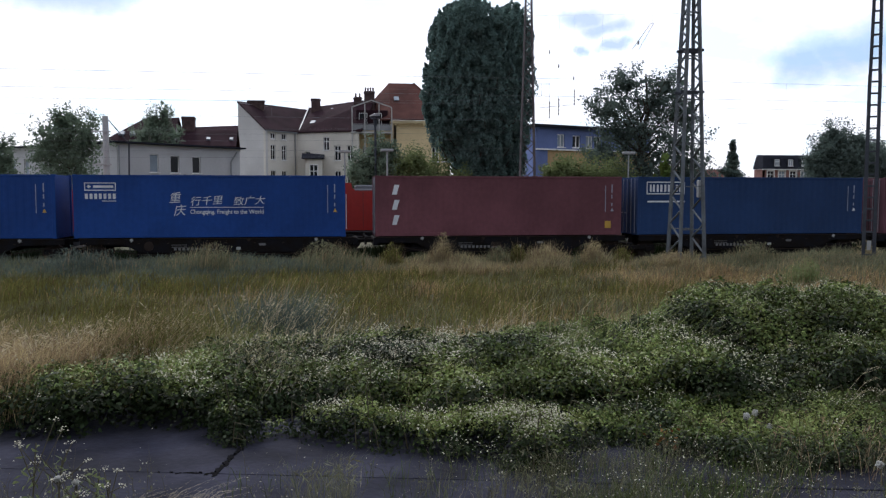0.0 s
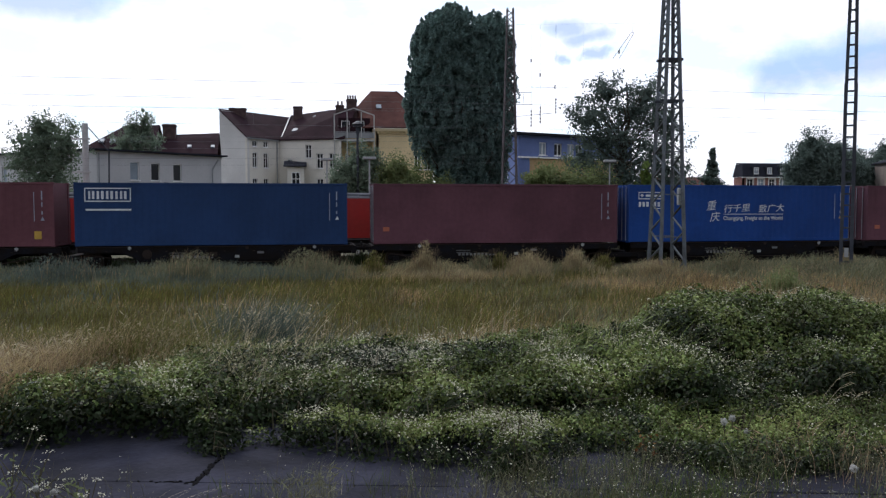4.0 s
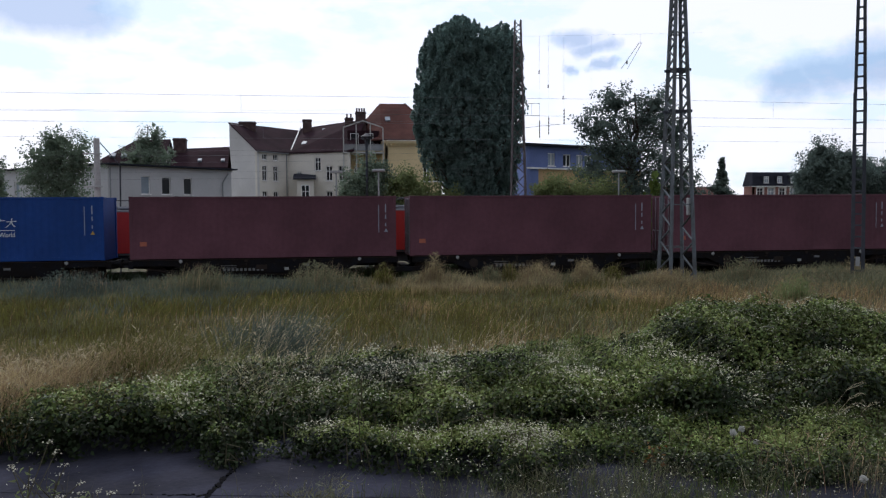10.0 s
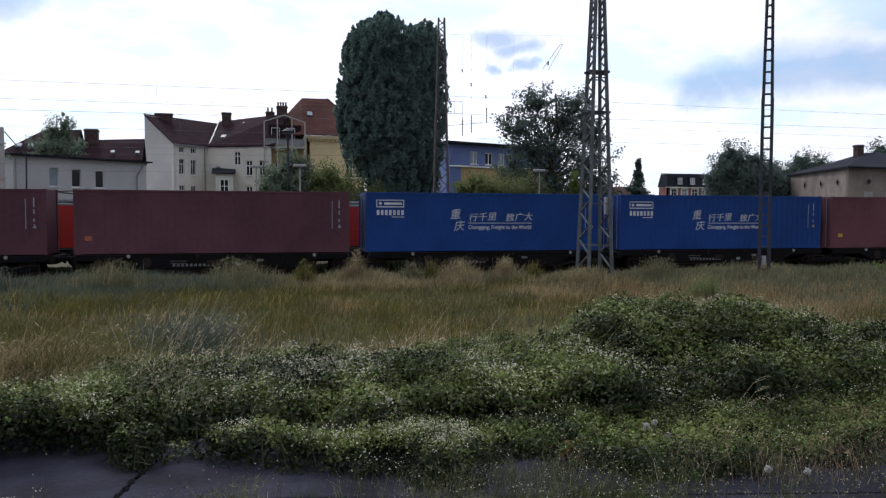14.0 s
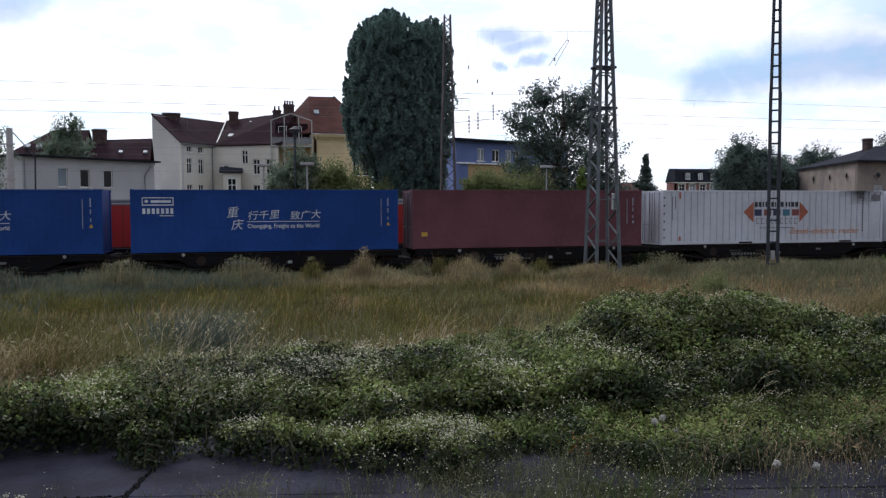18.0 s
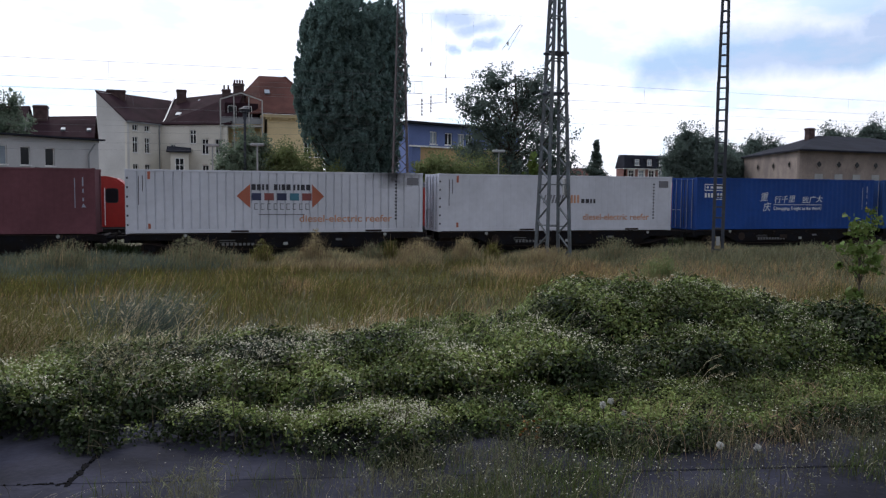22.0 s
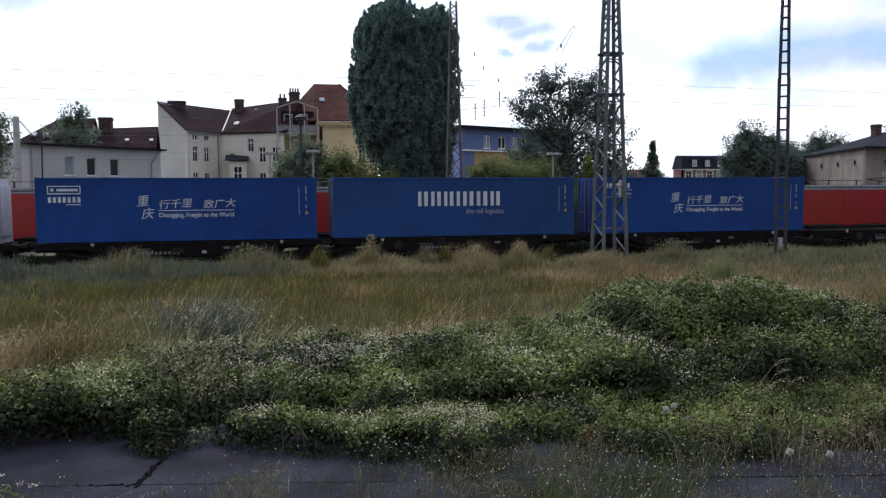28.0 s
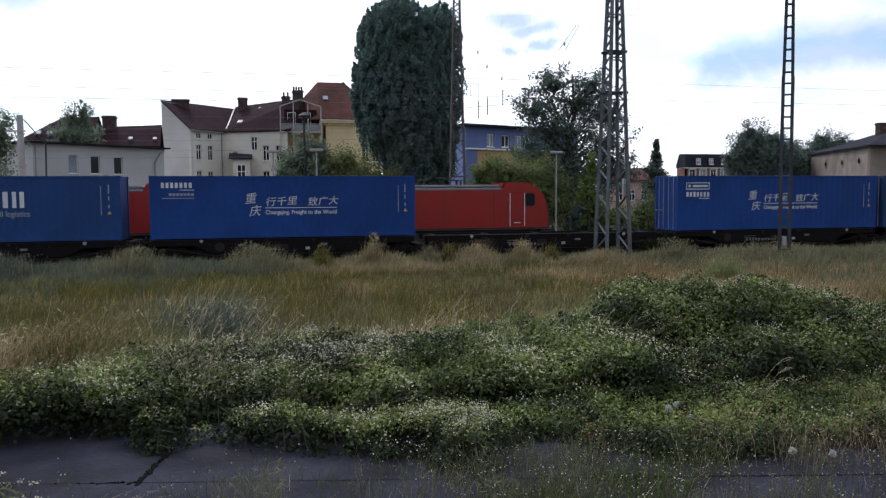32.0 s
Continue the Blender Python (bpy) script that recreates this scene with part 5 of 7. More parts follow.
part("balcony_rail", boxes((3.3, 109.08, 10.9, 8.6, 109.14, 10.98), (3.3, 109.09, 10.1, 8.6, 109.12, 10.85)), ZINC, bf)
part("dormer", boxes((3.9, 111.2, 10.5, 8.2, 114.5, 13.0)), DARKROOF, h)
for x in (4.3, 6.3):
    window(h, Vector((x, 111.0, 0)), Vector((1, 0, 0)), Vector((0, 1, 0)), 10.7, 1.1, 1.9, "single")

# blue and sand house
h = thing("blue_house", "house with blue-violet upper storey and sand-coloured ground floor", "house")
B0, B1, B2 = (19.3, 88.0), (19.6, 75.0), (33.5, 81.0)
wall(h, "upper_wall", B1, B2, 5.9, 8.0, BLUEWALL, [(2.6, 6.15, 0.9, 1.25, "split", PALEPANE), (4.5, 6.15, 1.0, 1.2, "split"), (6.2, 6.15, 0.9, 1.2, "split", PALEPANE), (7.3, 6.15, 0.9, 1.2, "split")])
wall(h, "lower_wall", (20.9, 75.56), B2, G, 5.9, SANDWALL, [(2.5, 2.6, 1.0, 1.5), (5.5, 2.6, 1.0, 1.5)])
wall(h, "corner_wall", B1, (20.9, 75.56), G, 5.9, BLUEWALL)
wall(h, "wall", B0, B1, G, 8.0, BLUEWALL, [(8.5, 3.6, 0.8, 1.4)])
wall(h, "wall", B2, (33, 92), G, 8.0, BLUEWALL)
roof(h, [(18.8, 88.4, 8.0), (19.1, 74.3, 8.0), (34.0, 80.6, 8.0), (33.6, 92.5, 8.0)], SLATE, 0.25, "flat_roof")
part("ledge", bar(bmesh.new(), (19.6, 74.9, 5.9), (33.5, 80.9, 5.9), 0.14), FRAME, h)

# tan railway building with hipped roof
h = thing("tan_depot_building", "stained tan railway building with a hipped dark roof and diamond windows", "building")
T0, T1, T2 = (72.0, 94.0), (64.8, 75.0), (92.0, 78.0)
wall(h, "wall", T0, T1, G, 6.45, TANWALL)
wall(h, "wall", T1, T2, G, 6.45, TANWALL)
wall(h, "wall", T2, (99, 96), G, 6.45, TANWALL)
roof(h, [(72.2, 95.0, 6.4), (64.0, 74.2, 6.4), (76.0, 85.0, 8.85)], SLATE, 0.2)
roof(h, [(64.0, 74.2, 6.4), (92.8, 77.2, 6.4), (86.0, 86.0, 8.85), (76.0, 85.0, 8.85)], SLATE, 0.2)
roof(h, [(72.2, 95.0, 6.4), (76.0, 85.0, 8.85), (86.0, 86.0, 8.85), (99.5, 97.0, 6.4)], SLATE, 0.2)
chimney(h, 73.4, 83.4, 7.8, 9.8, 0.85, 0.8)
d1, d2 = Vector((T0[0] - T1[0], T0[1] - T1[1], 0)).normalized(), Vector((T2[0] - T1[0], T2[1] - T1[1], 0)).normalized()
for d, us in ((d1, (3.0, 8.4, 14.2)), (d2, (2.9, 6.0, 8.9, 12.0, 15.0))):
    nrm = Vector((d.y, -d.x, 0)) if d is d2 else Vector((-d.y, d.x, 0))
    for u in us:
        c = Vector((*T1, 5.0)) + d * u + nrm * 0.03
        for s in (0.58, 0.38):
            bm = bmesh.new()
            q = [c + nrm * (0.02 if s < 0.5 else 0) + v for v in (Vector((0, 0, -s)), d * s, Vector((0, 0, s)), -d * s)]
            f = bm.faces.new([bm.verts.new(p) for p in q])
            e = bmesh.ops.extrude_face_region(bm, geom=[f])
            bmesh.ops.translate(bm, vec=nrm * 0.04, verts=[g for g in e["geom"] if isinstance(g, bmesh.types.BMVert)])
            part("diamond_window" if s < 0.5 else "window_surround", bm, GLASS if s < 0.5 else TANWALL, h)
        if d is d2:
            c2 = Vector((*T1, 0)) + d * u + nrm * 0.05
            part("boarded_window", boxes((c2.x - 0.55, c2.y - 0.05, 2.4, c2.x + 0.55, c2.y + 0.03, 3.9)), LAMPGREY, h, "pale boarded window")

# far brick tenement, pink house
h = thing("brick_tenement", "distant red-brick tenement with a dark mansard roof", "house")
wall(h, "wall", (83.5, 150), (99.0, 150), G, 6.6, BRICK, [(0.9 + i * 2.4, z, 1.3, 1.9, "cross", PALEPANE if i % 2 else None) for i in range(6) for z in (1.1, 4.3)])
wall(h, "wall", (83.5, 153.5), (83.5, 150), G, 6.6, BRICK)
roof(h, [(83.2, 149.6, 6.6), (99.3, 149.6, 6.6), (98.8, 151.0, 9.1), (83.9, 151.0, 9.1)], SLATE, 0.2)
roof(h, [(83.2, 153.5, 6.6), (83.2, 149.6, 6.6), (83.9, 151.0, 9.1), (83.9, 153.5, 9.1)], SLATE, 0.2)
roof(h, [(83.9, 151.0, 9.1), (98.8, 151.0, 9.1), (98.8, 153.5, 9.4), (83.9, 153.5, 9.4)], SLATE, 0.15)
for i in range(6):
    for z, hh in ((4.1, 2.35), (0.9, 2.3)):
        part("window_surround", boxes((83.5 + 0.9 + i * 2.4 - 0.2, 149.94, z, 83.5 + 0.9 + i * 2.4, 149.99, z + hh), (83.5 + 2.2 + i * 2.4, 149.94, z, 83.5 + 2.4 + i * 2.4, 149.99, z + hh), (83.5 + 0.7 + i * 2.4, 149.92, z + hh - 0.22, 83.5 + 2.4 + i * 2.4, 149.99, z + hh)), FRAME, h)
part("cornice", boxes((83.2, 149.6, 6.45, 99.2, 149.98, 6.62)), FRAME, h)
part("string_course", boxes((83.5, 149.9, 3.55, 99.0, 149.985, 3.75)), FRAME, h)
for i in range(5):
    x = 86.2 + i * 2.9
    part("dormer", boxes((x - 0.8, 149.8, 7.0, x + 0.8, 151.2, 8.7)), SLATE, h)
    window(h, Vector((x - 0.5, 149.60, 0)), Vector((1, 0, 0)), Vector((0, 1, 0)), 7.2, 1.0, 1.3, "cross", PALEPANE)
h.matrix_basis = pose(2.1, 0, 0)
h = thing("pink_house", "small pale pink house with a red tile roof", "house")
wall(h, "wall", (50.0, 112), (61.0, 112), G, 3.4, PINKWALL, [(2.6, 0.4, 1.0, 1.6), (4.6, 0.4, 1.0, 1.6), (6.6, 0.4, 1.0, 1.6)])
roof(h, [(49.5, 111.5, 3.3), (61.5, 111.5, 3.3), (61.5, 116, 5.2), (49.5, 116, 5.2)], REDROOF)
roof(h, [(49.5, 120.5, 3.3), (61.5, 120.5, 3.3), (61.5, 116, 5.2), (49.5, 116, 5.2)], REDROOF)


# ---- trees ----
def limb(bm, a, b, r0, r1, n=6):
    a, b = Vector(a), Vector(b)
    mid = (a + b) / 2 + Vector(rng.normal(size=3)) * (b - a).length * 0.05
    rod(bm, a, mid, r0, (r0 + r1) / 2, n), rod(bm, mid, b, (r0 + r1) / 2, r1, n)


def tree(name, label, x, y, trunk_r, crowns, material, count, leaf, gaps=0.35, z0=None, seed=1, fill=0.5, up=0.15, core=0.05, hubs=70):
    """A trunk with limbs and a crown of leaf sprays. crowns: (cx, cy, cz, rx, ry, rz) relative to the trunk's foot."""
    global rng
    keep, rng = rng, np.random.default_rng(seed)
    z0 = float(ground_z(x, y)) if z0 is None else z0
    t = thing(name, label, "tree" if name != "shrub" else "shrub", m=pose(x, y, z0 - 0.05))
    top = max(c[2] + c[5] * 0.6 for c in crowns)
    bm = bmesh.new()
    limb(bm, (0, 0, -0.2), (0, 0, top * 0.55), trunk_r, trunk_r * 0.6, 8)
    limb(bm, (0, 0, top * 0.55), (crowns[0][0], crowns[0][1], top), trunk_r * 0.6, trunk_r * 0.15, 8)
    part("trunk", bm, BARK, t)
    bm = bmesh.new()
    vol = np.array([c[3] * c[4] * c[5] for c in crowns]) ** 0.7
    share = (vol / vol.sum() * count).astype(int)
    pos, outv = [], []
    for c, n in zip(crowns, share):
        cc, rr = np.array(c[:3]), np.array(c[3:])
        for _ in range(max(5, int(9 * len(crowns) ** -0.5))):
            d = unit(rng.normal(size=(1, 3)))[0]
            e = cc + d * rr * rng.uniform(0.5, 0.9)
            s = np.array([0, 0, max(0.25 * top, min(e[2] * 0.75, top * 0.8))])
            limb(bm, s, e, trunk_r * 0.22, trunk_r * 0.05, 5)
        k = max(12, int(n / hubs))
        d = unit(rng.normal(size=(k, 3)))
        hub = cc + d * rr * (rng.uniform(0, 1, (k, 1)) ** (0.33 if fill > 0.4 else 0.2)) * rng.uniform(0.84, 1.04, (k, 1))
        pick = rng.integers(0, k, n)
        sp = np.min(rr) * gaps * 0.55
        way = unit((hub - cc) / rr + np.array([0, 0, 0.25]) + 0.35 * rng.normal(size=hub.shape))       # boughs reach outwards
        p = hub[pick] + np.clip(rng.normal(size=(n, 3)), -1.7, 1.7) * sp * 0.6 + way[pick] * np.clip(rng.normal(size=(n, 1)), -1.6, 1.3) * sp * 1.4
        p[:, 2] -= 0.12 * sp * rng.random(n)
        pos.append(p), outv.append(unit((p - cc) / rr))
    part("limb_work", bm, BARK, t)["kind"] = "stuff"
    pos, outv = np.concatenate(pos), np.concatenate(outv)
    if core:
        c = np.array(crowns)
        pick = rng.integers(0, len(c), int(count * core))
        d = unit(rng.normal(size=(len(pick), 3))) * rng.uniform(0, 0.72, (len(pick), 1))
        inner = c[pick, :3] + d * c[pick, 3:]
        big = leaves(inner[inner[:, 2] > 0.4], leaf * 3.2, 0.1, 0.8)
    ok = pos[:, 2] > 0.15
    part("crown", soup("crown", np.concatenate([leaves(pos[ok], leaf, up, 0.7, 0.2, outv[ok] * 0.8), *([big] if core else [])]), material), material, t)
    rng = keep
    return t


def poplar(x, y):
    """A broad poplar of many upright plumes that fill an uneven outline."""
    global rng
    keep, rng = rng, np.random.default_rng(23)
    z0 = float(ground_z(x, y))
    t = thing("poplar_tree", "tall dense dark green poplar tree behind the tracks", "tree", m=pose(x, y, z0 - 0.05))
    bm = bmesh.new()
    limb(bm, (0, 0, -0.2), (0.1, 0, 7.0), 0.55, 0.38, 10), limb(bm, (0.1, 0, 7.0), (0, 0, 15.5), 0.38, 0.08, 8)
    part("trunk", bm, BARK, t)
    heights = (2.2, 4.6, 6.6, 8.2, 10.2, 12.8, 15.2, 16.6, 18.0)
    left = (1.0, 1.2, 1.9, 3.35, 3.90, 3.85, 3.42, 2.9, 1.3)
    right = (2.9, 3.4, 3.8, 4.0, 4.2, 4.3, 4.3, 4.0, 2.7)
    n = 2300
    z = rng.uniform(3.0, 18.0, n)
    th = rng.uniform(0, 2 * np.pi, n)
    wl, wr = np.interp(z, heights, left), np.interp(z, heights, right)
    half = np.where(np.cos(th) < 0, wl, wr)
    deep = (wl + wr) / 2 * 0.9
    rho = 1 - 0.34 * rng.random(n) ** 1.5
    tip = np.stack([np.cos(th) * half * rho, np.sin(th) * deep * rho, z], 1)
    top = np.interp(tip[:, 0], (-4.2, -3.5, -2.5, -0.8, 1.0, 1.6, 2.4, 3.5, 4.3), (12.2, 15.3, 17.0, 17.6, 17.0, 16.2, 17.4, 16.8, 14.5))
    tip[:, 2] = np.minimum(z, top - 0.5 * rng.random(n) ** 2)
    lift = rng.uniform(0.45, 1.15, n)
    axis = np.stack([np.cos(th) * 0.40, np.sin(th) * 0.40, np.ones(n)], 1) + 0.25 * rng.normal(size=(n, 3))
    base = tip - axis * lift[:, None]
    bm = bmesh.new()
    for k in range(0, n, 6):
        s_ = Vector((base[k, 0] * 0.2, base[k, 1] * 0.2, max(1.5, base[k, 2] - 2.2)))
        limb(bm, s_, base[k], 0.07, 0.03, 4), limb(bm, base[k], base[k] + axis[k] * lift[k] * 0.9, 0.03, 0.008, 4)
    part("limb_work", bm, BARK, t)["kind"] = "stuff"
    per = 95
    K = np.repeat(np.arange(n), per)
    u = rng.uniform(0, 1, len(K))
    w = 0.36 * np.clip(1 - u, 0.02, 1) ** 0.8 * (0.35 + 0.65 * np.minimum(1, u * 4)) * rng.uniform(0.55, 1.05, len(K))
    ph = rng.uniform(0, 2 * np.pi, len(K))
    side = np.stack([np.cos(ph), np.sin(ph), np.zeros(len(K))], 1)
    pos = base[K] + axis[K] * (u * lift[K])[:, None] + side * w[:, None]
    whole = unit(np.stack([pos[:, 0], pos[:, 1], 0 * u], 1))
    nor = unit(side * 0.25 + whole * 1.0 + np.array([0, 0, 0.40]) + 0.75 * rng.normal(size=pos.shape))
    ax = np.array([0, 0, 1.0]) + side * 0.5 + 0.6 * rng.normal(size=pos.shape)
    q = [set_leaves(pos, nor, ax, 0.175, 0.75, 0.1)]
    m = 30000
    zc = rng.uniform(2.0, 16.4, m)                                   # leaves inside the crown
    wc = np.interp(zc, heights, np.minimum(left, right))
    ac, rc = rng.uniform(0, 2 * np.pi, m), np.sqrt(rng.uniform(0, 1, m)) * 0.84
    shift = (np.interp(zc, heights, right) - np.interp(zc, heights, left)) / 2
    zc = np.minimum(zc, 15.8)
    inner = np.stack([np.cos(ac) * rc * np.interp(zc, heights, (np.array(left) + np.array(right)) / 2) + shift, np.sin(ac) * rc * wc, zc], 1)
    q.append(leaves(inner, 0.30, 0.1, 0.8))
    m = 80000                                                       # an even coat of leaves between the plumes
    zc, ac, rc = rng.uniform(2.0, 16.6, m), rng.uniform(0, 2 * np.pi, m), rng.uniform(0.68, 0.87, m)
    wide = np.where(np.cos(ac) < 0, np.interp(zc, heights, left), np.interp(zc, heights, right))
    coat = np.stack([np.cos(ac) * rc * wide, np.sin(ac) * rc * np.interp(zc, heights, (np.array(left) + np.array(right)) / 2) * 0.9, zc], 1)
    cap = np.interp(coat[:, 0], (-4.2, -3.5, -2.5, -0.8, 1.0, 1.6, 2.4, 3.5, 4.3), (11.5, 14.0, 15.8, 16.5, 15.9, 15.2, 16.0, 15.6, 13.2))
    coat = coat[coat[:, 2] < cap]
    q.append(set_leaves(coat, unit(unit(coat * np.array([1, 1, 0])) + np.array([0, 0, 0.45]) + 0.5 * rng.normal(size=coat.shape)), np.array([0, 0, 1.0]) + 0.7 * rng.normal(size=coat.shape), 0.16, 0.75, 0.1))
    part("crown", soup("crown", np.concatenate(q), POPLAR), POPLAR, t)
    rng = keep


poplar(10.6, 58)
tree("broadleaf_tree", "dark broad tree with a loose feathery outline", 24.0, 60, 0.35,
     [(0.3, 0, 5.6, 3.8, 3.0, 3.4), (-2.9, 0, 10.2, 1.9, 1.6, 1.5), (-1.0, 0, 12.0, 1.9, 1.6, 1.4), (3.2, 0, 7.4, 2.4, 2.0, 3.2), (0.2, 0, 3.6, 3.6, 2.6, 2.8), (-1.2, 0, 8.8, 2.6, 2.0, 2.2), (2.1, 0, 11.6, 1.8, 1.6, 1.7), (-3.2, 0, 7.0, 1.5, 1.4, 1.7), (4.2, 0, 5.0, 1.5, 1.4, 2.2), (0.8, 0, 10.4, 1.9, 1.6, 1.5), (3.4, 0, 10.0, 1.4, 1.3, 1.4)], BROADLEAF, 30000, 0.19, 0.42, seed=4, core=0.012, hubs=75)
tree("birch_tree", "grey-green birch tree in front of the white house", -18.0, 60, 0.16,
     [(0, 0, 5.8, 2.2, 1.9, 3.2), (-1.2, 0, 7.4, 1.5, 1.3, 2.2), (1.3, 0, 7.5, 1.4, 1.2, 2.1), (0, 0, 3.2, 2.6, 2.0, 2.6), (-0.1, 0, 8.3, 1.0, 1.0, 1.4)], BIRCH, 17000, 0.15, 0.42, seed=5, core=0.04)
tree("birch_tree", "slender birch rising above the red roof", -16.2, 81, 0.14,
     [(0.0, 0, 9.0, 2.0, 1.6, 3.3), (0.7, 0, 11.1, 1.1, 1.0, 2.0), (-1.3, 0, 8.6, 1.4, 1.2, 2.3), (1.5, 0, 9.0, 1.1, 1.0, 2.0), (-0.4, 0, 10.4, 1.2, 1.0, 1.6)], BIRCH, 5200, 0.155, 0.44, seed=6)
tree("birch_tree", "grey-green tree beside the white house", -24.5, 64, 0.14, [(0, 0, 4.4, 2.0, 1.8, 3.2), (0.6, 0, 6.0, 1.3, 1.2, 2.0)], BIRCH, 4500, 0.19, 0.40, seed=16)
tree("shrub", "bushy shrub with grey-green leaves behind the parked engines", 3.3, 55, 0.10, [(0, 0, 4.2, 1.9, 1.5, 3.1), (0.3, 0, 5.9, 1.3, 1.1, 1.7), (-1.0, 0, 4.8, 1.1, 1.0, 1.8)], BIRCH, 13000, 0.15, 0.42, seed=7, core=0.10)
tree("shrub", "rounded leafy shrub behind the parked engines", 6.6, 55, 0.10, [(-0.2, 0, 3.8, 2.3, 1.7, 2.9), (1.8, 0, 3.6, 1.6, 1.3, 2.5), (-0.9, 0, 5.2, 1.4, 1.2, 1.6), (2.6, 0, 3.0, 1.3, 1.1, 2.2)], SHRUB, 20000, 0.15, 0.40, seed=8, core=0.10)
tree("shrub", "olive green shrub in front of the blue house", 18.4, 57, 0.10, [(-0.6, 0, 3.8, 2.4, 1.7, 2.8), (2.2, 0, 3.4, 2.6, 1.8, 2.9), (-2.0, 0, 4.4, 1.4, 1.1, 2.2)], SHRUB, 22000, 0.15, 0.40, seed=9, core=0.10)
tree("young_tree", "young fresh green tree beside the railway", 22.1, 51, 0.07, [(0, 0, 3.6, 0.95, 0.8, 2.4), (0.4, 0, 2.2, 1.1, 0.8, 1.6), (0.0, 0, 5.4, 0.45, 0.4, 1.2), (1.0, 0, 1.6, 0.9, 0.8, 1.3)], SAPLING, 2400, 0.17, 0.45, seed=10)
tree("conical_tree", "slim dark conical tree in the distance", 32.6, 62, 0.10, [(0, 0, 2.6, 1.8, 1.5, 2.4), (0.1, 0, 4.3, 1.35, 1.1, 1.5), (-0.1, 0, 5.5, 0.9, 0.8, 1.1), (0.05, 0, 6.5, 0.45, 0.4, 0.9), (0.05, 0, 7.5, 0.16, 0.16, 0.75)], BROADLEAF, 7500, 0.16, 0.38, seed=11)
for i, (x, y, r, hh) in enumerate(((23.0, 54.5, 1.6, 3.4), (25.6, 55, 1.8, 3.0), (28.6, 55.5, 1.8, 3.6), (31.0, 56, 1.5, 3.2), (33.6, 57.5, 1.5, 4.0), (36.5, 57, 2.0, 3.0), (40, 57, 2.0, 2.8))):
    tree("shrub", "dark green shrub behind the far track", x, y, 0.07, [(0, 0, hh * 0.5, r, r * 0.8, hh * 0.48), (r * 0.4, 0, hh * 0.35, r * 0.8, r * 0.7, hh * 0.35)], SHRUB if i % 3 else BROADLEAF, 5000, 0.14, 0.42, seed=30 + i, core=0.10)
for i, (x, y, r, hh) in enumerate(((61.6, 94, 2.6, 9.4), (64.2, 94, 4.0, 12.9), (70.8, 96, 3.4, 9.8), (76.5, 103, 3.4, 11.3), (83.0, 104, 3.6, 13.0), (97.5, 104, 4.2, 15.0), (105.5, 104, 5.0, 16.4))):
    tree("broadleaf_tree", "large dark green tree behind the depot buildings", x, y, 0.3,
         [(0, 0, hh * 0.5, r, r * 0.8, hh * 0.42), (-r * 0.4, 0, hh * 0.75, r * 0.55, r * 0.5, hh * 0.22), (r * 0.45, 0, hh * 0.68, r * 0.6, r * 0.5, hh * 0.24), (0, 0, hh * 0.25, r * 0.95, r * 0.8, hh * 0.25)], BROADLEAF, 24000, 0.26, 0.46, seed=50 + i, core=0.14)


# ---- foreground: platform slabs ----
def build_slabs():
    p = thing("concrete_platform", "worn dark concrete slabs of an old platform", "pavement", kind="structure")
    part("slab_bed", boxes((-14, -9, -0.6, 16, 5.9, -0.2)), SLAB, p)
    k = 0
    for j, (y0, y1) in enumerate(((-0.24, 1.15), (-3.94, -0.24), (-7.64, -3.94), (-11.34, -7.64))):
        for i in range(-3, 4):
            x0 = i * 5.0 + (0, 2.2, 0.4, 2.6)[j]
            bm = boxes((x0 + 0.012, y0 + 0.004, -0.18, x0 + 5.0 - 0.012, y1 - 0.004, 0.0), bevel=0.004)
            o = part("slab", bm, SLAB, p)
            o.matrix_basis = pose(-0.64, 5.05, 0.0012 * math.sin(k * 2.3) - 0.0006, 0.02 * math.sin(k * 1.7), 0.02 * math.cos(k * 3.1), -12)
            k += 1
    part("joint_filler", boxes((-14, -9, -0.10, 16, 5.9, -0.010)), SLAB, p)


build_slabs()
crack = thing("slab_crack", "dark broken edge and grime along a slab joint", "crack", kind="stuff")
bm = bmesh.new()
turn = pose(-0.64, 5.05, 0, 0, 0, -12)
for i in range(70):
    along = i < 44
    q = Vector((rng.normal() * 0.009, rng.uniform(-0.27, 0.32), 0)) if along else Vector((-0.02 - abs(rng.normal()) * 0.22, -0.24 + rng.normal() * 0.010, 0))
    a = turn @ q
    s = 0.004 + 0.010 * rng.random()
    prism(bm, [(a.x - s, -0.003), (a.x + s * 0.8, -0.003), (a.x + s, 0.003), (a.x - s * 0.7, 0.004)], a.y - s * (2.0 if along else 0.6), a.y + s * (2.0 if along else 0.6))
part("grime", bm, GRIME, crack)["kind"] = "stuff"


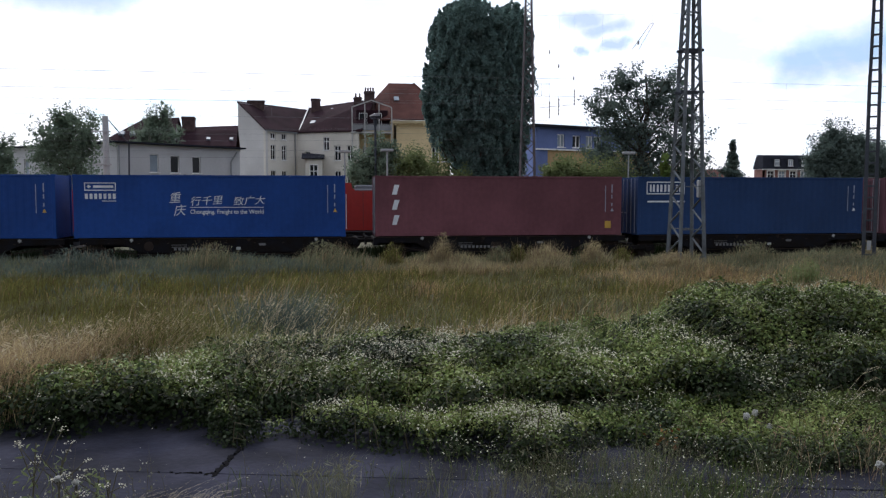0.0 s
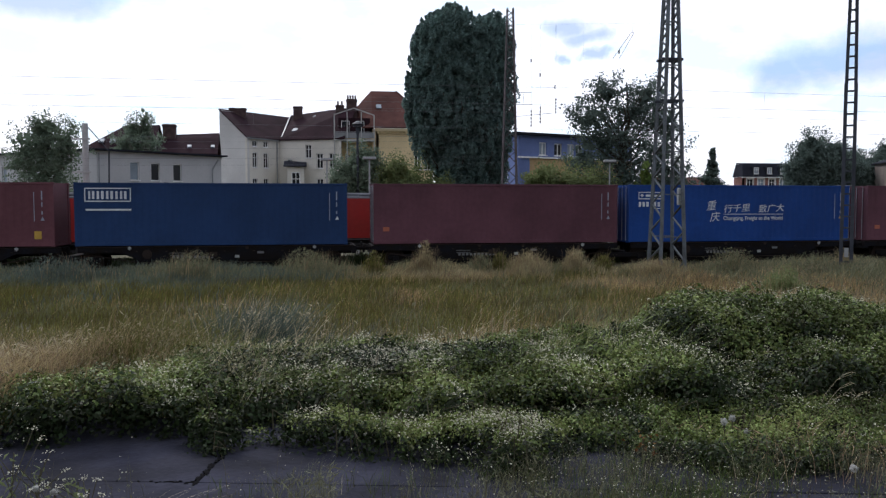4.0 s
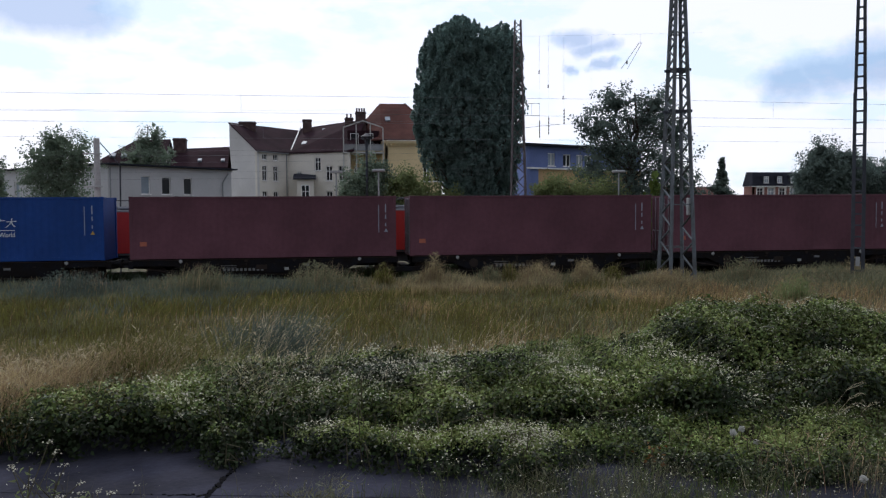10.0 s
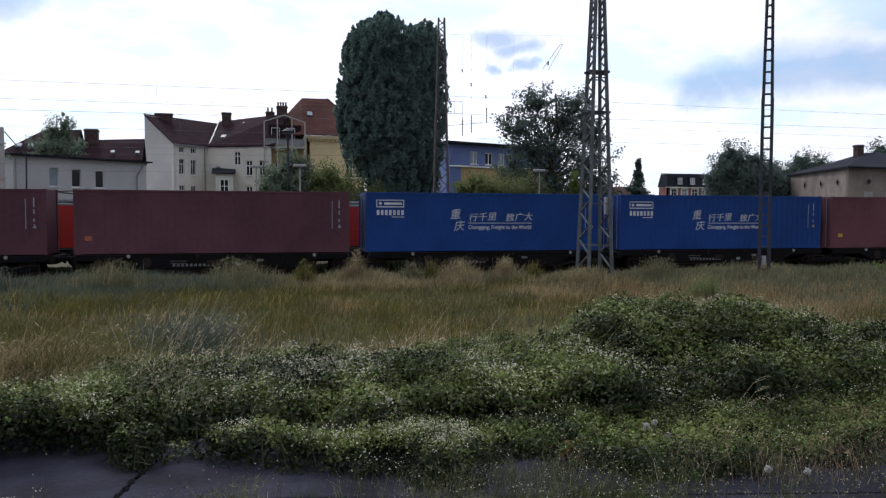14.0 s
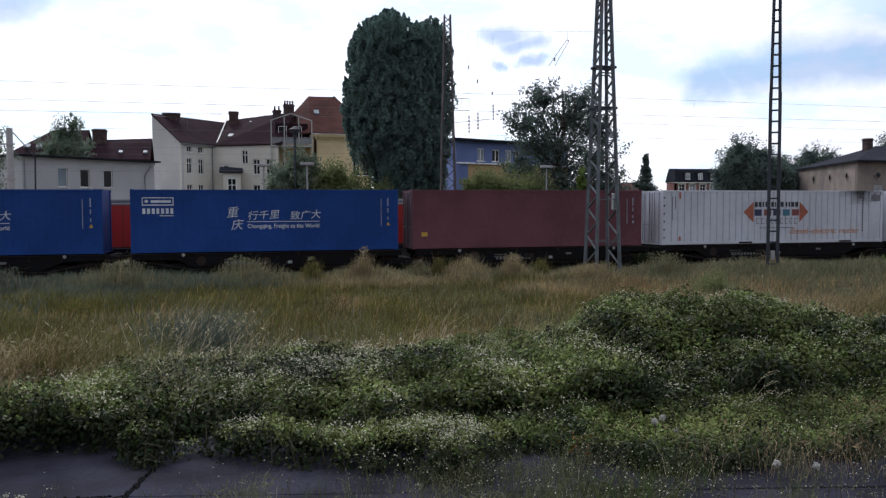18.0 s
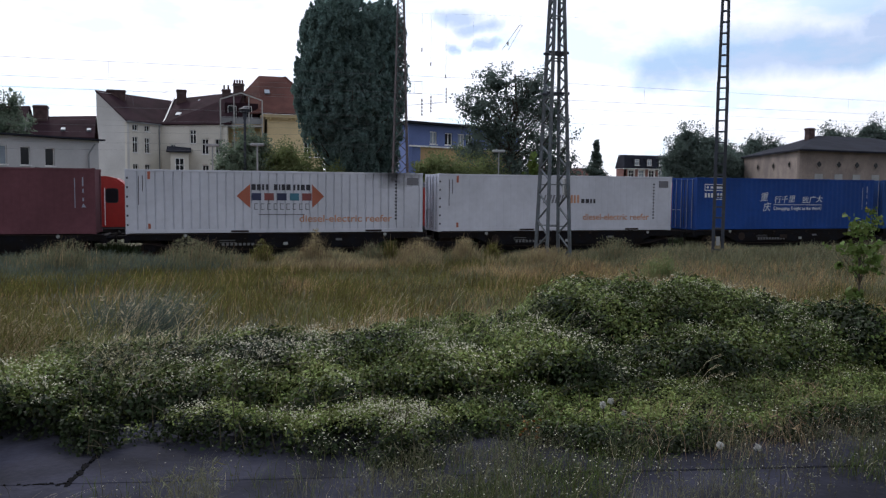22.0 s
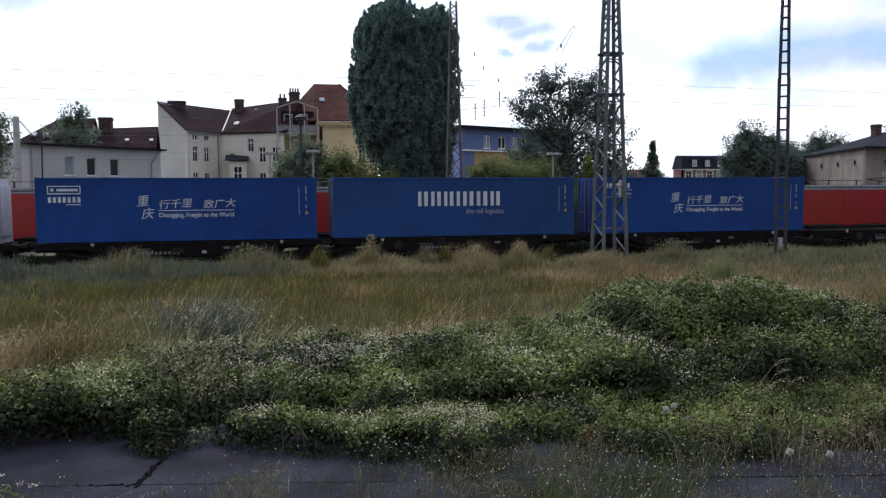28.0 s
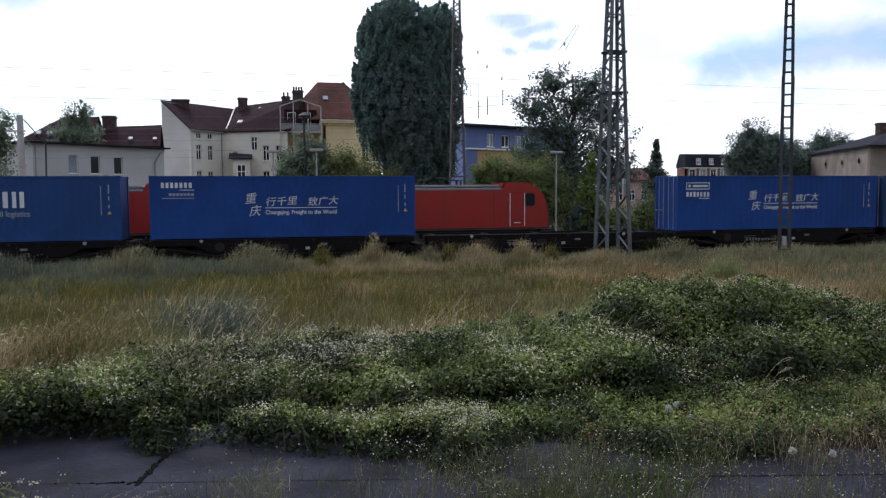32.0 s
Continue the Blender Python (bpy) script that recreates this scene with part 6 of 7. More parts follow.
# ---- foreground: brambles ----
def canopy(x, y):
    """Height of the bramble canopy above the datum; it falls away behind the bank."""
    x, y = np.asarray(x, float), np.asarray(y, float)
    lump = smooth_noise(x, y, 0.46, 11) - 0.5
    broad = smooth_noise(x, y, 1.2, 12) - 0.5
    fine = smooth_noise(x, y, 0.17, 13) - 0.5
    crest = np.interp(x, (-4.5, -3.0, -1.9, -0.7, 0.5, 1.6, 2.4, 3.2, 4.6, 5.6, 8.8), (0.10, 0.18, 0.28, 0.36, 0.36, 0.36, 0.40, 0.51, 0.68, 0.64, -0.2))
    d = y - hedge_foot(x) + 0.55 * lump + 0.25 * broad
    hedge = 0.08 + 0.92 * step(0.0, 0.28, d) - 0.45 * step(0.5, 2.0, d)
    mound = 0.55 * step(-0.05, 0.26, d) + 0.45 * step(0.15, 1.35, d)
    w = step(2.7, 4.0, x)
    h = crest * (hedge * (1 - w) + mound * w) - 1.6 * step(7.9, 10.4, y)
    return h + ((0.26 + 0.08 * w) * lump + 0.24 * broad + 0.13 * fine) * step(-0.1, 0.5, d) - 0.5 * step(0.05, -0.15, d)


def hedge_foot(x):
    return 5.72 - 0.14 * step(-1.0, -0.6, x) - 0.06 * step(1.8, 3.0, x) + 0.15 * step(3.4, 4.6, x)


def apron_edge(x):
    """Outer edge of the creeping plants on the slabs."""
    return (5.78 - 0.36 * step(-1.05, -0.75, x) - 0.84 * step(-0.75, 1.45, x) + 0.34 * step(1.38, 1.6, x) - 0.62 * step(1.7, 2.7, x) + 0.30 * step(3.8, 5.5, x))


def front_patch(x, y):
    """The low light leaves that creep over the slabs before the hedge."""
    edge = apron_edge(x) + 0.30 * (smooth_noise(x, y, 0.3, 21) - 0.5)
    d = y - edge
    back = 0.35 * step(5.46, 5.72, y + 0.3 * (smooth_noise(x, y, 0.4, 24) - 0.5)) * step(2.6, 1.4, x)
    return 0.03 - back + (0.10 + 0.08 * step(1.6, 1.2, x)) * step(0, 0.16, d) - 0.8 * step(0.0, -0.06, d) + 0.10 * (smooth_noise(x, y, 0.2, 22) - 0.5) + 0.08 * (smooth_noise(x, y, 0.5, 23) - 0.5)


def scatter(n, x0, x1, y0, y1):
    return rng.uniform(x0, x1, n), rng.uniform(y0, y1, n)


def bush(name, label, x0, x1, y0, y1, height, n, size, flowers=0, seed=0, layers=0.26, fl_size=0.017, light=0.5, spray=0.055, dark=0.40, mats=None, deep=0.13, hang=0.20, bloom=0.60):
    """A sprawling thicket over a rectangle: sprays of leaves on its canopy, inner leaves painted darker as shade."""
    b = thing(name, label, "bramble", "brambles by the platform")

    def shell(k, dense=False):
        x, y = scatter(k, x0, x1, y0, y1)
        h, g, e = height(x, y), ground_z(x, y), 0.03
        gx, gy = (height(x + e, y) - h) / e, (height(x, y + e) - h) / e
        slope = np.sqrt(1 + np.clip(gx ** 2 + gy ** 2, 0, 16))
        ok = (h > g + 0.04) & (rng.uniform(0, 1.5, k) < np.where(dense, slope / 2.8, np.minimum(1.0, 1.9 / slope ** 1.5)))    # steep sides are thinly leaved
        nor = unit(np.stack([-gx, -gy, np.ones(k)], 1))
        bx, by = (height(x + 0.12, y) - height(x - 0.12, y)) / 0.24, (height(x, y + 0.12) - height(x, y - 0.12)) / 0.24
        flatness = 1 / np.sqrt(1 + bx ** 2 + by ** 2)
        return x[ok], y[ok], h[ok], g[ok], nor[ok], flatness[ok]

    # young holds how level the canopy is, not the age of the leaves
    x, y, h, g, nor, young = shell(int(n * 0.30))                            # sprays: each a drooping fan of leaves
    c = np.stack([x, y, h], 1) + nor * (rng.uniform(-1, 0.5, (len(x), 1)) * deep)
    if hang:                                                          # the upper face leans out over its foot
        c[:, 1] -= hang * step(0.02, 0.34, h) * step(0.75, 0.15, y - hedge_foot(x))
    per = 12
    tone = (smooth_noise(x, y, 0.55, 31 + seed) - 0.5) * 0.55 + (smooth_noise(x, y, 0.20, 61 + seed) - 0.5) * 0.35 + 0.36 + 0.22 * rng.uniform(size=len(x)) + 0.80 * (young - 0.80)      # light painted by slope: level tops paler, steep sides darker
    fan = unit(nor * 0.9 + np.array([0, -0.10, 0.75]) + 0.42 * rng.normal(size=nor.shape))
    t1 = unit(np.cross(fan, rng.normal(size=fan.shape)))
    t2 = np.cross(fan, t1)
    P, F, T1, T2, Tn = (np.repeat(v, per, 0) for v in (c, fan, t1, t2, tone))
    a, r = rng.uniform(0, 2 * np.pi, (len(P), 1)), spray * 1.7 * np.sqrt(rng.uniform(0, 1, (len(P), 1)))
    rad = T1 * np.cos(a) + T2 * np.sin(a)
    P = P + rad * r + rng.normal(size=P.shape) * 0.009
    P[:, 2] -= 0.45 * r[:, 0] ** 2 / spray
    LN = unit(F + 0.35 * rad + 0.30 * rng.normal(size=P.shape))
    LA = rad - LN * (rad * LN).sum(1, keepdims=True) + 0.25 * rng.normal(size=P.shape)
    P[:, 2] = np.maximum(P[:, 2], np.repeat(g, per) + 0.02)
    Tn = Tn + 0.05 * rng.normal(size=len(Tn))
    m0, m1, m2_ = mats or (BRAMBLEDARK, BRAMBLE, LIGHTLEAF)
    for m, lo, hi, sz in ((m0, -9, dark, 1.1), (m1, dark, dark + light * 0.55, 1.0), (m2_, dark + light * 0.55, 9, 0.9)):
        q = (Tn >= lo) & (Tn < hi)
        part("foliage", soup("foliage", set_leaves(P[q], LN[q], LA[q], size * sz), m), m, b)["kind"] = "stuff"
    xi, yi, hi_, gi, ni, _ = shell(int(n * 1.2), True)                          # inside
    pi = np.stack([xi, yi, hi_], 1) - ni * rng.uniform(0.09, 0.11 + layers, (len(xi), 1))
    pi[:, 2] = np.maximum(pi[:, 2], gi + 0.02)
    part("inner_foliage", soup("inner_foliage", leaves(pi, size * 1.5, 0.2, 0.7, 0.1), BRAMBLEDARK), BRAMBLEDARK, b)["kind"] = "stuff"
    if flowers:
        q = 0.55 * smooth_noise(x, y, 0.5, 41 + seed) + 0.45 * smooth_noise(x, y, 0.16, 141 + seed) + 0.25 * (young - 0.8) > bloom
        idx = rng.choice(np.nonzero(q)[0], min(flowers, int(q.sum())), replace=False)
        f = np.repeat(c[idx] + fan[idx] * 0.035, 9, 0)
        f = f + rng.normal(size=f.shape) * np.array([0.034, 0.034, 0.014])
        part("blossom", soup("blossom", leaves(f, fl_size, 0.8, 0.9, 0.1), FLOWER), FLOWER, b, "clusters of small creamy white flowers")["kind"] = "stuff"
    bm = bmesh.new()
    for i in rng.choice(len(x), 110, replace=False):
        a = Vector((x[i], y[i], max(g[i], h[i] - 0.35)))
        t = Vector((x[i], y[i], h[i] + 0.04)) + Vector(rng.normal(size=3)) * 0.06
        rod(bm, a, t, 0.006, 0.003, 4)
        rod(bm, t, t + Vector((rng.normal() * 0.09, rng.normal() * 0.07, -0.05)), 0.003, 0.002, 4)
    part("stem_tangle", bm, STEM, b)["kind"] = "stuff"
    return b


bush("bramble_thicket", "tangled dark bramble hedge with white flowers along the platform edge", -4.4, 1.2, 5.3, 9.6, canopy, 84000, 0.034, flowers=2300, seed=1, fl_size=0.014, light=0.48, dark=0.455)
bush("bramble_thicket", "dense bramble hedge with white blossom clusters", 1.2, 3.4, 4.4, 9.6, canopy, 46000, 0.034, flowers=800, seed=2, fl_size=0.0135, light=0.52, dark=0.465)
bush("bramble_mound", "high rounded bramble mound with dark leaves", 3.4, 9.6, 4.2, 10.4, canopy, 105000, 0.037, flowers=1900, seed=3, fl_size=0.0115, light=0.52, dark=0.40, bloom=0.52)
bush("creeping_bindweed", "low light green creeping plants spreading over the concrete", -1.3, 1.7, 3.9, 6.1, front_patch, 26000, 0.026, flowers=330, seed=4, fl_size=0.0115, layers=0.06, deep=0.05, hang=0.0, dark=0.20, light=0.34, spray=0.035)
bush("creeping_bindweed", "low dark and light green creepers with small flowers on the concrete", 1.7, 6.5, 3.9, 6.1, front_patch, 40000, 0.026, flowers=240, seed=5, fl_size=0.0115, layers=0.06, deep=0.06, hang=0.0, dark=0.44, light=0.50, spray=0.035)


# ---- grass ----
def grass(name, label, n, region, density, height, width, material, wind=(0.2, 0.0), lean=0.35, heads=0.0, headmat=None, on_brambles=False, base=-9.0):
    x0, x1, y0, y1 = region
    x, y = scatter(n, x0, x1, y0, y1)
    ok = density(x, y) > rng.uniform(size=n)
    x, y = x[ok], y[ok]
    p = np.stack([x, y, np.maximum(ground_z(x, y) - 0.03, canopy(x, y) - 0.2 if on_brambles else base)], 1)
    w = width * np.maximum(1.0, y / 14.0)[:, None]
    hgt = height * (0.45 + 0.7 * smooth_noise(x, y, 1.3, 77) + 0.4 * smooth_noise(x, y, 0.4, 78))[:, None]
    o = new(name, soup(name, blades(p, hgt, w, lean, wind), material))
    tagged(o, label, "grass", kind="stuff")
    if heads:
        k = rng.uniform(size=len(p)) < heads
        q = p[k] + np.stack([np.full(k.sum(), wind[0] * 0.8), np.zeros(k.sum()), np.ones(k.sum())], 1) * hgt[k] * rng.uniform(0.8, 1.1, (k.sum(), 1))
        s = leaves(q, 0.055, 0.0, 0.13, 0.05, np.tile([0.9, 0.0, -0.3], (len(q), 1)))
        h_ = new("seed_heads", soup("seed_heads", s, headmat))
        tagged(h_, "pale feathery seed heads of tall grass", "grass", kind="stuff")


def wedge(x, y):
    """The part of the field that lies in the camera's view, with a margin."""
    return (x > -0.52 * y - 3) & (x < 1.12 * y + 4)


def olive(x, y):
    """Where the field is green: mostly on the side of the straw bank and in patches."""
    return step(0.40, 0.62, 0.75 * smooth_noise(x + 3, y * 1.5, 4.5, 91) + 0.25 * smooth_noise(x, y, 1.4, 94) + 0.42 * step(5, -4, x) - 0.05)


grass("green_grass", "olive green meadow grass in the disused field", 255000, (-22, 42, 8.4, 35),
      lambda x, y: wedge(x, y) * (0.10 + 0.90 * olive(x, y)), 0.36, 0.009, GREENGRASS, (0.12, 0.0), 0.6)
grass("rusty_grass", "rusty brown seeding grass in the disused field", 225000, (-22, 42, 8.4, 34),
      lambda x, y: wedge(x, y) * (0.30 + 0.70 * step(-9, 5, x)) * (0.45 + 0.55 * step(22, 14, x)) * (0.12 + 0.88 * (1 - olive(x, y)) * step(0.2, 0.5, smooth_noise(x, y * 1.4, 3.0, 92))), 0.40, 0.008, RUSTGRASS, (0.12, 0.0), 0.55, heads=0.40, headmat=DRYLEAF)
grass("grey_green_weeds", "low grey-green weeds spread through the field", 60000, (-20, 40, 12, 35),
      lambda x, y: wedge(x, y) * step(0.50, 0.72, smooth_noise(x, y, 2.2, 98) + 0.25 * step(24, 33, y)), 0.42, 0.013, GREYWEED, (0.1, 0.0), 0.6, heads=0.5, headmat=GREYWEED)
grass("straw_grass", "tall straw-coloured dry grass behind the brambles", 34000, (-8, 9, 8.2, 12.5),
      lambda x, y: wedge(x, y) * (0.04 + 0.11 * step(-1.2, -3.0, x + 0.12 * (y - 9)) * step(9.8, 8.6, y) + 0.25 * step(0.55, 0.75, smooth_noise(x, y, 1.6, 93))), 0.55, 0.007, STRAW, (0.15, 0.0), 0.8, heads=0.35, headmat=PALESTALK)
grass("straw_grass", "dry straw-coloured grass growing through the hedge", 13000, (-4.8, -0.3, 6.5, 8.3),
      lambda x, y: step(-1.0, -2.3, x + 0.9 * (smooth_noise(x, y, 0.6, 97) - 0.5)) * step(6.4, 7.4, y + 0.3 * (-2.5 - x)), 0.36, 0.005, STRAW, (0.22, -0.1), 0.85, heads=0.3, headmat=PALESTALK, on_brambles=True)
grass("tall_grass", "single pale seeding stalks standing in the field", 2600, (-6, 12, 8.6, 15),
      lambda x, y: wedge(x, y) * (0.25 + 0.75 * step(0.45, 0.65, smooth_noise(x, y, 0.9, 115))), 0.52, 0.0065, PALESTALK, (0.22, 0.0), 0.5, heads=0.9, headmat=PALESTALK)
grass("green_grass", "dull green grass behind the low end of the hedge", 15000, (-5.0, -0.4, 6.9, 9.6),
      lambda x, y: step(-0.4, -1.8, x + 0.9 * (smooth_noise(x, y, 0.6, 114) - 0.5)), 0.42, 0.006, GREENGRASS, (0.2, -0.05), 0.8, on_brambles=True)
grass("straw_grass", "pale straw drooping over the front of the low hedge", 16000, (-5.0, -1.3, 5.95, 7.4),
      lambda x, y: step(-1.5, -2.6, x + 0.8 * (smooth_noise(x, y, 0.5, 117) - 0.5)) * (0.25 + 0.75 * step(0.40, 0.62, smooth_noise(x, y, 0.35, 118))), 0.52, 0.0046, STRAW, (0.30, -0.30), 0.7, heads=0.25, headmat=PALESTALK, on_brambles=True)
grass("rusty_grass", "reddish dry grass hanging through the hedge", 7000, (-4.4, -0.8, 6.1, 7.8),
      lambda x, y: step(-1.2, -2.4, x + 0.9 * (smooth_noise(x, y, 0.5, 99) - 0.5)), 0.36, 0.006, DRYLEAF, (0.2, -0.35), 0.7, on_brambles=True)
for cx, n_ in ((-2.7, 46), (-2.0, 34), (-1.2, 30), (-0.75, 44), (-0.2, 26), (0.35, 12), (1.05, 26), (1.5, 22), (1.75, 16), (2.4, 8)):
    grass("tall_grass", "pale tall grass stalks rising behind the hedge", n_ * 2, (cx - 0.42, cx + 0.42, 7.7, 8.9),
          lambda x, y: 0.6 + 0 * x, 0.48, 0.006, PALESTALK, (0.35, 0.0), 0.6, heads=0.9, headmat=PALESTALK, on_brambles=True)
grass("hedge_grass", "loose green grass blades among the brambles", 3600, (-3.4, 3.2, 6.2, 8.2),
      lambda x, y: step(0.45, 0.65, smooth_noise(x, y, 0.7, 101)), 0.32, 0.006, LIGHTLEAF, (0.4, -0.2), 0.8, on_brambles=True)
grass("hedge_grass", "pale hay-green grass lying over the hedge crest", 3800, (-2.6, 0.5, 5.95, 7.5),
      lambda x, y: step(0.40, 0.62, smooth_noise(x, y, 0.55, 113)) * step(0.5, -0.3, x), 0.30, 0.0042, HAYGREEN, (0.5, -0.25), 0.9, heads=0.15, headmat=PALESTALK, on_brambles=True)
grass("dry_hedge_grass", "pale dry blades arching through the brambles", 3000, (-3.6, 2.8, 6.0, 8.2),
      lambda x, y: step(0.40, 0.65, smooth_noise(x, y, 0.6, 104)) * (0.35 + 0.65 * step(0.5, -1.5, x)), 0.34, 0.0045, PALESTALK, (0.45, -0.25), 0.9, on_brambles=True)
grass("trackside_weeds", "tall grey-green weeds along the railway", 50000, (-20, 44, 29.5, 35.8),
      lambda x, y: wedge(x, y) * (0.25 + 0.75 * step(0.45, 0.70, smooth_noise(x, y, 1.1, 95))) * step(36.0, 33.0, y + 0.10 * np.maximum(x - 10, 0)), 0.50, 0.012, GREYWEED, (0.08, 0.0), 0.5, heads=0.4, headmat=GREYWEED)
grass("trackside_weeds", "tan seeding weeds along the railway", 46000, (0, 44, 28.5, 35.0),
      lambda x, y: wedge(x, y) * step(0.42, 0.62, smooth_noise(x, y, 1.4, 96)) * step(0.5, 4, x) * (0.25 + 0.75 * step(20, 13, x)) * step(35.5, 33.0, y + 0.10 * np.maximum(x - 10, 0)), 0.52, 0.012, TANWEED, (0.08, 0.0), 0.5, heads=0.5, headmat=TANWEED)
grass("trackside_weeds", "blue-green weeds along the left end of the railway", 26000, (-20, 3, 29.0, 35.0),
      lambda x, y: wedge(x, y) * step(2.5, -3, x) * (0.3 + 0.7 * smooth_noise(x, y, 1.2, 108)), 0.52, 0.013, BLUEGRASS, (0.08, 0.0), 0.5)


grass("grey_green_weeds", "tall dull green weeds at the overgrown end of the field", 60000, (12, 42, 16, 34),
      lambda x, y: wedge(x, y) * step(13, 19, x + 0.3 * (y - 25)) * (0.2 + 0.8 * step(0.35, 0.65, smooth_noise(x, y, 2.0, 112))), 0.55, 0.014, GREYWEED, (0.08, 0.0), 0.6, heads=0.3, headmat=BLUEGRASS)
# added in the darkest leaf colour, to darken the gaps under the wagons
grass("trackside_weeds", "dark weeds added between the two tracks", 26000, (-22, 50, 42.6, 44.6),
      lambda x, y: 0.4 + 0.6 * smooth_noise(x, y, 1.5, 102), 0.62, 0.014, BRAMBLEDARK, (0.05, 0.0), 0.5)
grass("blue_green_weeds", "low blue-green weeds in the left end of the field", 15000, (-18, 4, 24.5, 34),
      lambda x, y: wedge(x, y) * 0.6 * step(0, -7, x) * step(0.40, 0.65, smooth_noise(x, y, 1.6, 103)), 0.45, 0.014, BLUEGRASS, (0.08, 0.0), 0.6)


def tussock(x, y, r, hgt, n, label):
    g = float(ground_z(x, y))
    t = thing("grass_tussock", label, "grass", "tussocks behind the hedge")
    q = np.stack([x + rng.normal(size=n) * r * 0.45, y + rng.normal(size=n) * r * 0.4, np.full(n, g)], 1)
    part("blade_tuft", soup("blade_tuft", blades(q, hgt, 0.014, 0.45, (0.15, 0)), BLUEGRASS), BLUEGRASS, t)["kind"] = "stuff"
    q = q[: n // 20]
    s = blades(q, hgt * 1.25, 0.008, 0.35, (0.25, 0), 0.15)
    part("seed_stalk_tuft", soup("seed_stalk_tuft", s, PALESTALK), PALESTALK, t)["kind"] = "stuff"
    tips = s[len(q):].mean(1)
    part("seed_head_tuft", soup("seed_head_tuft", leaves(np.repeat(tips, 5, 0) + rng.normal(size=(len(tips) * 5, 3)) * np.array([0.02, 0.01, 0.05]), 0.06, 0, 0.22, 0.05, np.tile([0.9, 0, -0.3], (len(tips) * 5, 1))), PALESTALK), PALESTALK, t)["kind"] = "stuff"


tussock(-0.75, 9.6, 0.50, 1.22, 1700, "blue-green grass tussock with pale seeding stalks")
tussock(0.05, 9.8, 0.4, 1.0, 350, "smaller blue-green grass tussock behind the hedge")
tussock(-3.6, 11.0, 0.8, 0.95, 800, "pale grass tussock at the dry bank")


def weed_clump(x, y, r, hgt, n, m, label):
    g = float(ground_z(x, y))
    p = np.stack([x + rng.normal(size=n) * r * 0.5, y + rng.normal(size=n) * r * 0.4, np.full(n, g)], 1)
    p[:, 2] += rng.uniform(0, 1, n) ** 0.8 * hgt * np.exp(-((p[:, 0] - x) / r) ** 2) * (0.6 + 0.6 * smooth_noise(p[:, 0], p[:, 1] * 0, 0.35, int(abs(x) * 10)))
    t = thing("weed_clump", label, "weed", "weed clumps in the field")
    part("foliage", soup("foliage", leaves(p, 0.12, 0.3, 0.26, 0.1), m), m, t)["kind"] = "stuff"
    k = int(420 * r)
    q = np.stack([x + rng.normal(size=k) * r * 0.5, y + rng.normal(size=k) * r * 0.3, np.full(k, g)], 1)
    hh = 0.75 * hgt * (0.3 + 0.8 * np.exp(-((q[:, :1] - x) / r) ** 2))
    part("stalk_tuft", soup("stalk_tuft", blades(q, hh, 0.016, 0.35, (0.08, 0)), m), m, t)["kind"] = "stuff"
    part("dry_stalk_tuft", soup("dry_stalk_tuft", blades(q[: k // 5], hh[: k // 5] * 1.12, 0.014, 0.3, (0.08, 0)), DRYLEAF), DRYLEAF, t)["kind"] = "stuff"


for x, y, r, hg, m in ((4.4, 31.6, 0.7, 1.15, TANWEED), (-4.6, 31.0, 1.8, 1.0, GREYWEED), (8.6, 31.5, 1.1, 0.95, TANWEED), (7.4, 31.3, 0.45, 1.0, GREENGRASS), (2.4, 31.2, 0.6, 0.9, GREENGRASS), (11.8, 31.4, 0.5, 0.9, GREENGRASS), (10.4, 31, 0.7, 1.0, TANWEED), (17.0, 30.5, 1.2, 0.9, GREYWEED),
                       (0.0, 31.5, 2.0, 0.95, GREYWEED), (13.2, 29.6, 0.9, 0.8, TANWEED), (20.5, 29, 2.0, 0.55, GREYWEED), (26.0, 29, 2.4, 0.6, GREYWEED), (-9.0, 31, 2.2, 0.9, BLUEGRASS),
                       (32, 30, 2.6, 0.7, GREYWEED), (15.2, 24.0, 0.8, 0.8, SHRUB), (6.6, 31.2, 0.8, 0.9, GREYWEED), (22.8, 31.5, 0.7, 0.75, TANWEED)):
    weed_clump(x, y, r, hg * 1.22, int(800 * r), m, "tall seeding weeds near the railway")


# ---- small plants over the slabs ----
def fleabane(n, x0, x1, y0, y1, dens, hgt, label):
    x, y = scatter(n, x0, x1, y0, y1)
    ok = dens(x, y) > rng.uniform(size=n)
    x, y = x[ok], y[ok]
    p = np.stack([x, y, np.zeros(len(x))], 1)
    h = hgt * rng.uniform(0.4, 1.15, (len(x), 1))
    t = tagged(new("fleabane_weeds", soup("fleabane_weeds", blades(p, h, 0.0026, 0.6, (0.05, 0)), STEM)), label, "weed", kind="stuff")
    top = p + np.array([0.03, 0, 0.95]) * h + rng.normal(size=p.shape) * 0.02
    part("flower_heads", soup("flower_heads", leaves(top + rng.normal(size=(len(top), 3)) * 0.02, 0.0085, 0.8, 0.9, 0.1), FLOWER), FLOWER, t)["kind"] = "stuff"
    lf = np.repeat(p, 3, 0) + np.array([0.02, 0, 1]) * np.repeat(h, 3, 0) * rng.uniform(0.1, 0.85, (len(p) * 3, 1)) + rng.normal(size=(len(p) * 3, 3)) * 0.015
    part("weed_leaves", soup("weed_leaves", leaves(lf, 0.022, 0.3, 0.3, 0.1), GREYWEED), GREYWEED, t)["kind"] = "stuff"


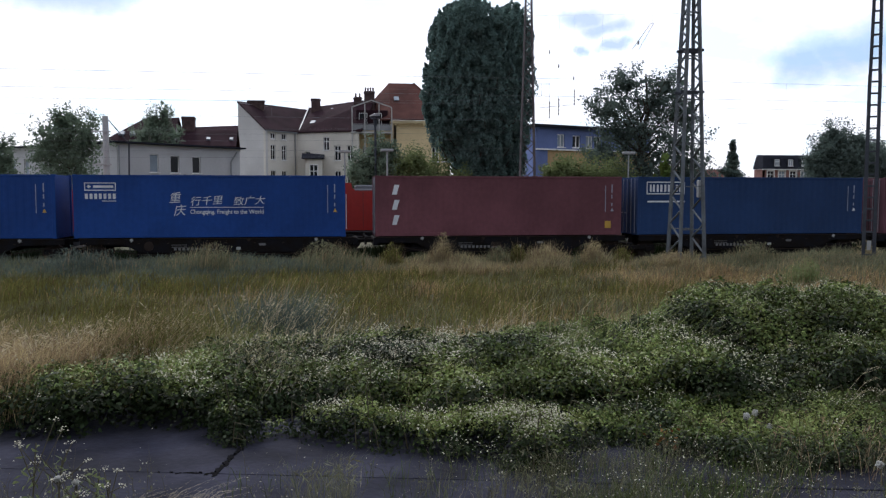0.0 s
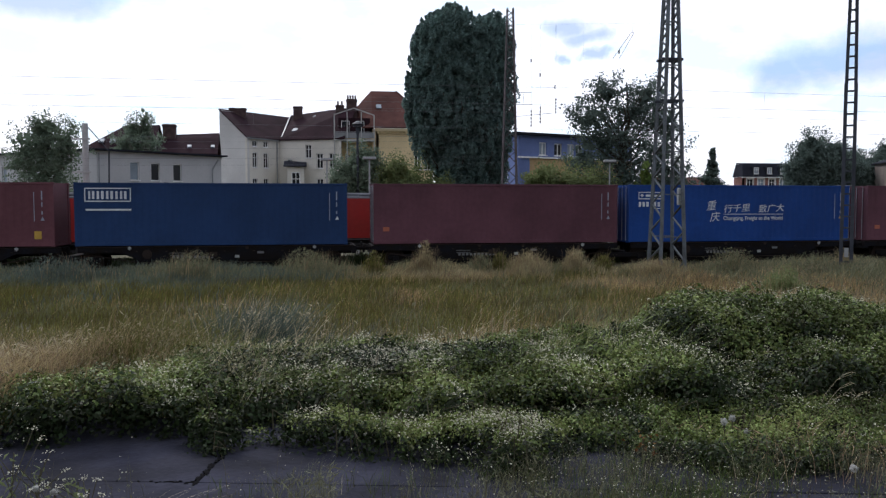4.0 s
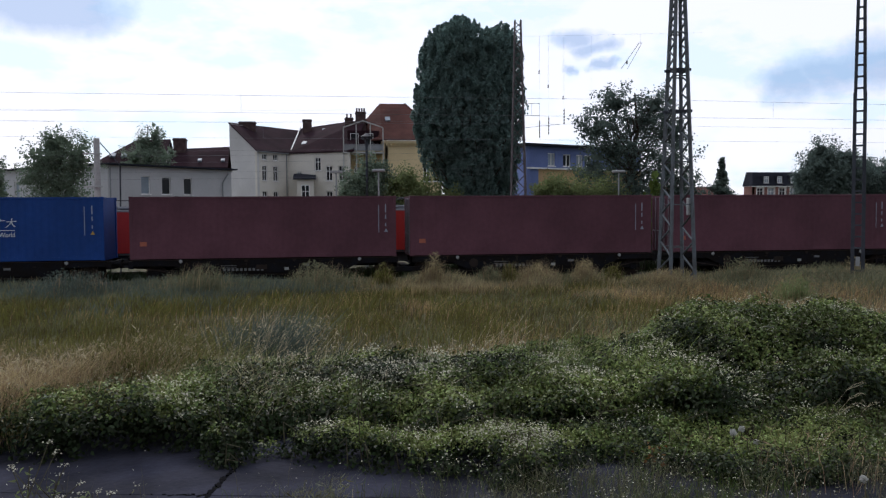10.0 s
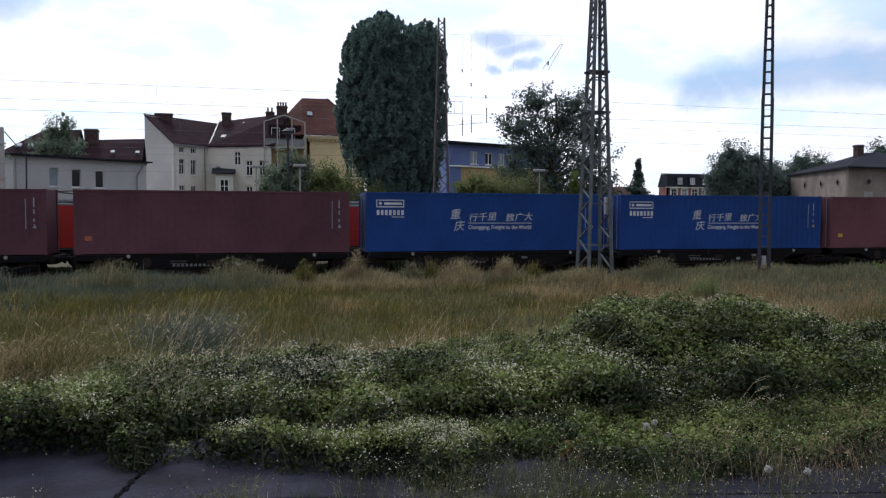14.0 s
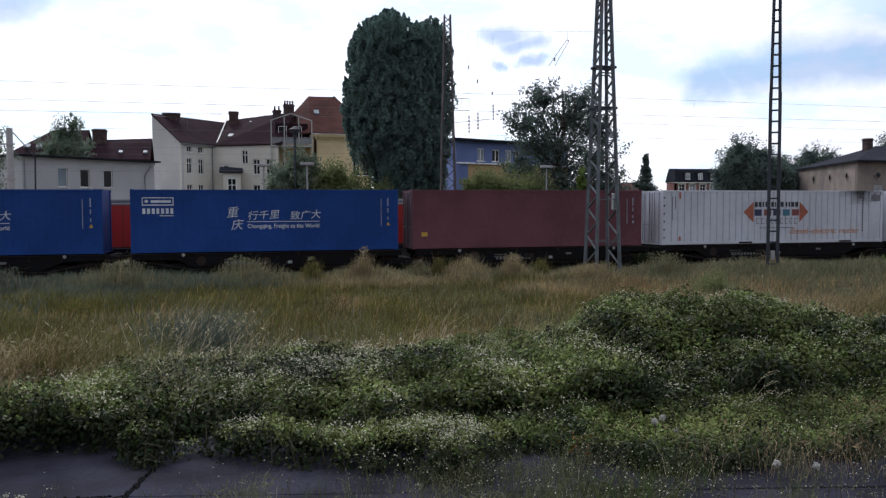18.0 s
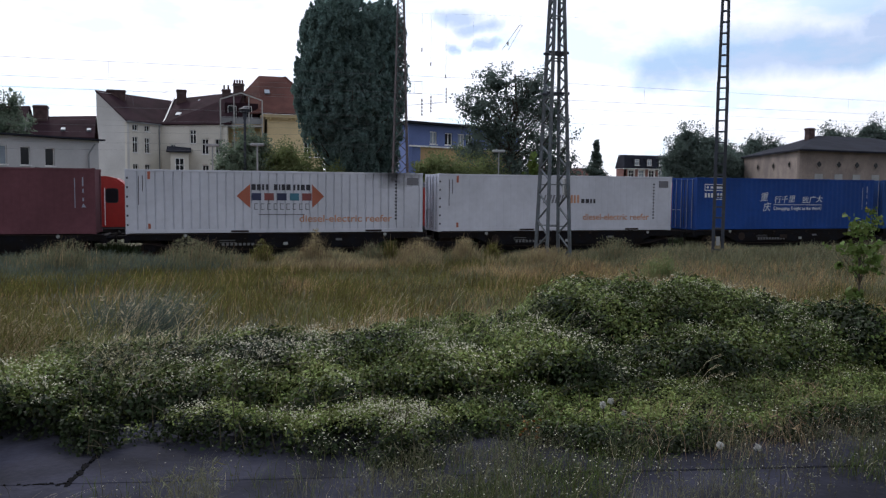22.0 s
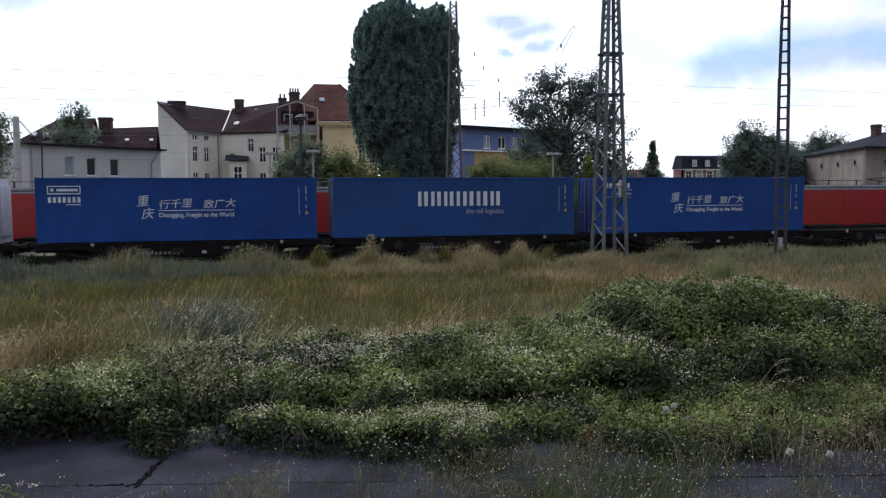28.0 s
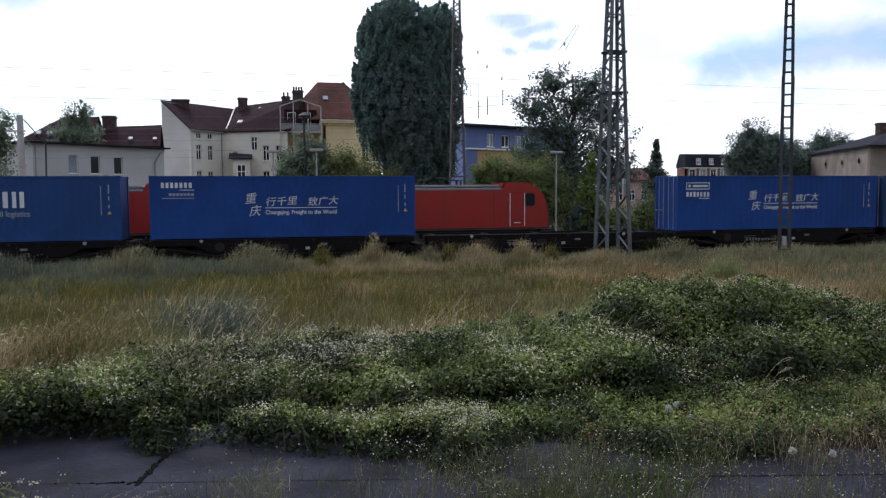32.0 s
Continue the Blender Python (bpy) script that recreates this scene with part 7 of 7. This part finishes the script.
fleabane(2400, -0.5, 5.2, 3.4, 4.75, lambda x, y: (0.25 + 0.75 * step(0.3, 1.4, x)) * (0.3 + 0.7 * step(0.35, 0.6, smooth_noise(x, y, 0.5, 111))), 0.20, "thin flowering weeds growing out of the slab joints")
fleabane(180, 2.0, 6.5, 4.0, 5.4, lambda x, y: 0.9 + 0 * x, 0.26, "thin flowering weeds at the foot of the mound")
fleabane(120, -2.2, -0.9, 3.7, 4.6, lambda x, y: 0.8 + 0 * x, 0.30, "sparse flowering weeds on the platform")


grass("wispy_grass", "thin dry wisps of grass out of the slab joints", 50, (-1.9, 4.6, 3.45, 4.5), lambda x, y: 0.5 + 0.5 * step(0.4, 2.0, x), 0.16, 0.0025, PALESTALK, (0.25, 0.0), 0.9, base=0.0)


grass("wispy_grass", "dry fallen grass stalks lying on the concrete", 30, (-1.3, 0.7, 3.5, 4.25), lambda x, y: 0.9 + 0 * x, 0.11, 0.0025, PALESTALK, (0.7, -0.1), 1.8, base=0.0)


grass("slab_weeds", "low olive weeds in clumps on the dark concrete", 15000, (-0.6, 5.0, 3.3, 4.7), lambda x, y: step(0.44, 0.66, smooth_noise(x, y, 0.42, 106)) * (0.35 + 0.65 * step(0.3, 1.2, x)) * (0.3 + 0.7 * step(4.35, 3.75, y)), 0.13, 0.0032, BRAMBLE, (0.06, 0.0), 1.0, base=0.0)
grass("slab_weeds", "low brownish weeds in clumps on the dark concrete", 9000, (-0.4, 5.0, 3.3, 4.7), lambda x, y: step(0.48, 0.70, smooth_noise(x, y, 0.36, 107)) * step(0.2, 1.4, x), 0.12, 0.0028, GREYWEED, (0.06, 0.0), 1.0, base=0.0)


grass("wispy_grass", "bundle of long dry grass stalks fallen across the slab", 95, (-1.20, -0.62, 4.02, 4.42), lambda x, y: 0.9 + 0 * x, 0.085, 0.0030, PALESTALK, (2.6, 0.4), 1.8, base=0.0)
grass("dry_weeds", "thin grey-brown weeds standing in the slab joint", 2200, (-0.25, 1.3, 3.75, 4.45), lambda x, y: step(0.46, 0.66, smooth_noise(x, y, 0.30, 116)), 0.17, 0.0024, GREYWEED, (0.12, 0.0), 1.0, heads=0.4, headmat=GREYWEED, base=0.0)
grass("dry_weeds", "tan dried weeds standing among the creepers", 700, (2.3, 4.8, 4.05, 5.2), lambda x, y: 0.15 + 0.85 * step(0.5, 0.7, smooth_noise(x, y, 0.45, 105)), 0.20, 0.0035, DRYLEAF, (0.15, 0.0), 0.8, heads=0.3, headmat=DRYLEAF, base=0.0)


def seed_clock(x, y, z, r):
    t = thing("seed_clock", "round white fluffy seed head on a thin stalk", "weed", "fluffy seed heads", m=pose(x, y, 0))
    part("stalk", rods(((0.02, 0, 0.0), (0, 0, z), 0.004), n=5), STEM, t)
    d = unit(rng.normal(size=(160, 3)))
    c = np.array([0, 0, z]) + d * r * rng.uniform(0.5, 1, (160, 1))
    part("fluff", soup("fluff", leaves(c, 0.016, 0, 0.5, 0.1, d), FLUFF), FLUFF, t)


for x, y, z, r in ((2.66, 4.86, 0.20, 0.034), (2.74, 4.9, 0.21, 0.030), (2.80, 4.82, 0.14, 0.026), (3.05, 4.1, 0.12, 0.03), (3.2, 3.95, 0.14, 0.028), (-1.35, 4.15, 0.24, 0.02), (-1.28, 4.2, 0.20, 0.022)):
    seed_clock(x, y, z, r * 0.7)


def umbel_weed(x, y, hgt, k, label):
    t = thing("umbel_weed", label, "weed", "white umbel weeds", m=pose(x, y, 0.0))
    part("stem", rods(((0, 0, 0), (0.03, 0.01, hgt * 0.8), 0.0045, 0.003), n=5), STEM, t)
    for _ in range(k):
        tip = Vector((rng.normal() * 0.07, rng.normal() * 0.05, hgt * rng.uniform(0.75, 1.05)))
        part("branch", rods(((0.02, 0, hgt * rng.uniform(0.35, 0.7)), tip, 0.003, 0.002), n=4), STEM, t)
        c = np.array(tip) + rng.normal(size=(16, 3)) * np.array([0.013, 0.013, 0.005])
        part("umbel", soup("umbel", leaves(c, 0.010, 1.0, 0.9, 0.1), FLOWER), FLOWER, t)["kind"] = "stuff"
    lf = np.stack([rng.normal(size=30) * 0.035, rng.normal(size=30) * 0.03, rng.uniform(0.05, 0.8, 30) * hgt], 1)
    part("leafage", soup("leafage", leaves(lf, 0.05, 0.2, 0.25), SHRUB), SHRUB, t)["kind"] = "stuff"


for x, y, hg, k in ((-1.95, 4.25, 0.34, 4), (-1.82, 4.05, 0.26, 3), (-1.42, 4.35, 0.34, 5), (-1.30, 4.15, 0.24, 4), (-1.22, 4.28, 0.27, 3), (-1.05, 3.95, 0.16, 2), (-1.6, 3.85, 0.18, 2), (-2.2, 4.4, 0.3, 3), (1.9, 5.35, 0.42, 3), (-1.50, 4.22, 0.50, 4), (-1.12, 4.1, 0.30, 4)):
    umbel_weed(x, y, hg, k, "spindly weed with small white umbels on the platform")
rl = thing("dock_plant", "small rust-orange withered plant at the slab edge", "weed", m=pose(2.05, 4.75, 0.0))
pp = rng.normal(size=(26, 3)) * np.array([0.06, 0.05, 0.05]) + np.array([0, 0, 0.12])
part("withered_leaves", soup("withered_leaves", leaves(pp, 0.035, 0.3), RUSTLEAF), RUSTLEAF, rl)
part("stalk", rods(((0, 0, 0), (0, 0, 0.16), 0.006)), STEM, rl)
for x, y, zz, k in ((3.72, 5.44, 0.10, 1.0), (3.80, 5.48, 0.08, 0.8), (3.92, 5.42, 0.06, 0.7), (3.62, 5.30, 0.02, 0.9)):
    t = thing("arching_grass", "pale arching grass stalk with a drooping head", "grass", "arching grass stalks", m=pose(x, y, zz - 0.1))
    part("stalk", rods(((0, 0, 0), (0.07 * k, 0, 0.20 * k), 0.0018), ((0.07 * k, 0, 0.20 * k), (0.17 * k, 0, 0.31 * k), 0.0014), ((0.17 * k, 0, 0.31 * k), (0.30 * k, 0, 0.35 * k), 0.0012), n=4), PALESTALK, t)
    q = np.stack([np.linspace(0.17, 0.33, 26) * k, rng.normal(size=26) * 0.005, (0.31 + 0.05 * np.sin(np.linspace(0, 2.2, 26))) * k], 1)
    part("seed_head", soup("seed_head", leaves(q, 0.014, 0.2, 0.3), PALESTALK), PALESTALK, t)["kind"] = "stuff"
tree("sapling", "slender young sapling with fresh green leaves beside the bramble mound", 7.9, 8.0, 0.02, [(-0.02, 0, 1.92, 0.28, 0.26, 0.17), (-0.16, 0, 1.66, 0.26, 0.22, 0.13), (0.16, 0, 1.60, 0.24, 0.2, 0.13), (0.02, 0, 1.40, 0.30, 0.25, 0.09), (-0.12, 0, 1.08, 0.22, 0.2, 0.09), (0.10, 0, 0.85, 0.2, 0.2, 0.08)], SAPLING, 620, 0.075, 0.55, z0=-0.62, seed=71, core=0)


# ---- what moves ----
def motions():
    for ob, x, z in MOVING:
        walk(ob, [(t, pose(x - g, TRACK_Y, z)) for t, g in enumerate(GONE)])


motions()
